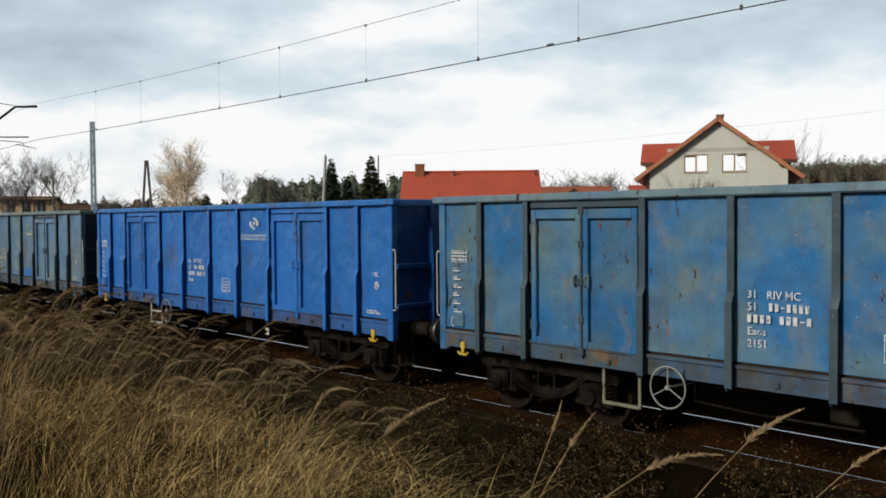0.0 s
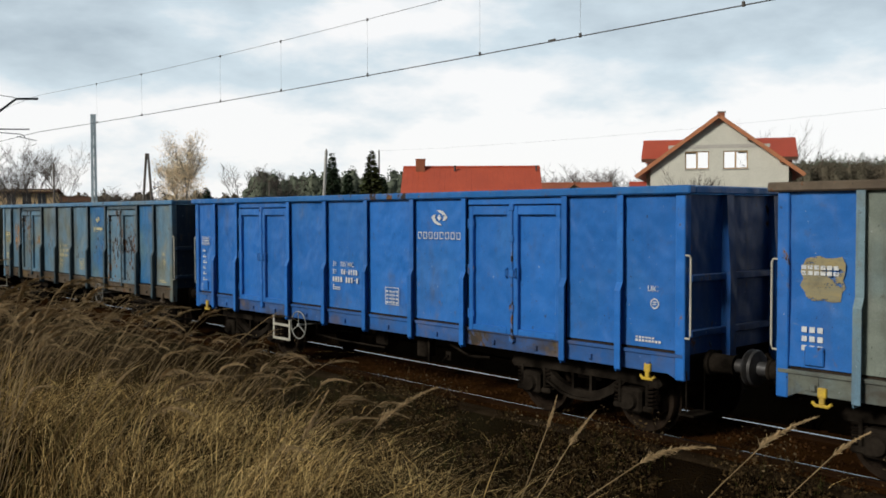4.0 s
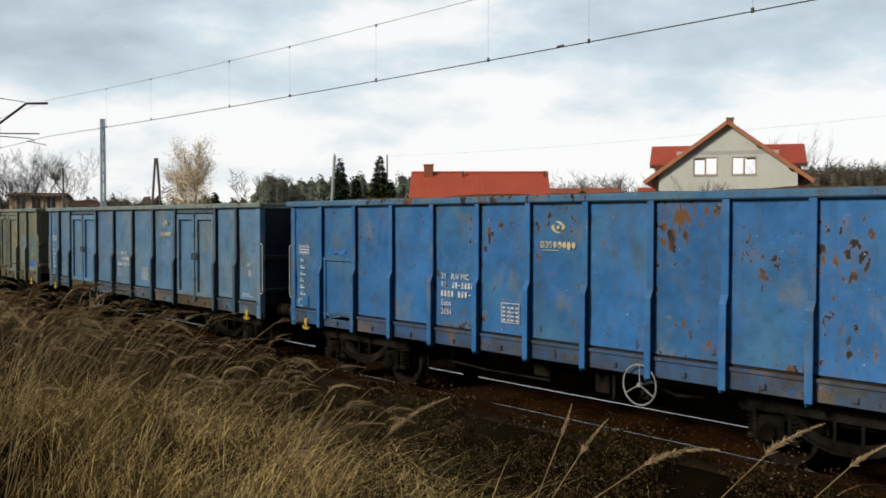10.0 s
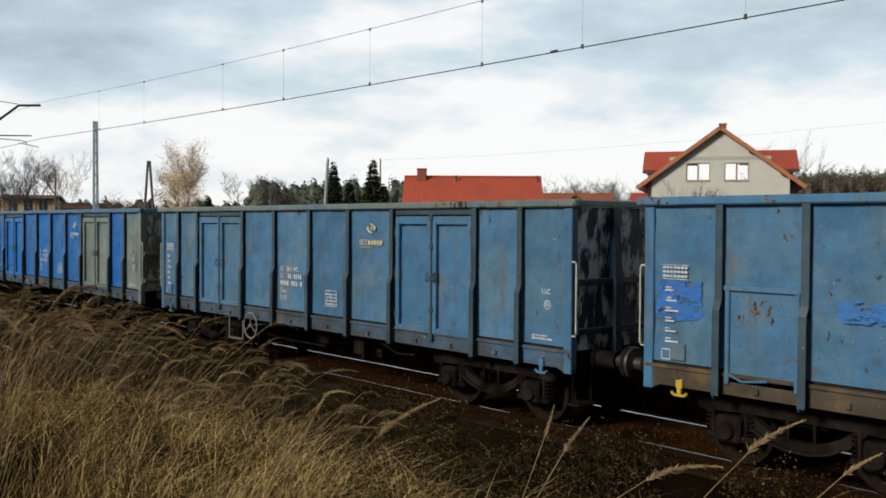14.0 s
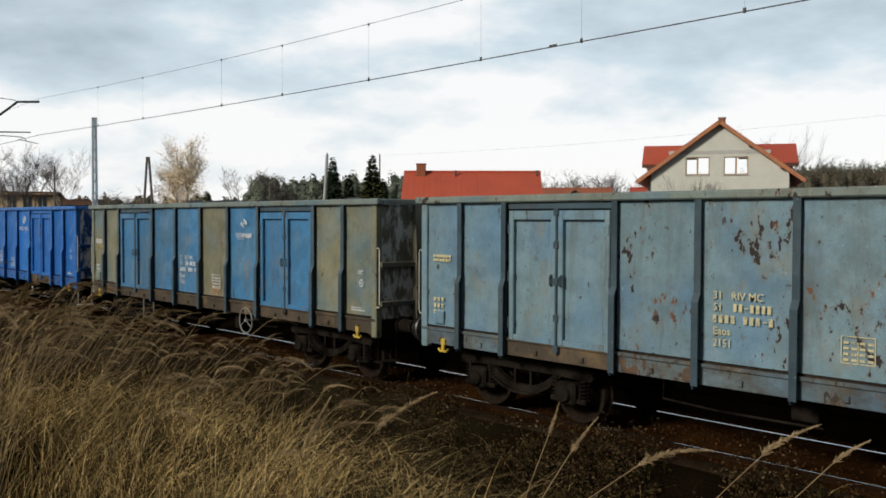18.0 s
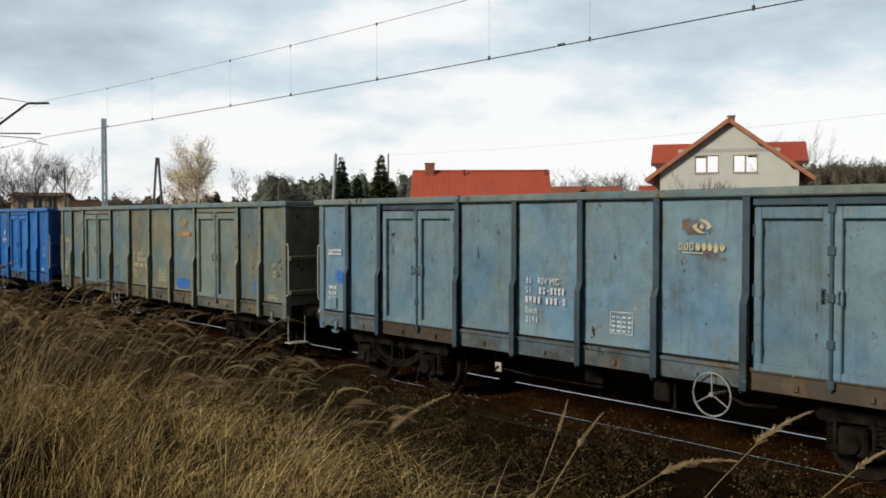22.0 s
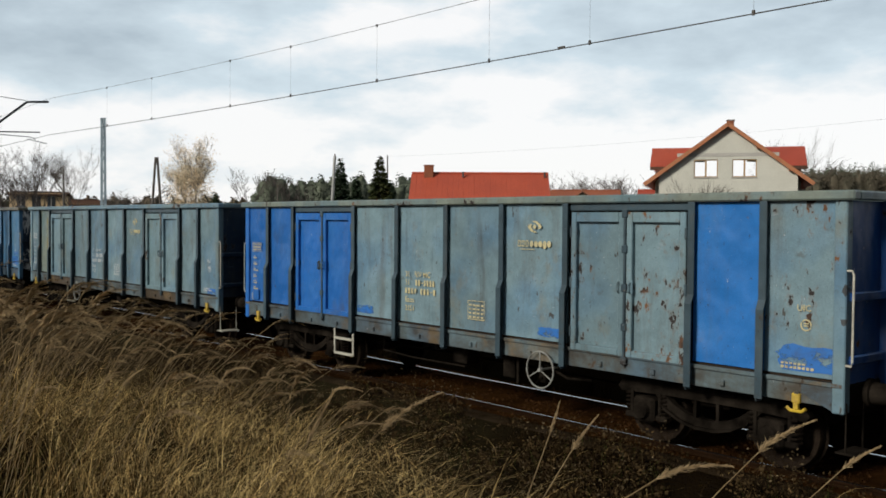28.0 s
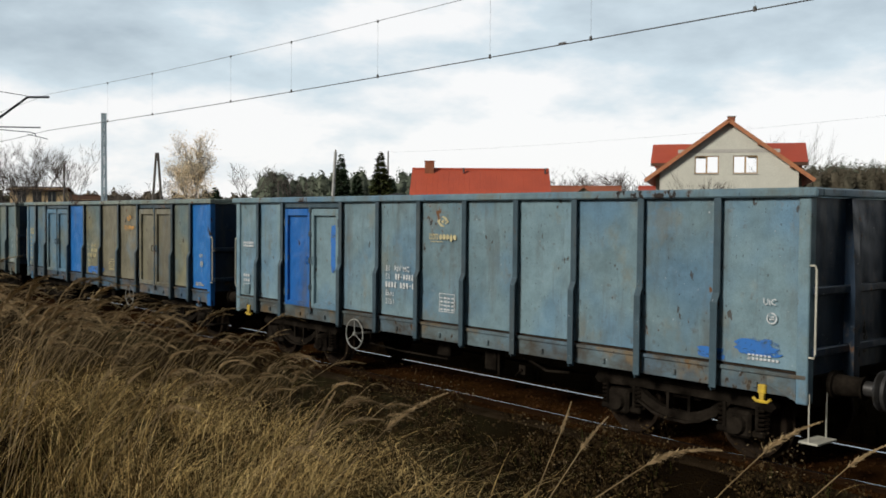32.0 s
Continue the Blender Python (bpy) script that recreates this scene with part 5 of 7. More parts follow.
woods("far_woods", "far brown autumn wood on the skyline", 29.9, 21.0, 190, 25, 120, 14.3, 42, MIXED_WOOD, 0.0, 0.95)
woods("far_woods", "dark pine tops behind the brown wood", 29.4, 21.0, 225, 25, 70, 17.9, 46, PINE, 0.0, 0.92)
woods("far_woods", "far bare birch row on the skyline", 43.3, 37.8, 165, 20, 15, 12.6, 43, BROWN_WOOD, 1.0)
woods("far_woods", "far brown hedge line across the fields", 77.0, 59.0, 240, 40, 70, 9.2, 44, MIXED_WOOD, 0.0)
woods("far_woods", "far low wood beyond the fields", 52.0, 28.0, 300, 60, 60, 11.0, 45, PINE, 0.1)
for b, d, h, s in ((30.4, 90, 12.0, 51), (29.7, 92, 12.2, 52), (35.2, 62, 6.6, 53), (33.8, 60, 5.9, 54)):
    bare_tree(b, d, h, s, "thin bare shrub by the block house", spread=0.4, levels=3, kids=6, r0=0.07, thin=0.012)

# ---- grass and weeds ----
STRAW = surface("dry_straw_grass", (0.68, 0.485, 0.205), (0.070, 0.044, 0.017), 2.6, 12, 0.85, 0, 0, island=0.75)
# DULL_STRAW and STRAW_DARK are kept low: shade inside the grass put into colour
DULL_STRAW = surface("dull_brown_grass", (0.135, 0.088, 0.034), (0.026, 0.0165, 0.0068), 1.8, 12, 0.9, 0, 0, island=0.5)
BRIGHT_STRAW = surface("bleached_straw", (0.80, 0.60, 0.28), (0.52, 0.375, 0.155), 2.2, 12, 0.8, 0, 0, island=0.4)
BROWN = surface("withered_brown_grass", (0.125, 0.092, 0.052), (0.045, 0.033, 0.020), 0.8, 8, 0.9, 0, 0, island=0.55)
STRAW_DARK = surface("shade_dark_dead_stems", (0.026, 0.0165, 0.008), (0.010, 0.0065, 0.0034), 1.2, 12, 0.9, 0, 0, island=0.4)
GREEN = surface("winter_green_blades", (0.060, 0.066, 0.018), (0.034, 0.038, 0.012), 1.2, 12, 0.9, 0, 0, island=0.35)
PALE = surface("pale_seed_heads", (0.47, 0.345, 0.195), (0.28, 0.20, 0.11), 1.2, 12, 0.85, 0, 0, island=0.3)
WIND = Vector((0.65, 0.76, 0)).normalized()


def blades(roots, h, bend, width, rng, wind=0.45, segs=4, tilt=0.0):
    """Curved tapering blades from root points, as one array of quads."""
    n = len(roots)
    a = rng.random(n) * math.tau
    d = np.stack([np.cos(a), np.sin(a)], 1) * (1 - wind) + np.array([WIND.x, WIND.y]) * wind * rng.random((n, 1)) * 1.6
    lean = tilt * rng.random(n)
    w = rng.random(n) * math.tau
    wd = np.stack([np.cos(w), np.sin(w), np.zeros(n)], 1)
    v = []
    for k in range(segs + 1):
        s = k / segs
        up = h * (s - 0.42 * bend * s ** 3)
        off = (h * (bend * s ** 2 + lean * s))[:, None] * d
        c = np.concatenate([roots[:, :2] + off, (roots[:, 2] + up)[:, None]], 1)
        half = (width * (1.02 - s) ** 0.8 / 2)[:, None] * wd
        v += [c - half, c + half]
    v = np.stack(v, 1).reshape(-1, 3)
    m = 2 * (segs + 1)
    base = np.arange(n)[:, None] * m
    f = [base + np.array([[2 * k, 2 * k + 1, 2 * k + 3, 2 * k + 2]]) for k in range(segs)]
    return v, np.stack(f, 1).reshape(-1, 4)


def scatter(n, x0, x1, y0, y1, rng, keep):
    """Random ground points thinned by a keep(x, y) share, clumped by noise."""
    p = np.stack([rng.uniform(x0, x1, n), rng.uniform(y0, y1, n)], 1)
    q = np.array([keep(x, y) * min(1.4, max(0.02, 0.50 + 2.1 * noise.noise(Vector((x * 0.9, y * 0.9, 2))) + 1.5 * noise.noise(Vector((x * 2.6, y * 2.6, 5))))) for x, y in p])
    p = p[rng.random(n) < q]
    return np.array([(x, y, ground_z(x, y)) for x, y in p])


def soft(x, a, b):
    return min(1.0, max(0.0, (x - a) / (b - a)))


def bright_share(x, y):
    return straw_share(x, y) * soft(y + 0.25 * x, 0.3, 1.4)


def straw_share(x, y):
    """Tall grass stands on the bank and thins out towards the track and to the right."""
    edge = 9.3 - 2.9 * soft(x, -16, -6) - 1.7 * soft(x, -6, 0)
    thin = 0.3 + 0.7 * soft(y / max(0.5, -x), 0.24, 0.48) if -9 < x < -3 else 1.0      # thinned by bearing to darken the view's lower left corner
    return thin * (1.0 - 0.96 * soft(y, edge - 1.6, edge))


def tall_share(x, y):
    """Share of the tallest grass, set by camera bearing and distance to fit the view."""
    b = math.degrees(math.atan2(-x, y))
    d = math.hypot(x, y)
    return straw_share(x, y) * soft(b, 52, 66) * soft(d, 4.0, 5.5)


def stuff(name, label, arrays, mat, category="grass"):
    vs, fs, k = [], [], 0
    for v, f in arrays:
        vs.append(v)
        fs.append(f + k)
        k += len(v)
    ob = new(name, fast_mesh(name, np.concatenate(vs), np.concatenate(fs), mat))
    return tagged(ob, label, category, kind="stuff")


def tufts(n, x0, x1, y0, y1, rng, keep, each):
    """Root points gathered in tufts, with a lean of their own for each tuft."""
    c = scatter(n, x0, x1, y0, y1, rng, keep)
    k = np.repeat(np.arange(len(c)), rng.integers(each // 2, each * 3 // 2, len(c)))
    p = c[k] + np.concatenate([rng.normal(0, 0.055, (len(k), 2)), np.zeros((len(k), 1))], 1)
    return p, rng.uniform(0.65, 1.25, len(c))[k]


def grow_grass():
    rng = np.random.default_rng(7)
    arr = []
    p, tall = tufts(820, -13, 0.5, 1.0, 8.8, rng, straw_share, 15)
    n = len(p)
    arr.append(blades(p, 0.44 * tall * rng.uniform(0.4, 1.3, n), rng.uniform(0.8, 2.8, n), 0.0070 * rng.uniform(0.5, 1.5, n), rng, 0.30, 5, 0.8))
    p = scatter(3600, -14, -1.5, 1.0, 7.6, rng, straw_share)          # loose straight straws
    n = len(p)
    p[:, 2] += rng.uniform(0.0, 0.3, n)
    arr.append(blades(p, rng.uniform(0.20, 0.60, n), rng.uniform(0.1, 0.9, n), 0.0058 * rng.uniform(0.7, 1.4, n), rng, 0.30, 4, 2.6))
    p, tall = tufts(420, -16, -3, 1.2, 8.6, rng, tall_share, 13)          # knee-high arching tufts
    n = len(p)
    arr.append(blades(p, 0.62 * tall * rng.uniform(0.5, 1.2, n), rng.uniform(0.4, 2.5, n), 0.0080 * rng.uniform(0.5, 1.5, n), rng, 0.42, 6, 0.7))
    p = scatter(5600, -18, 0.5, 1.0, 8.6, rng, lambda x, y: 0.9 * straw_share(x, y) + 0.04)
    n = len(p)
    p[:, 2] += rng.uniform(0.02, 0.22, n)
    arr.append(blades(p, rng.uniform(0.20, 0.55, n), rng.uniform(1.6, 3.0, n), 0.0070 * rng.uniform(0.7, 1.6, n), rng, 0.15))
    p = scatter(3200, -16, 0.5, 5.0, 9.8, rng, lambda x, y: 0.5 - 0.4 * straw_share(x, y))     # short straws on the ditch side
    n = len(p)
    arr.append(blades(p, rng.uniform(0.08, 0.30, n), rng.uniform(0.6, 2.6, n), 0.0055 * rng.uniform(0.7, 1.5, n), rng, 0.25, 4, 1.2))
    stuff("dry_grass", "tall dry straw-coloured grass on the bank", arr, STRAW)
    arr = []
    for m, x0, x1, hh, ww in ((900, -28, -13, 0.70, 0.014), (1000, -62, -28, 0.80, 0.026)):
        p, tall = tufts(m, x0, x1, 0.8, 8.9, rng, straw_share, 22)
        n = len(p)
        arr.append(blades(p, hh * tall * rng.uniform(0.5, 1.25, n), rng.uniform(0.35, 1.9, n), ww * rng.uniform(0.6, 1.4, n), rng, 0.4))
    p, tall = tufts(900, -45, 4, 12.7, 17.0, rng, lambda x, y: 0.8, 20)
    n = len(p)
    arr.append(blades(p, 0.55 * tall * rng.uniform(0.5, 1.25, n), rng.uniform(0.35, 1.9, n), 0.014 * rng.uniform(0.6, 1.4, n), rng, 0.4))
    # grass beyond the track, given the stems' dark tone for shade under wagons
    far_side = arr.pop()
    p, tall = tufts(1500, -30, 16, -9, 8.2, rng, lambda x, y: 0.9 if y < 0.9 or x > 0.5 else 0.0, 14)     # the bank behind
    n = len(p)
    arr.append(blades(p, 0.4 * tall * rng.uniform(0.4, 1.2, n), rng.uniform(0.6, 2.2, n), 0.011 * rng.uniform(0.6, 1.4, n), rng, 0.35, 3))
    p = scatter(6500, -18, 0.5, 0.9, 8.8, rng, lambda x, y: 0.6 * straw_share(x, y) + 0.25 - 0.13 * soft(y, 4.5, 6))
    n = len(p)
    p[:, 2] += rng.uniform(0.0, 0.25, n)
    stuff("faded_grass", "dull brown bent grass in the mat", [blades(p, rng.uniform(0.12, 0.46, n), rng.uniform(0.8, 3.0, n), 0.0085 * rng.uniform(0.6, 1.5, n), rng, 0.2, 4, 1.0)], DULL_STRAW)
    p, tall = tufts(520, -16, -3, 1.2, 8.6, rng, tall_share, 13)
    n = len(p)
    stuff("arching_grass", "brown arching grass bent over by the wind", [blades(p, 0.66 * tall * rng.uniform(0.5, 1.2, n), rng.uniform(0.4, 2.6, n), 0.0085 * rng.uniform(0.5, 1.5, n), rng, 0.42, 6, 0.7)], DULL_STRAW)
    p = scatter(6500, -12.5, -2.2, 1.6, 6.8, rng, bright_share)
    n = len(p)
    p[:, 2] += rng.uniform(0.12, 0.38, n)
    stuff("loose_straw", "bright loose straws lying over the grass", [blades(p, rng.uniform(0.10, 0.42, n), rng.uniform(0.4, 2.2, n), 0.0052 * rng.uniform(0.6, 1.4, n), rng, 0.35, 6, 2.2)], BRIGHT_STRAW)
    p, tall = tufts(240, -11, -1.5, 1.6, 6.4, rng, bright_share, 7)          # long pale arcs over the mat
    n = len(p)
    p[:, 2] += rng.uniform(0.0, 0.2, n)
    stuff("pale_arcs", "long thin bleached straws arching over the grass", [blades(p, 0.55 * tall * rng.uniform(0.6, 1.3, n), rng.uniform(0.5, 1.8, n), 0.0052 * rng.uniform(0.6, 1.4, n), rng, 0.7, 7, 0.9)], BRIGHT_STRAW)
    stuff("brown_grass", "withered brown grass along the line", arr, BROWN)
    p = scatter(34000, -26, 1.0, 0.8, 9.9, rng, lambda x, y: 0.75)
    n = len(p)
    stuff("dead_stems", "low dead brown weeds by the ballast, darkened as if shaded", [blades(p, rng.uniform(0.10, 0.42, n), rng.uniform(0.1, 1.2, n), 0.005 * rng.uniform(0.7, 1.6, n), rng, 0.2), far_side], STRAW_DARK, "weeds")
    p = scatter(14000, -18, 0.5, 1.0, 9.7, rng, lambda x, y: 0.2 + 0.25 * soft(y, 5, 8))
    n = len(p)
    stuff("green_blades", "few green grass blades among the straw", [blades(p, rng.uniform(0.15, 0.4, n), rng.uniform(0.3, 1.3, n), 0.006 * rng.uniform(0.7, 1.5, n), rng, 0.3)], GREEN)


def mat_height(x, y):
    """Standing grass height, cut to fit the camera's view: high left, low right."""
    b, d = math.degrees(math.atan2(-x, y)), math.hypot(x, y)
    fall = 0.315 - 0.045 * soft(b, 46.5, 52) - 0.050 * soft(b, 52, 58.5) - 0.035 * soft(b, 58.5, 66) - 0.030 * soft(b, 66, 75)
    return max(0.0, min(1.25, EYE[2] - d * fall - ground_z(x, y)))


def near_grass():
    """Tall strands standing on the bank before the camera."""
    rng = np.random.default_rng(31)
    for name, label, mat, m, each, w0, low in (("standing_grass", "tall tangled straw-coloured grass on the bank", STRAW, 190, 9, 0.0042, 0.35),
                                               ("standing_brown_grass", "tall dull brown grass on the bank", DULL_STRAW, 240, 9, 0.0046, 0.35),
                                               ("standing_pale_grass", "thin bleached strands over the tall grass", BRIGHT_STRAW, 170, 5, 0.0040, 0.50),
                                               ("standing_green_grass", "few green strands in the tall grass", GREEN, 60, 5, 0.0046, 0.4)):
        roots, hs = [], []
        for k in range(m):
            b, d = radians(45 + 34 * rng.random()), 3.1 + 3.7 * rng.random() ** 0.8
            x, y = -math.sin(b) * d, math.cos(b) * d
            if rng.random() > 0.42 + 2.2 * noise.noise(Vector((x * 1.6, y * 1.6, 7))) + 1.2 * noise.noise(Vector((x * 4, y * 4, 9))):
                continue
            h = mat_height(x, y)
            for j in range(rng.integers(each // 2, each * 3 // 2)):
                px, py = x + rng.normal(0, 0.10) - 0.25, y + rng.normal(0, 0.10) - 0.15
                roots.append((px, py, ground_z(px, py)))
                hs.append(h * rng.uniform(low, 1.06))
        p, h = np.array(roots), np.array(hs)
        n = len(p)
        bend = rng.uniform(0.1, 1.0, n)
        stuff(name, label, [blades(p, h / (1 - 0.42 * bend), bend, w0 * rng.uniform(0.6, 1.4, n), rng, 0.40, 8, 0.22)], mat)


def stalk_geo(root, tip, droop, length, rng, r=0.0022):
    """A stem that bends over at its top, and the feathery head along the drooping end."""
    root, tip = Vector(root), Vector(tip)
    pts = []
    for k in range(9):
        s = k / 8
        pts.append(root.lerp(tip, s) + Vector((0, 0, 0.10 * (tip - root).length * s * (1 - s))))
    d = (pts[-1] - pts[-2]).normalized()
    q = pts[-1].copy()
    head = [q.copy()]
    for k in range(10):
        d = (d + Vector(droop) * 0.16).normalized()
        q = q + d * length / 10
        head.append(q.copy())
    stem = Geo().tube([tuple(p) for p in pts + head[1:]], [r * (1 - 0.5 * k / 18) for k in range(19)], 4)
    hair = Geo()
    for k in range(190):
        t = rng.random() * 9.99
        i = int(t)
        p = head[i].lerp(head[i + 1], t - i)
        ax = (head[i + 1] - head[i]).normalized()
        o = (ax * 0.9 + Vector(rng.normal(0, 0.26, 3))).normalized()
        ln = length * 0.21 * (1.15 - t / 10) * rng.uniform(0.5, 1.2)
        s = o.cross(Vector((0, 0, 1))).normalized() * r * 0.85
        m = p + o * ln * 0.5 + Vector(droop) * ln * 0.1
        e = p + o * ln + Vector(droop) * ln * 0.25
        hair.add([tuple(p), tuple(m - s), tuple(e), tuple(m + s)], [(0, 1, 2, 3)])
    return stem, hair


def reeds():
    rng = np.random.default_rng(11)
    p = scatter(1500, -26, -3.5, 1.2, 8.6, rng, lambda x, y: (0.30 + 0.6 * soft(-x, 6, 11)) * tall_share(x, y))
    clump = []                                       # the tallest clump, at the far left of the bank
    for k in range(48):
        b, d = radians(rng.uniform(72.5, 79)), rng.uniform(5.0, 9.0)
        x, y = -math.sin(b) * d - 0.5, math.cos(b) * d
        clump.append((x, y, ground_z(x, y)))
    stem, hair = Geo(), Geo()
    for k, (x, y, z) in enumerate([*p, *clump]):
        h = rng.uniform(0.9, 1.35) if k >= len(p) else rng.uniform(0.55, 1.22) * (0.62 + 0.38 * soft(math.degrees(math.atan2(-x, y)), 54, 68))
        wa = rng.normal(0, 0.5)
        wx, wy = WIND.x * math.cos(wa) - WIND.y * math.sin(wa), WIND.x * math.sin(wa) + WIND.y * math.cos(wa)
        tip = Vector((x, y, z)) + Vector((wx, wy, 0)) * h * rng.uniform(0.45, 1.25) * (0.35 if k >= len(p) else 1.0) + Vector((rng.normal(0, .12), rng.normal(0, .12), h))
        a, b = stalk_geo((x, y, z), tip, (wx, wy, -rng.uniform(0.2, 1.2)), rng.uniform(0.26, 0.46), rng, 0.0033)
        stem.add(a.v, a.f)
        hair.add(b.v, b.f)
    ob = tagged(new("reed_grass"), "feathery dry reed grass bent by the wind", "grass", kind="stuff")
    part("stems", stem.mesh("stems"), STALK, ob)
    part("seed_heads", hair.mesh("seed_heads"), PALE, ob)
    # single stalks close to the camera: distance, slope at the neck, bearing and height of the neck, then of the head's end
    for d, b0, b1, z1, b2, z2 in ((3.8, 70, 42.77, 2.04, 42.17, 2.17), (3.9, 59, 41.58, 1.95, 39.99, 2.10), (2.4, 34, 37.26, 2.27, 32.93, 2.32),
                                  (2.9, 47, 31.07, 2.22, 27.92, 2.33), (3.0, 46, 26.42, 2.17, 24.44, 2.25), (5.0, 62, 62.70, 2.09, 61.23, 2.13),
                                  (5.0, 55, 56.41, 1.98, 54.54, 2.00), (5.5, 58, 68.18, 1.96, 66.93, 2.06), (6.0, 60, 65.74, 2.00, 64.31, 2.06),
                                  (4.4, 45, 53.18, 1.90, 49.42, 2.08), (4.6, 60, 73.02, 2.11, 71.56, 2.13), (4.0, 66, 57.76, 1.95, 56.24, 2.16)):
        neck, end = polar(b1, d, z1), polar(b2, d, z2)
        way = polar(b1 - 90, math.cos(radians(b0)), math.sin(radians(b0)))
        a = neck - way * 0.8 - polar(b1 - 90, 0.12)
        a.z = ground_z(a.x, a.y)
        s, hd = plume(a, neck, end, way, rng, 0.0012 + 0.0004 * d)
        t = thing("grass_stalk", "single dry grass stalk with a feathery head", "grass stalk", "tall stalks on the bank", m=Matrix.Translation(a))
        for q in (s, hd):
            q.v = [(x - a.x, y - a.y, z - a.z) for x, y, z in q.v]
        part("stem", s.mesh("stem"), STALK, t)
        part("seed_head", hd.mesh("seed_head"), PALE, t, "feathery pale seed head")
        STALKS.append((t, a.copy(), rng.uniform(0, 6.28)))


STALKS = []
STALK = surface("tan_stalk", (0.34, 0.25, 0.135), (0.20, 0.14, 0.072), 5, 30, 0.9, 0, 0)


def plume(root, neck, end, way, rng, r):
    """A stalk that bows from its root through its neck, with a dense feathery head from the neck to the end."""
    low = neck - way * 0.75
    mid = neck + way * (end - neck).length * 0.5
    stem_pts = [root * (1 - t) ** 2 + low * 2 * t * (1 - t) + neck * t * t for t in (k / 10 for k in range(10))]
    head = [neck * (1 - t) ** 2 + mid * 2 * t * (1 - t) + end * t * t for t in (k / 12 for k in range(13))]
    pts = stem_pts + head
    stem = Geo().tube([tuple(p) for p in pts], [r * (1 - 0.7 * k / 22) for k in range(23)], 5)
    hair = Geo()
    length = sum((q - p).length for p, q in zip(head, head[1:]))
    for k in range(520):
        t = rng.random() * 11.99
        i = int(t)
        p = head[i].lerp(head[i + 1], t - i)
        ax = (head[i + 1] - head[i]).normalized()
        o = (ax + Vector(rng.normal(0, 0.27, 3))).normalized()
        ln = length * 0.14 * (1.25 - t / 12) * rng.uniform(0.5, 1.2)
        s = o.cross(Vector(rng.normal(0, 1, 3))).normalized() * r * 0.42
        hair.add([tuple(p), tuple(p + o * ln * 0.5 - s), tuple(p + o * ln), tuple(p + o * ln * 0.5 + s)], [(0, 1, 2, 3)])
    return stem, hair


def weeds():
    """Dry broad-leaved weeds in the ditch: dark branched stems with small pale bits."""
    rng = np.random.default_rng(19)
    p = scatter(1700, -18, 0.5, 5.2, 10.0, rng, lambda x, y: 0.55)
    stem = Geo()
    bits = []
    for x, y, z in p:
        h = rng.uniform(0.2, 0.5)
        top = (x + rng.normal(0, .08), y + rng.normal(0, .08), z + h)
        stem.tube([(x, y, z), top], [0.004, 0.002], 3)
        for k in range(4):
            s = rng.uniform(0.3, 0.95)
            q = (x + (top[0] - x) * s, y + (top[1] - y) * s, z + h * s)
            e = (q[0] + rng.normal(0, .09), q[1] + rng.normal(0, .09), q[2] + rng.uniform(0.03, 0.14))
            stem.tube([q, e], [0.003, 0.0015], 3)
            bits.append(e)
        bits.append(top)
    ob = tagged(new("ditch_weeds"), "dark withered weeds with pale seed bits", "weeds", kind="stuff")
    part("stems", stem.mesh("stems"), STRAW_DARK, ob)
    v, f = flakes(bits, 3200, 0.011, 0.035, 5)
    part("seed_bits", fast_mesh("seed_bits", v, f, None), PALE_BITS, ob)
    v, f = flakes([(x, y, z + 0.05) for x, y, z in scatter(10000, -20, 0.5, 0.9, 9.9, rng, lambda x, y: 0.6)], 26000, 0.020, 0.05, 6, 0.7)
    p = scatter(9000, -22, 0.8, 4.8, 9.7, rng, lambda x, y: 1.6)
    w, g = flakes([(x, y, z + 0.30 * rng.random() ** 1.6) for x, y, z in p], 85000, 0.0130, 0.050, 8, 1.0)
    stuff("withered_leaves", "small withered brown leaves on the ditch weeds", [(w, g)], WITHERED, "weeds")
    stuff("leaf_litter", "dark fallen leaves and dead stems", [(v, f)], LITTER, "leaf litter")


PALE_BITS = surface("pale_dry_bits", (0.19, 0.145, 0.085), (0.06, 0.045, 0.027), 3, 20, 0.9, 0, 0, island=0.5)
LITTER = surface("brown_litter", (0.060, 0.041, 0.021), (0.020, 0.014, 0.008), 3, 20, 0.9, 0, 0, island=0.5)
WITHERED = surface("withered_leaf", (0.082, 0.055, 0.027), (0.020, 0.0135, 0.0065), 2.5, 20, 0.9, 0, 0, island=0.7)
grow_grass()
near_grass()
reeds()
weeds()


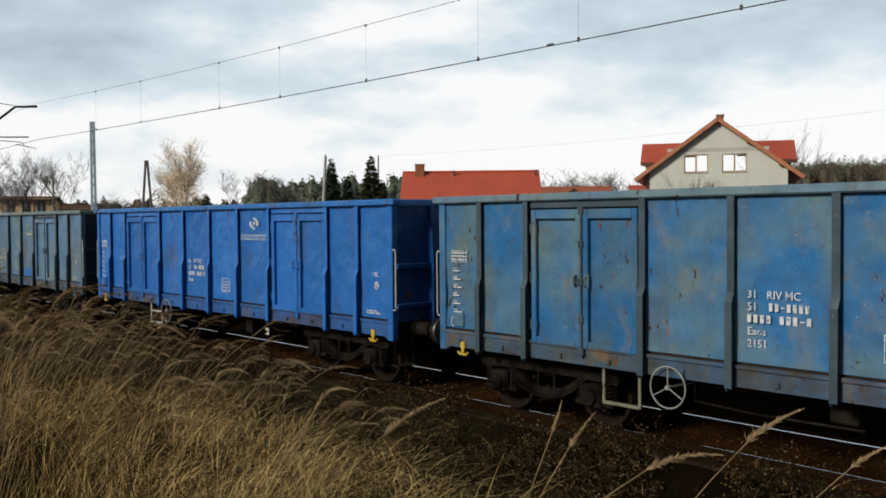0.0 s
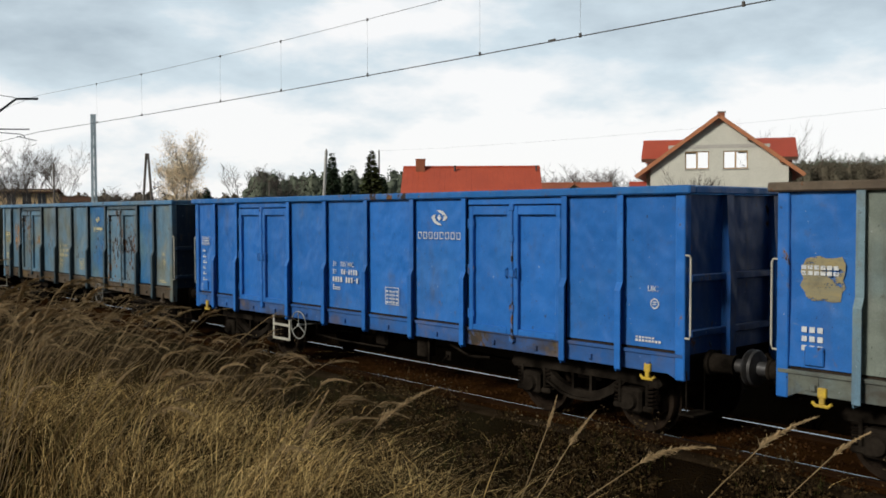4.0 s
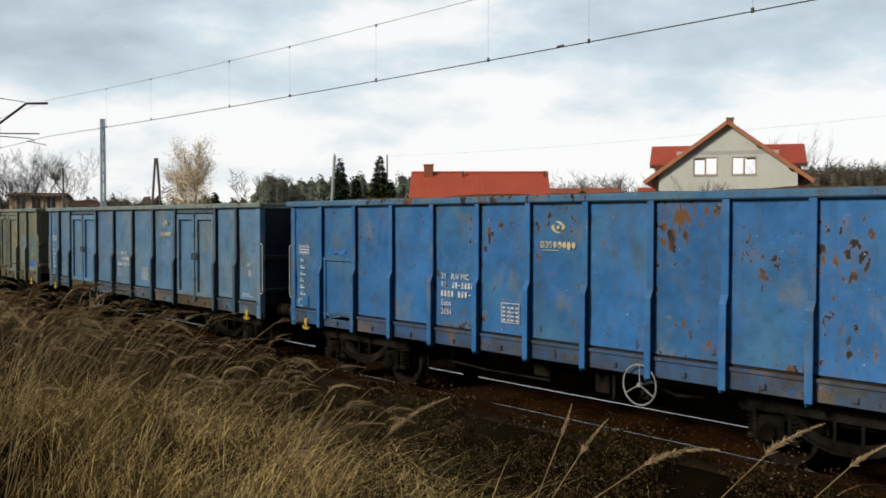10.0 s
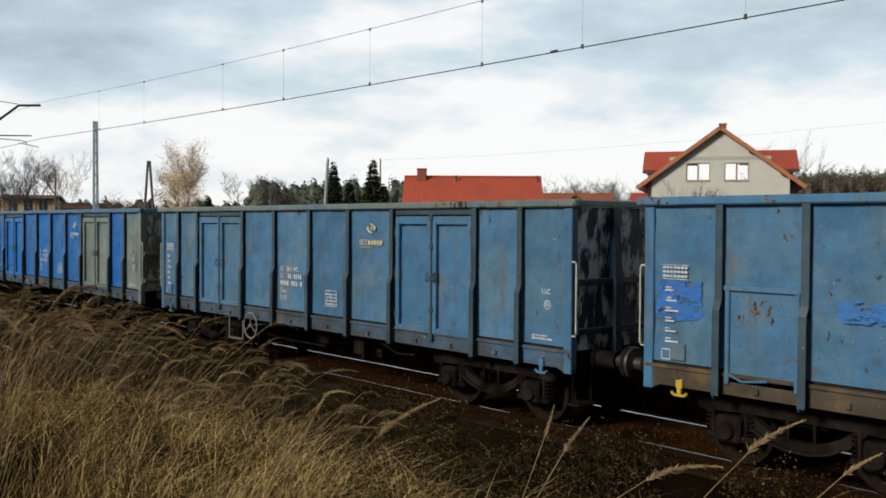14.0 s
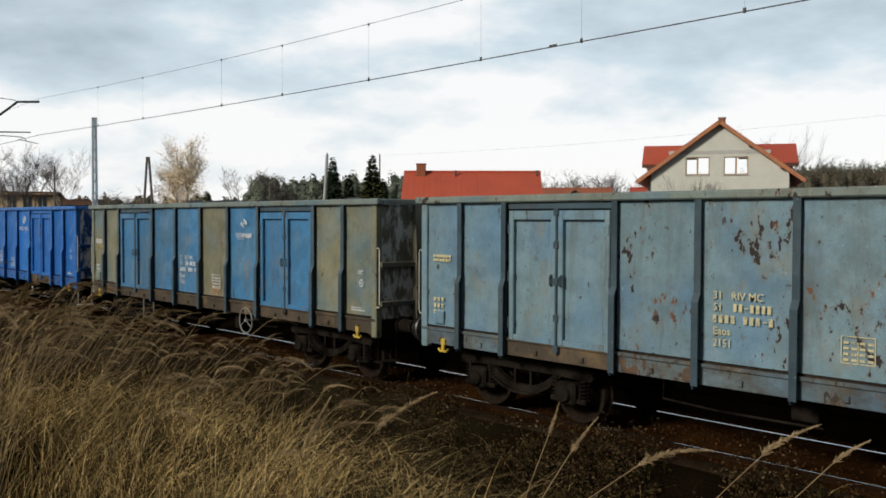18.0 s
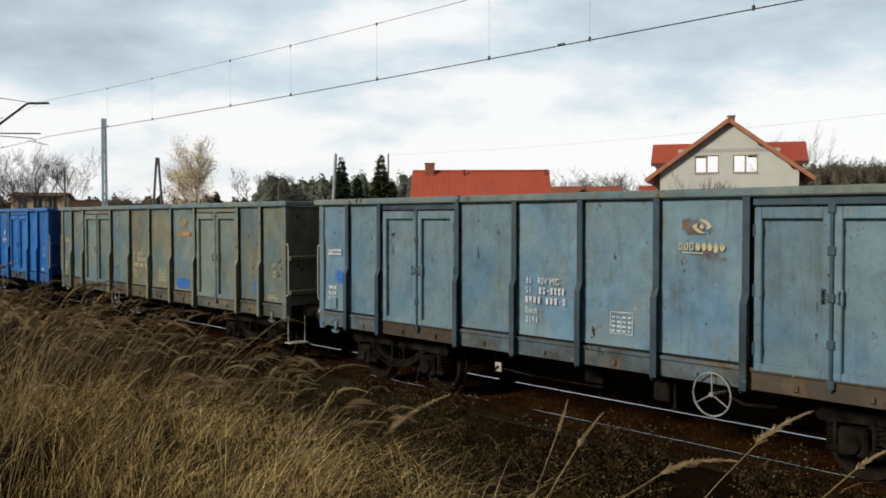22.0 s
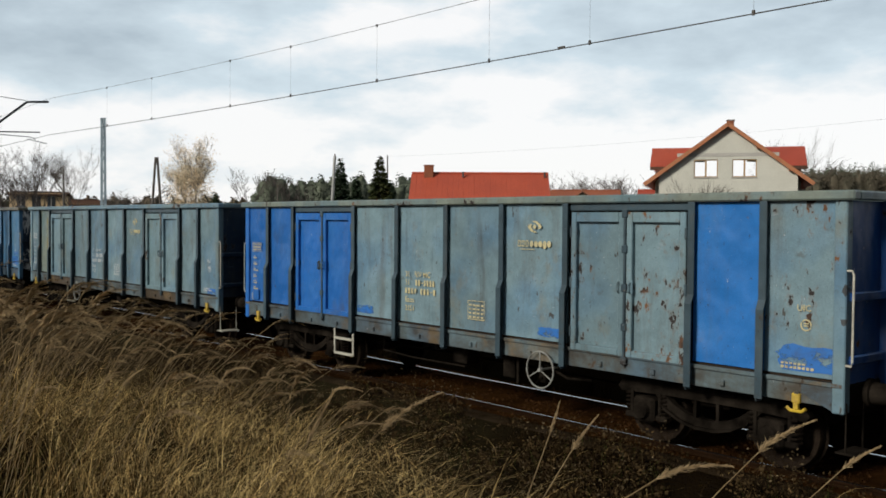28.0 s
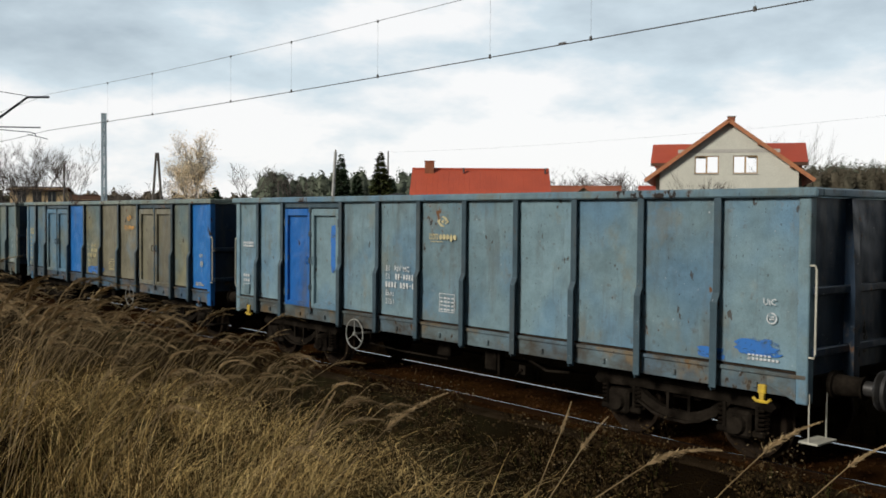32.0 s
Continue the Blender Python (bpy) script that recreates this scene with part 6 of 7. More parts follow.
def ballast_stones():
    rng = np.random.default_rng(23)
    n = 4500
    x = -34 + 38 * rng.random(n) ** 0.7
    y = rng.uniform(9.95, 12.4, n)
    z = np.array([-0.085 if b > 9.75 else -0.36 + 0.275 * (b - 8.95) / 0.8 for b in y]) + 0.002
    c = np.stack([x, y, z], 1)
    s = rng.uniform(0.016, 0.034, (n, 1))
    corner = np.array([[1, 0, 0], [-1, 0, 0], [0, 1, 0], [0, -1, 0], [0, 0, 1], [0, 0, -1]], float)
    v = (c[:, None, :] + corner[None] * s[:, None, :] * rng.uniform(0.6, 1.3, (n, 6, 1)) + rng.normal(0, 0.006, (n, 6, 3))).reshape(-1, 3)
    tri = np.array([[0, 2, 4], [2, 1, 4], [1, 3, 4], [3, 0, 4], [2, 0, 5], [1, 2, 5], [3, 1, 5], [0, 3, 5]])
    f = (np.arange(n)[:, None, None] * 6 + tri[None]).reshape(-1, 3)
    ob = new("ballast_stones", fast_mesh("ballast_stones", v, f, surface("rusty_ballast_stone", (0.058, 0.027, 0.0105), (0.026, 0.013, 0.006), 2, 30, 0.95, 0, 0.2, island=0.4)))
    tagged(ob, "rust-brown crushed ballast stones", "ballast", kind="stuff")


ballast_stones()

# ---- the train ----
TURN = Matrix.Rotation(math.pi, 4, "Z")
INK = {"w": WHITE, "y": YELLOWED, "o": ORANGE}


def bays(kind):
    """Bays of one side from the -x end: (kind, start, width, place in the colour string)."""
    if kind == "S":
        w = 12.8 / 12
        return [("panel", -6.4 + w * k, w, k) for k in range(12)]
    out = [("panel", -6.4, 0.93, 0), ("panel", -5.47, 0.95, 1), ("door", -4.52, 2.02, 2)]
    if kind == "H":
        return out + [("panel", -2.5 + 8.9 / 8 * k, 8.9 / 8, 4 + k) for k in range(8)]
    out += [("panel", -2.5 + 1.25 * k, 1.25, 4 + k) for k in range(4)]
    return out + [("door", 2.5, 2.02, 8), ("panel", 4.52, 0.95, 10), ("panel", 5.47, 0.93, 11)]


def side(w, spec, turn, seed, near=True):
    """One side of a wagon: panels, doors, ribs, sills, rim."""
    rnd = random.Random(seed)
    cols, rust, drip = spec["cols"], spec["rust"], spec.get("drip", 0)

    def level(k):
        return int(rust[k % len(rust)])
    rib_mat = paint(spec["rib"], int(rust[0]))
    bb = bays(spec["kind"])
    for kind, x, width, k in bb:
        if kind == "panel":
            part("panel", panel_mesh(width, rnd.randrange(4)), paint(cols[k], level(k), drip), w, "", turn @ pose(x, -FACE, Z_SEAM + 0.035))
            if spec["kind"] == "S" and k == 1:
                part("hatch_door", shared("hatch", lambda: small_door_mesh(width)), paint(cols[k], 1), w, "small framed hatch door", turn @ pose(x, 0, 0))
            if near and k == 0:
                part("load_box", shared("load_box", lambda: Geo().box(-0.11, 0.11, -FACE - 0.03, -FACE, 1.26, 1.47, 0.012).mesh("load_box")), paint(cols[k], 1), w, "", turn @ pose(x + width * 0.45, 0, 0))
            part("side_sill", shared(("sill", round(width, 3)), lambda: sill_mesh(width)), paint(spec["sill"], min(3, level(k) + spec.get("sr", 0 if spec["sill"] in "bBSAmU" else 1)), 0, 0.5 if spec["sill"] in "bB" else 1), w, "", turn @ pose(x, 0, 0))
        else:
            for j in (0, 1):
                dx = x + 0.09 + j * 0.94
                leaf = part("door_leaf", shared("leaf", leaf_mesh), paint(cols[k + j], level(k + j), drip), w, "", turn @ pose(dx, 0, 0))
                part("handle", shared("handle", handle_mesh), paint(spec["rib"], 1) if rnd.random() < 0.5 else paint(cols[k + j]), leaf, "", pose(0.83 - 0.76 * j, 0, 2.06))
                for z in (1.42, 2.08, 2.76) if near else ():
                    part("hinge", shared("hinge", hinge_mesh), paint(spec["rib"], 1), leaf, "", pose(0.9 * j, -FACE - 0.035, z) @ (pose(0, 0, 0, 0, 180, 0) if j else Matrix()))
            if near:
                # shade of the door gaps, put in as dark strips
                part("door_frame", shared("door_frame", door_gap_shade_mesh), IRON_DARK, w, "dark strips for the shaded gaps round the door leaves", turn @ pose(x, 0, 0))
            part("locking_bar", shared("bar", bar_mesh), paint(spec["rib"], 2), w, "", turn @ pose(x + 1.01, 0, 0))
            part("door_header", shared("header", lambda: Geo().box(0.05, 1.97, -FACE - 0.02, -FACE + 0.03, 3.04, Z_TOP, 0.01).mesh("door_header")), rib_mat, w, "", turn @ pose(x, 0, 0))
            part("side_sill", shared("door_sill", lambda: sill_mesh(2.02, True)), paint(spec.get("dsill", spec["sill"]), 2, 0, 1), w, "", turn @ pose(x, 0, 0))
        if x > -6.3:
            part("rib", shared("rib", rib_mesh), rib_mat, w, "", turn @ pose(x, 0, 0))
    part("corner_post", shared("post", post_mesh), paint(cols[11], 1), w, "", turn @ pose(HALF - 0.05, 0, 0))
    part("corner_post", shared("post2", lambda: mirrored("post", post_mesh)), paint(cols[0], 1), w, "", turn @ pose(-HALF + 0.05, 0, 0))
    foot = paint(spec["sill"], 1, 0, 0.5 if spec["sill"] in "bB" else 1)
    part("corner_gusset", shared("gusset", gusset_mesh), foot, w, "", turn @ pose(HALF - 0.05, 0, 0))
    part("corner_gusset", shared("gusset2", lambda: mirrored("gusset", gusset_mesh)), foot, w, "", turn @ pose(-HALF + 0.05, 0, 0))
    part("top_rim", shared("rim", lambda: rim_mesh(2 * HALF + 0.24)), paint(spec["rim"], 2), w, "", turn)
    for x in (-5.88, 5.88):
        part("rope_hook", shared("hook", hook_mesh), HOOK if spec.get("hook", 1) else paint(spec["sill"], 2), w, "", turn @ pose(x, 0, 0))


def mirrored(key, make):
    me = shared(key, make).copy()
    me.transform(Matrix.Diagonal((-1, 1, 1, 1)))
    me.flip_normals()
    return me


def bogie(w, x):
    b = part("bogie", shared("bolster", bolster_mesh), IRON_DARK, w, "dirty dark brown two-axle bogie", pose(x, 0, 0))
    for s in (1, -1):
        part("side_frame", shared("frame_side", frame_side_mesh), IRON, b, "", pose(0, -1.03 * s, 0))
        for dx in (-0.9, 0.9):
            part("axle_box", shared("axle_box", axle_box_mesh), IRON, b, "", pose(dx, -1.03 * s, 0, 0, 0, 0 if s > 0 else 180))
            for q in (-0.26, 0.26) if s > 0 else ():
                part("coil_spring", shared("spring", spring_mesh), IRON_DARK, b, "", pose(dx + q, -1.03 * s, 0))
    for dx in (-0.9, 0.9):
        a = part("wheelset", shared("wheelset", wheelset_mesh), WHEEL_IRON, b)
        a.matrix_parent_inverse = pose(dx, 0, 0.462)
        WHEELSETS.append(a)


WHEELSETS = []
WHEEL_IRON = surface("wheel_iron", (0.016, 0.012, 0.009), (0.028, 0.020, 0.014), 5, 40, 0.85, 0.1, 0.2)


def mark(w, me, ink, x, z, label=""):
    ob = part("marking", me, ink, w, label, pose(x, -FACE - 0.012, z))
    ob["kind"] = "stuff"                             # a block of small painted signs
    return ob


def markings(w, spec):
    ink = INK[spec.get("ink", "w")]
    kind = spec["kind"]
    step, start = (1.25, -2.5) if kind == "E" else (8.9 / 8, -2.5) if kind == "H" else (12.8 / 12, -6.4 + 12.8 / 4)
    d, e = start + step + 0.18 + spec.get("nx", 0.0), start + 2 * step + 0.42 + spec.get("nx", 0.0)
    newer = spec.get("logo", "w0")[1] == 1
    if spec.get("no", 1):
        for k, (a, b) in enumerate((("31", "RIV MC"), ("51", ""), ("", ""), (spec.get("code", "Eaos"), ""), ("" if newer else "2151", ""))):
            z = spec.get("nz", 1.98) - 0.139 * k
            if a:
                mark(w, words(a, 0.128), ink, d, z)
            if b:
                mark(w, words(b, 0.128), ink, d + 0.24, z)
        mark(w, shared("no_bars", lambda: flat([bar(0.27 + 0.072 * k, -0.139, 0.044, 0.092) for k in (0, 1, 3, 4, 5, 6)] + [bar(0.414, -0.10, 0.044, 0.016)]
                                              + [bar(0.080 * k, -0.278, 0.050, 0.092) for k in (0, 1, 2, 3, 5, 6, 7, 9)] + [bar(0.645, -0.24, 0.05, 0.016)])), ink, d, spec.get("nz", 1.98))
        mark(w, shared("table", table_mesh), ink, e + 0.06, max(1.32, spec.get("nz", 1.98) - 0.58))
    if spec.get("logo"):
        col, style, pan, z = spec["logo"]
        x = start + step * (pan + 0.5)
        z += 0.07 * style
        mark(w, shared(("emblem", style), lambda: emblem_mesh(style)), INK[col], x, z, "swirl emblem in " + {"w": "white", "y": "yellow", "o": "orange"}[col])
        mark(w, shared(("wordmark", style), lambda: wordmark_mesh(style)), INK[col], x, z - (0.335 if style else 0.285))
    mark(w, shared(("label", spec.get("lab", 0)), lambda: label_mesh(spec.get("lab", 0))), ink, -6.4 + 0.24, 2.24)
    mark(w, words("UIC", 0.10), ink, 5.86, 1.94)
    mark(w, shared("uic_ring", lambda: flat([[(0.066 * math.cos(a * 0.3927), 0.066 * math.sin(a * 0.3927)), (0.066 * math.cos(a * 0.3927 + 0.3927), 0.066 * math.sin(a * 0.3927 + 0.3927)),
                                              (0.050 * math.cos(a * 0.3927 + 0.3927), 0.050 * math.sin(a * 0.3927 + 0.3927)), (0.050 * math.cos(a * 0.3927), 0.050 * math.sin(a * 0.3927))] for a in range(16)]
                                            + [bar(-0.03, -0.016, 0.06, 0.014), bar(-0.03, 0.010, 0.06, 0.014)])), ink, 5.97, 1.79)
    mark(w, shared("low_bars", lambda: flat([bar(0.05 * k, 0, 0.036, 0.03) for k in range(8)] + [bar(0.05 * k, 0.045, 0.036, 0.022) for k in range(6)])), ink, 5.68, 1.30)
    for k, (x, z, wd, ht, c) in enumerate(spec.get("patch", ())):
        part("paint_patch", blob(wd, ht, int(x * 100 + z * 10)), paint(c) if c == "G" else brush(c) if c in PAINTS else SMEAR[c], w, "", pose(x, -FACE - 0.003 - 0.0012 * k, z))


SMEAR = {"Q": HOOK, "1": lettering("orange_smear", (0.40, 0.18, 0.05), (0.30, 0.19, 0.08), True),
         "2": lettering("yellow_smear", (0.42, 0.35, 0.12), (0.33, 0.28, 0.13), True),
         "3": lettering("rust_smear", (0.20, 0.085, 0.035), (0.12, 0.055, 0.03), True)}


def wagon(i, spec):
    w = thing("freight_wagon", spec["say"], "freight wagon", "wagons of the freight train")
    side(w, spec, Matrix(), i)
    side(w, spec, TURN, i + 100, False)
    part("wagon_floor", shared("floor", floor_mesh), INSIDE, w)
    part("inner_lining", shared("lining", lining_mesh), INSIDE, w)
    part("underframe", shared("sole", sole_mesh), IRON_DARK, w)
    for turn in (Matrix(), TURN):
        # end paint holds the shade of the wagon gap in its colour
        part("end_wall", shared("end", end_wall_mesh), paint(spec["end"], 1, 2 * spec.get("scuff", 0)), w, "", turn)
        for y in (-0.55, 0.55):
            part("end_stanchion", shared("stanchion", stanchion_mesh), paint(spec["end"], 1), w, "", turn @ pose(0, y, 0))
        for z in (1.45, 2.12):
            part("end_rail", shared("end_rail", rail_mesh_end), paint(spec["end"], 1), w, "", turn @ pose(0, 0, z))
        part("end_rim", shared("end_rim", lambda: Geo().box(HALF - 0.03, HALF + 0.12, -FACE + 0.055, FACE - 0.055, Z_TOP + 0.004, Z_RIM - 0.004, 0.015).mesh("end_rim")), paint(spec["rim"], 1), w, "", turn)
        part("headstock", shared("headstock", headstock_mesh), IRON_DARK, w, "", turn)
        for y in (-0.875, 0.875):
            c = part("buffer", shared("buffer", buffer_mesh), IRON, w, "", turn @ pose(0, y, 0))
            part("plunger", shared("plunger", plunger_mesh), BUFFER, c)
        part("screw_coupling", shared("coupling", coupling_mesh), IRON_DARK, w, "", turn)
        part("grab_rail", shared("grab", grab_mesh), CREAM, w, "cream grab rail", turn)
        part("grab_rail", shared("grab2", lambda: mirrored("grab", grab_mesh)), CREAM, w, "cream grab rail", turn @ pose(0, 0, 0, 0, 0, 180))
        part("step_iron", shared("step", step_mesh_end), CREAM if i % 3 == 0 else IRON, w, "", turn)
        if "ladder" in spec:
            part("ladder", shared(("ladder", spec["ladder"] in (0, 1)), lambda: ladder_mesh(2 if spec["ladder"] in (0, 1) else 1)), {0: IRON, 1: CREAM, 2: HOOK, 3: paint("R", 2)}[spec["ladder"]], w, "", turn @ pose(-2.9, 0, 0))
    part("brake_wheel", shared("brake_wheel", brake_wheel_mesh), WHEEL_PAINT if spec.get("wheel_white", 1) else IRON, w, "pale spoked brake wheel", pose(spec["wheel"], 0, 0))
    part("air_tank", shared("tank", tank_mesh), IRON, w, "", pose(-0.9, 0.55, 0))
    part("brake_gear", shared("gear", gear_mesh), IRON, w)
    px = spec.get("plate", 1.9)
    part("changeover_plate", shared("plate", plate_mesh), CREAM if "plate" in spec else IRON, w, "dirty white changeover plate" if "plate" in spec else "", pose(px, 0, 0))
    part("changeover_lever", shared("lever", lever_mesh), IRON_DARK, w, "", pose(px, 0, 0))
    bogie(w, -4.5)
    bogie(w, 4.5)
    markings(w, spec)
    w.matrix_basis = pose(run(0) - PITCH * i - 6.53, TRACK_Y, 0)
    if spec.get("coal"):
        c = part("coal" if spec["coal"] == 1 else "load", shared(("coal", i % 3), lambda: coal_mesh(i % 3 + 0.5)) if spec["coal"] == 1 else load_mesh(), COAL if spec["coal"] == 1 else RUSTY_LOAD, w, "heap of black coal" if spec["coal"] == 1 else "rusty brown load")
    return w


RUSTY_LOAD = surface("rusty_brown_load", (0.17, 0.085, 0.042), (0.11, 0.06, 0.032), 2, 20, 0.95, 0, 0.6, 0.03)
BUFFER = surface("greasy_buffer", (0.10, 0.10, 0.10), (0.05, 0.045, 0.04), 6, 50, 0.45, 0.6, 0.1)


def spec(say, cols, sill="O", rib="", rust="0", rim="G", end="S", wheel=-2.1, kind="E", **more):
    if rib == "K":                                   # ribs of the newer wagons wear the coat of most panels
        rib = max(sorted(set(cols)), key=cols.count)
    return dict(say=say, cols=cols, sill=sill, rib=rib or cols[4], rust=rust, rim=rim, end=end, wheel=wheel, kind=kind, **more)


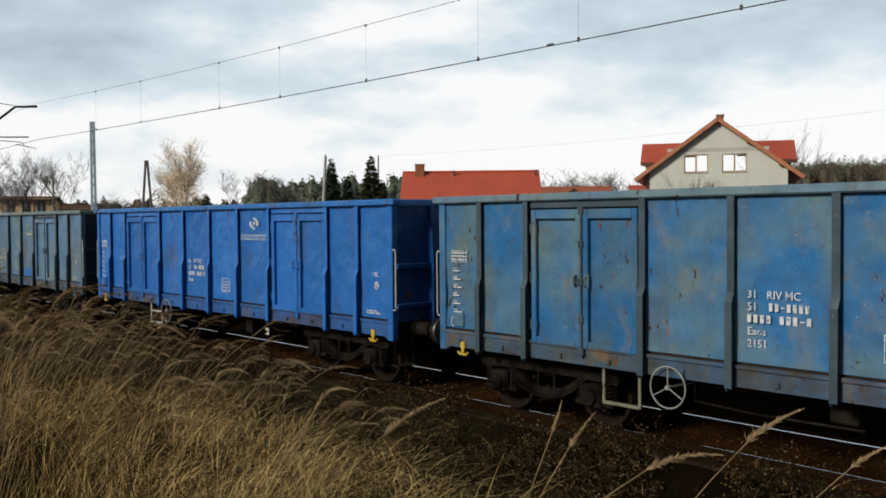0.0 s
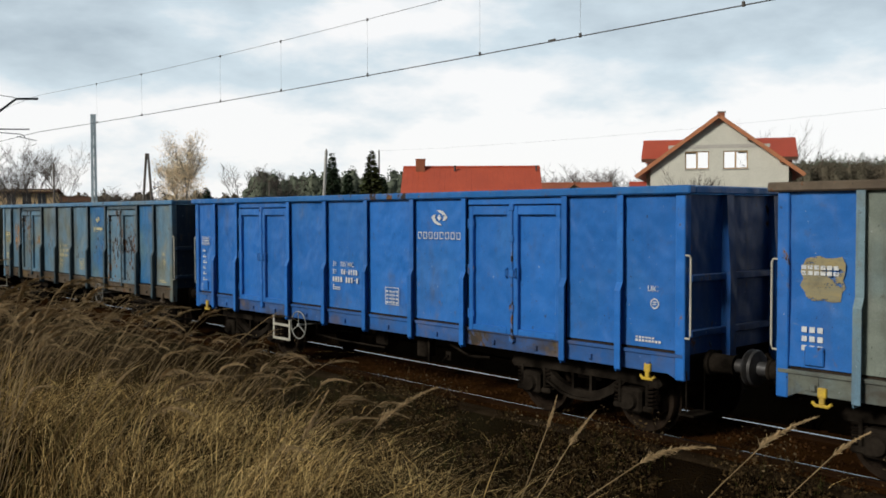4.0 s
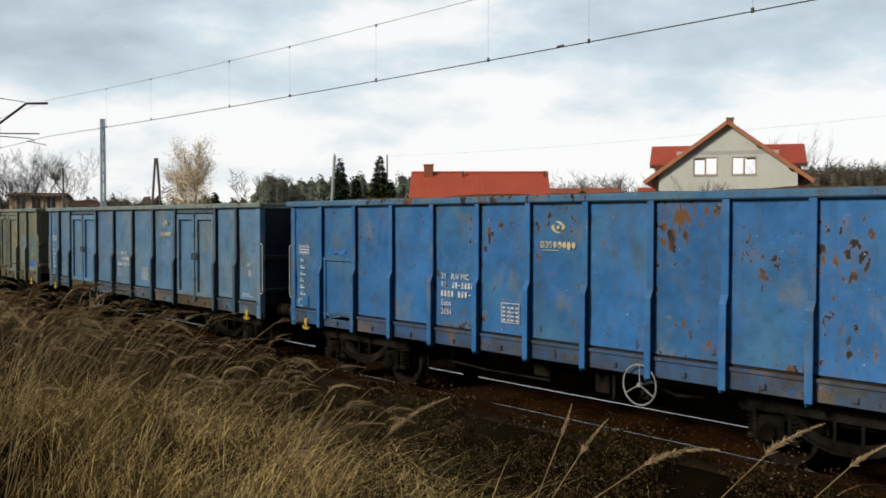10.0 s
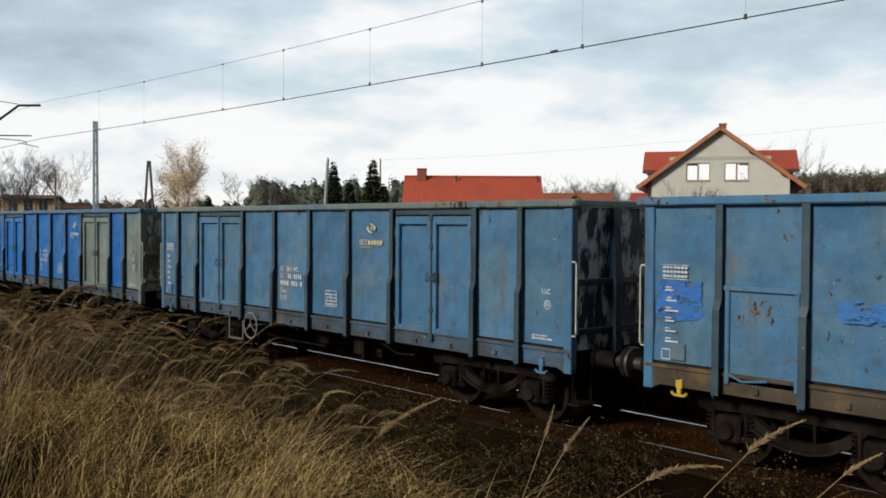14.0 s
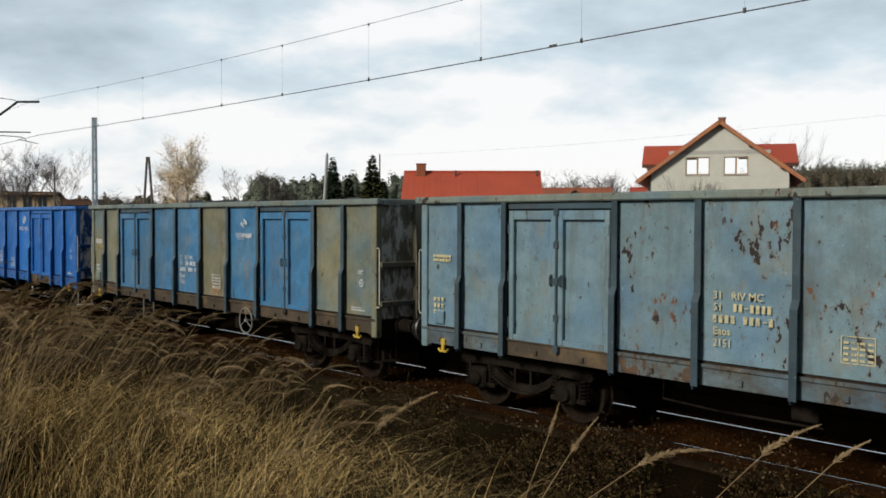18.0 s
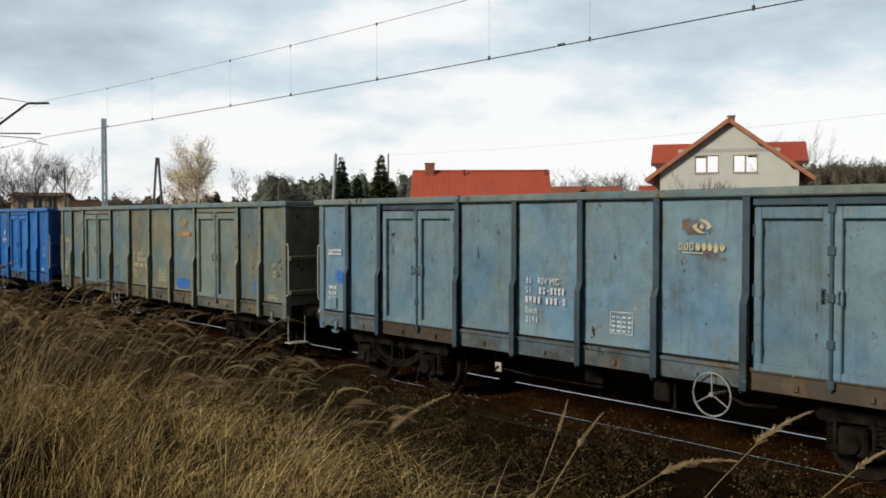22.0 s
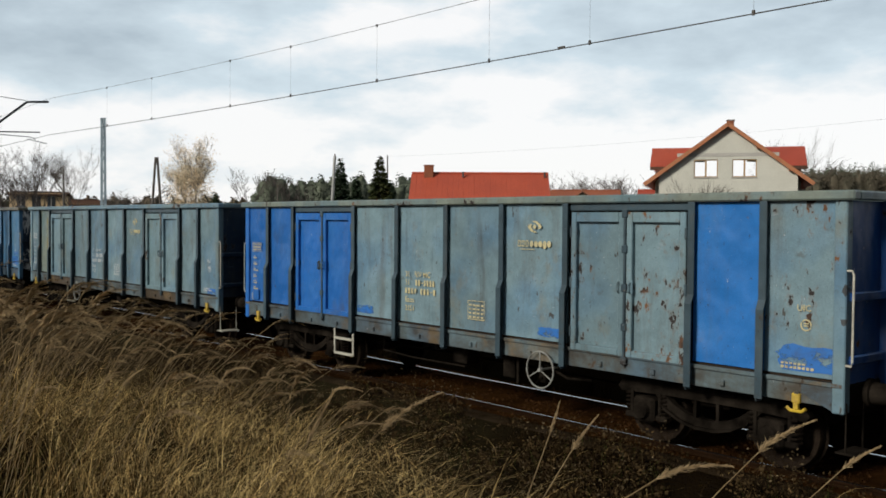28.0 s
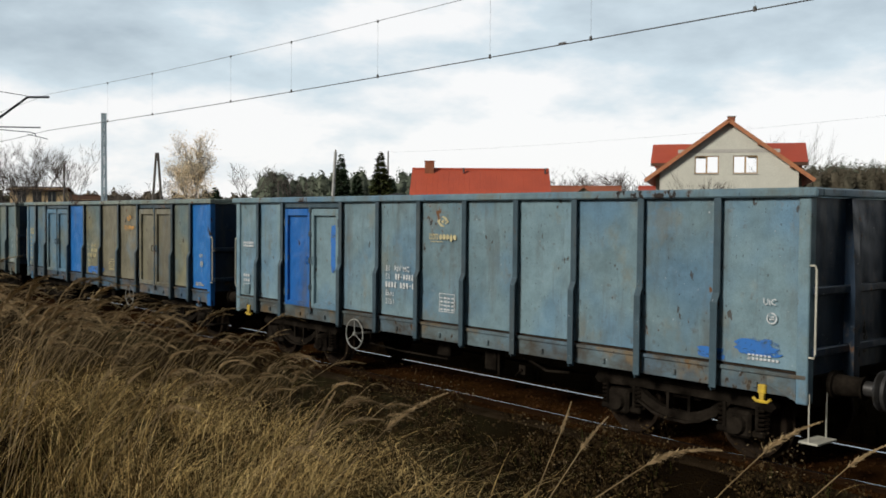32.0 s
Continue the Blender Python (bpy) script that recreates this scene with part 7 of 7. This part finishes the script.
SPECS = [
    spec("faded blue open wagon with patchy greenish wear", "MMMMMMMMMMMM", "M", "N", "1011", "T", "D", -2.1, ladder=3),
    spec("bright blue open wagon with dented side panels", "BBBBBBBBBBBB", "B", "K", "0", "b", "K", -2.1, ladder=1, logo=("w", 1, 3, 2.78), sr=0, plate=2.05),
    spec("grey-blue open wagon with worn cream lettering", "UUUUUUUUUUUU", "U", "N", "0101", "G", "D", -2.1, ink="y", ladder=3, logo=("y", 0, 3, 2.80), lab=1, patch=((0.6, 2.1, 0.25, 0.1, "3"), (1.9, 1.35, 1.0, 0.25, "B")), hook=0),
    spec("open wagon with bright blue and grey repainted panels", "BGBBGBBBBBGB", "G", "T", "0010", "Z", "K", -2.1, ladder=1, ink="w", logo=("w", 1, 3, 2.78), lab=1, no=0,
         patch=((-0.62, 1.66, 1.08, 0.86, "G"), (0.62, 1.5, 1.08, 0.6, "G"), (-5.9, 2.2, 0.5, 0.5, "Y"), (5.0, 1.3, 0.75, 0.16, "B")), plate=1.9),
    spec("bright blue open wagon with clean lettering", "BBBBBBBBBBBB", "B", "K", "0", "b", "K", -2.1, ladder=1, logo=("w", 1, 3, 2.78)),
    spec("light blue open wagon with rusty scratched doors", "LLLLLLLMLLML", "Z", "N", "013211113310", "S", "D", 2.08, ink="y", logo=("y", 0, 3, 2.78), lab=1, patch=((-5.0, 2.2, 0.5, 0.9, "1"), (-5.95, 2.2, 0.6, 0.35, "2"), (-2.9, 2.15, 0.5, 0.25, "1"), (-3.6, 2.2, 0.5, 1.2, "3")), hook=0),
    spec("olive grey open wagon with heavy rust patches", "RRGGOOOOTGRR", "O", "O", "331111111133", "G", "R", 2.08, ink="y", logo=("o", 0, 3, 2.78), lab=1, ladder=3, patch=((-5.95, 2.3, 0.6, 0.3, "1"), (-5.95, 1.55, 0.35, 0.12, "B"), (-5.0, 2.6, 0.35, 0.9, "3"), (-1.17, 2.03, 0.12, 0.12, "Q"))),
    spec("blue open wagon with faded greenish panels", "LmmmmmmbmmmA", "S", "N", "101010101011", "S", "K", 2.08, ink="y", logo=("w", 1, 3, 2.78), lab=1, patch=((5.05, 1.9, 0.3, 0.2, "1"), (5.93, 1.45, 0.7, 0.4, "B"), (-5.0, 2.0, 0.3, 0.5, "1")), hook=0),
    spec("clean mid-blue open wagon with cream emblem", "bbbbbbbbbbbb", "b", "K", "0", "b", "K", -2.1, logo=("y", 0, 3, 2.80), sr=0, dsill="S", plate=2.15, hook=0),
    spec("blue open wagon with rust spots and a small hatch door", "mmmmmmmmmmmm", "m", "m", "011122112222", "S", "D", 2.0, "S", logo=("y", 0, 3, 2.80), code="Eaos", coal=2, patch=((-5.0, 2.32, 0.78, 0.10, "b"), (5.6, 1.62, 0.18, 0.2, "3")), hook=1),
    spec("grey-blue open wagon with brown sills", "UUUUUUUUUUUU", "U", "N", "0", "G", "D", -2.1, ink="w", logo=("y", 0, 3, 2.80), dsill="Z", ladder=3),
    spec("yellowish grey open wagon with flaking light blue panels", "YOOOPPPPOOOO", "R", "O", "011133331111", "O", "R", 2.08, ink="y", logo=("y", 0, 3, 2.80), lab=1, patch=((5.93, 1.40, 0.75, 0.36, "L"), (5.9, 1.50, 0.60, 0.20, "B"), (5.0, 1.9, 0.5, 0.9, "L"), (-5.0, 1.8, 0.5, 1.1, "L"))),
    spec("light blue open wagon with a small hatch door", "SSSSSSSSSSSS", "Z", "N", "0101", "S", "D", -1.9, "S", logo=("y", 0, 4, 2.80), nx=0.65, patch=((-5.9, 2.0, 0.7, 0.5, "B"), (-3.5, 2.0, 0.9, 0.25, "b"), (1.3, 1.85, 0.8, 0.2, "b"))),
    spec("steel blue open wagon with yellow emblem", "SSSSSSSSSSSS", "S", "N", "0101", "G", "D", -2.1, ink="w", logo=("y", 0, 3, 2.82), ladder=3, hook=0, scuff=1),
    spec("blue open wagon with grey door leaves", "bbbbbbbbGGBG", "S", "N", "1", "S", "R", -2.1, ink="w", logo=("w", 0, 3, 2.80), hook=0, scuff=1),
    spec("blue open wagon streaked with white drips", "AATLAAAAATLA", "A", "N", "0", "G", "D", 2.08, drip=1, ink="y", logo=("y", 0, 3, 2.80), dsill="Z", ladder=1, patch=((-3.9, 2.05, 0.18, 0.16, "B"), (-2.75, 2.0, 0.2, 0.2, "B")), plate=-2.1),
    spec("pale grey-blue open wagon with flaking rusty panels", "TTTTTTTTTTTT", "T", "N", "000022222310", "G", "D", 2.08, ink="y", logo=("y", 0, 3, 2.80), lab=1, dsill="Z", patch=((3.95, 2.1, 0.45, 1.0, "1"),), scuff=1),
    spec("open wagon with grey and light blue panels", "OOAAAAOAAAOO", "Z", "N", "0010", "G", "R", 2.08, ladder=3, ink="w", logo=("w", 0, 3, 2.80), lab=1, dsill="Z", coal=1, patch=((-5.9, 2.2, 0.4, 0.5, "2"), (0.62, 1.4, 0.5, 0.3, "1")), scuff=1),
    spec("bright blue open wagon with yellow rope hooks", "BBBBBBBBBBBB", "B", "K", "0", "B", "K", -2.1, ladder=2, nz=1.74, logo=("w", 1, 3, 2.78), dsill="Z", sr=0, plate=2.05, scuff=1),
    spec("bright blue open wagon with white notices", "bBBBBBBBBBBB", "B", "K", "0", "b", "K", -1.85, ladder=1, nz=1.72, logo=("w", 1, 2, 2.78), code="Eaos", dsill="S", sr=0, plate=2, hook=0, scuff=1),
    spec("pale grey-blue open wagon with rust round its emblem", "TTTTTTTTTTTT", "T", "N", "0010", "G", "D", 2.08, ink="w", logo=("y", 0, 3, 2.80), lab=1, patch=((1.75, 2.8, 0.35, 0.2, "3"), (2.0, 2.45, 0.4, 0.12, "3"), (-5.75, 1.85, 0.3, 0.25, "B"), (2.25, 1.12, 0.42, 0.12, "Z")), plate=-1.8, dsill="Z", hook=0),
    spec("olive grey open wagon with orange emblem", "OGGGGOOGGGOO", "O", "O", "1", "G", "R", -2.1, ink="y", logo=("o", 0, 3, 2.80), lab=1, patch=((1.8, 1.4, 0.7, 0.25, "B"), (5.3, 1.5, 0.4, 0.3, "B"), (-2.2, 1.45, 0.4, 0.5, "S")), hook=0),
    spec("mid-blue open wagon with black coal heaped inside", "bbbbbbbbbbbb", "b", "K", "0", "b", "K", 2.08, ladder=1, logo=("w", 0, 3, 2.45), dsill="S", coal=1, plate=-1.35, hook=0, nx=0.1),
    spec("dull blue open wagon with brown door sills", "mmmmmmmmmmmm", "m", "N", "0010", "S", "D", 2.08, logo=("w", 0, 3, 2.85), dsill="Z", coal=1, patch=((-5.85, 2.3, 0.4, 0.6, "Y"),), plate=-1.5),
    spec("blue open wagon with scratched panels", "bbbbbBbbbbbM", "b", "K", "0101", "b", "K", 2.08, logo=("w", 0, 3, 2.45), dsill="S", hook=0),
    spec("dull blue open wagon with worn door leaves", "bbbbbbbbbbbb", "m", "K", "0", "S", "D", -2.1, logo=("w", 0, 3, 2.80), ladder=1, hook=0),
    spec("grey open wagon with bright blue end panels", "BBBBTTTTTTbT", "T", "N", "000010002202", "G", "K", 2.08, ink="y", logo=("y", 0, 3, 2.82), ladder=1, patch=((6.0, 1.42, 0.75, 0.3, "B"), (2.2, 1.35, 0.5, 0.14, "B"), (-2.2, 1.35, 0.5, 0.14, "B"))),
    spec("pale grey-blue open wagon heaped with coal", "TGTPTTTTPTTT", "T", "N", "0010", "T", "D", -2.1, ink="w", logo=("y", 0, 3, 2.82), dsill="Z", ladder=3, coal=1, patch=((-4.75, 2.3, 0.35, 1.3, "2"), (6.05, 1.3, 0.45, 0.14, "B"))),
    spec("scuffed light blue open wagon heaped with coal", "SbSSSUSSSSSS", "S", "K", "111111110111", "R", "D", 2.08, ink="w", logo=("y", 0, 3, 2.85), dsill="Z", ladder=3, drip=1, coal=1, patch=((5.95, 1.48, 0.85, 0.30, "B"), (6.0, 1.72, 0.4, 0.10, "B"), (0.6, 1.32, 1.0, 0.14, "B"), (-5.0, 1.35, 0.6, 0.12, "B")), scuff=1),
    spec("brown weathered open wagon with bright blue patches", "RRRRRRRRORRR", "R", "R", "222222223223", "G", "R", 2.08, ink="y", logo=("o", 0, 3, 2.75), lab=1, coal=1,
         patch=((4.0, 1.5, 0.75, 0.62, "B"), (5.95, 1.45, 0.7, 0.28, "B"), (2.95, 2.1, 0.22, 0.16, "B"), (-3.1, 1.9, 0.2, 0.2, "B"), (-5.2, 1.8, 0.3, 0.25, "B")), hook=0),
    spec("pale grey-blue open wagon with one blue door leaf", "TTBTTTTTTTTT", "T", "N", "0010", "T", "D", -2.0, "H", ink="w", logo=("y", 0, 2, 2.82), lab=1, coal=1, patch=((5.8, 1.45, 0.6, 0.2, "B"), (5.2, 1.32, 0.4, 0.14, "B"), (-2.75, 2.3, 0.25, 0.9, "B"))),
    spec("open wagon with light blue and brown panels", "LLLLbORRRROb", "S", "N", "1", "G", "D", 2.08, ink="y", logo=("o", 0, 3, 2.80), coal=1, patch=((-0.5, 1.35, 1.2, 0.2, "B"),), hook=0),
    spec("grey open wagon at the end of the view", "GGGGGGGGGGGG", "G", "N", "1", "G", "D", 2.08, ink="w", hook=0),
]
WAGONS = [wagon(i, s) for i, s in enumerate(SPECS)]


def motions():
    """The train rolls past, gathering speed; the wheelsets turn with it; stalks sway."""
    stops = [float(k) for k in range(33)]
    for i, w in enumerate(WAGONS):
        walk(w, [(t, pose(run(t) - PITCH * i - 6.53, TRACK_Y, 0)) for t in stops])
    for t0, a, ph in STALKS:                         # the wind stirs the tall stalks
        walk(t0, [(t, Matrix.Translation(a) @ pose(0, 0, 0, 0.7 * math.sin(1.9 * t + ph), 1.0 * math.sin(2.3 * t + 1.7 * ph), 0)) for t in (0.5 * k for k in range(65))])
    first = WHEELSETS[0]
    turns = [k / FPS for k in range(32 * FPS + 1)]
    walk(first, [(t, Matrix.Rotation((run(t) - run(0)) / 0.462, 4, "Y")) for t in turns])
    act, slot = first.animation_data.action, first.animation_data.action_slot
    for a in WHEELSETS[1:]:
        a.rotation_mode = "QUATERNION"
        keys = a.animation_data_create()
        keys.action = act
        keys.action_slot = slot


motions()
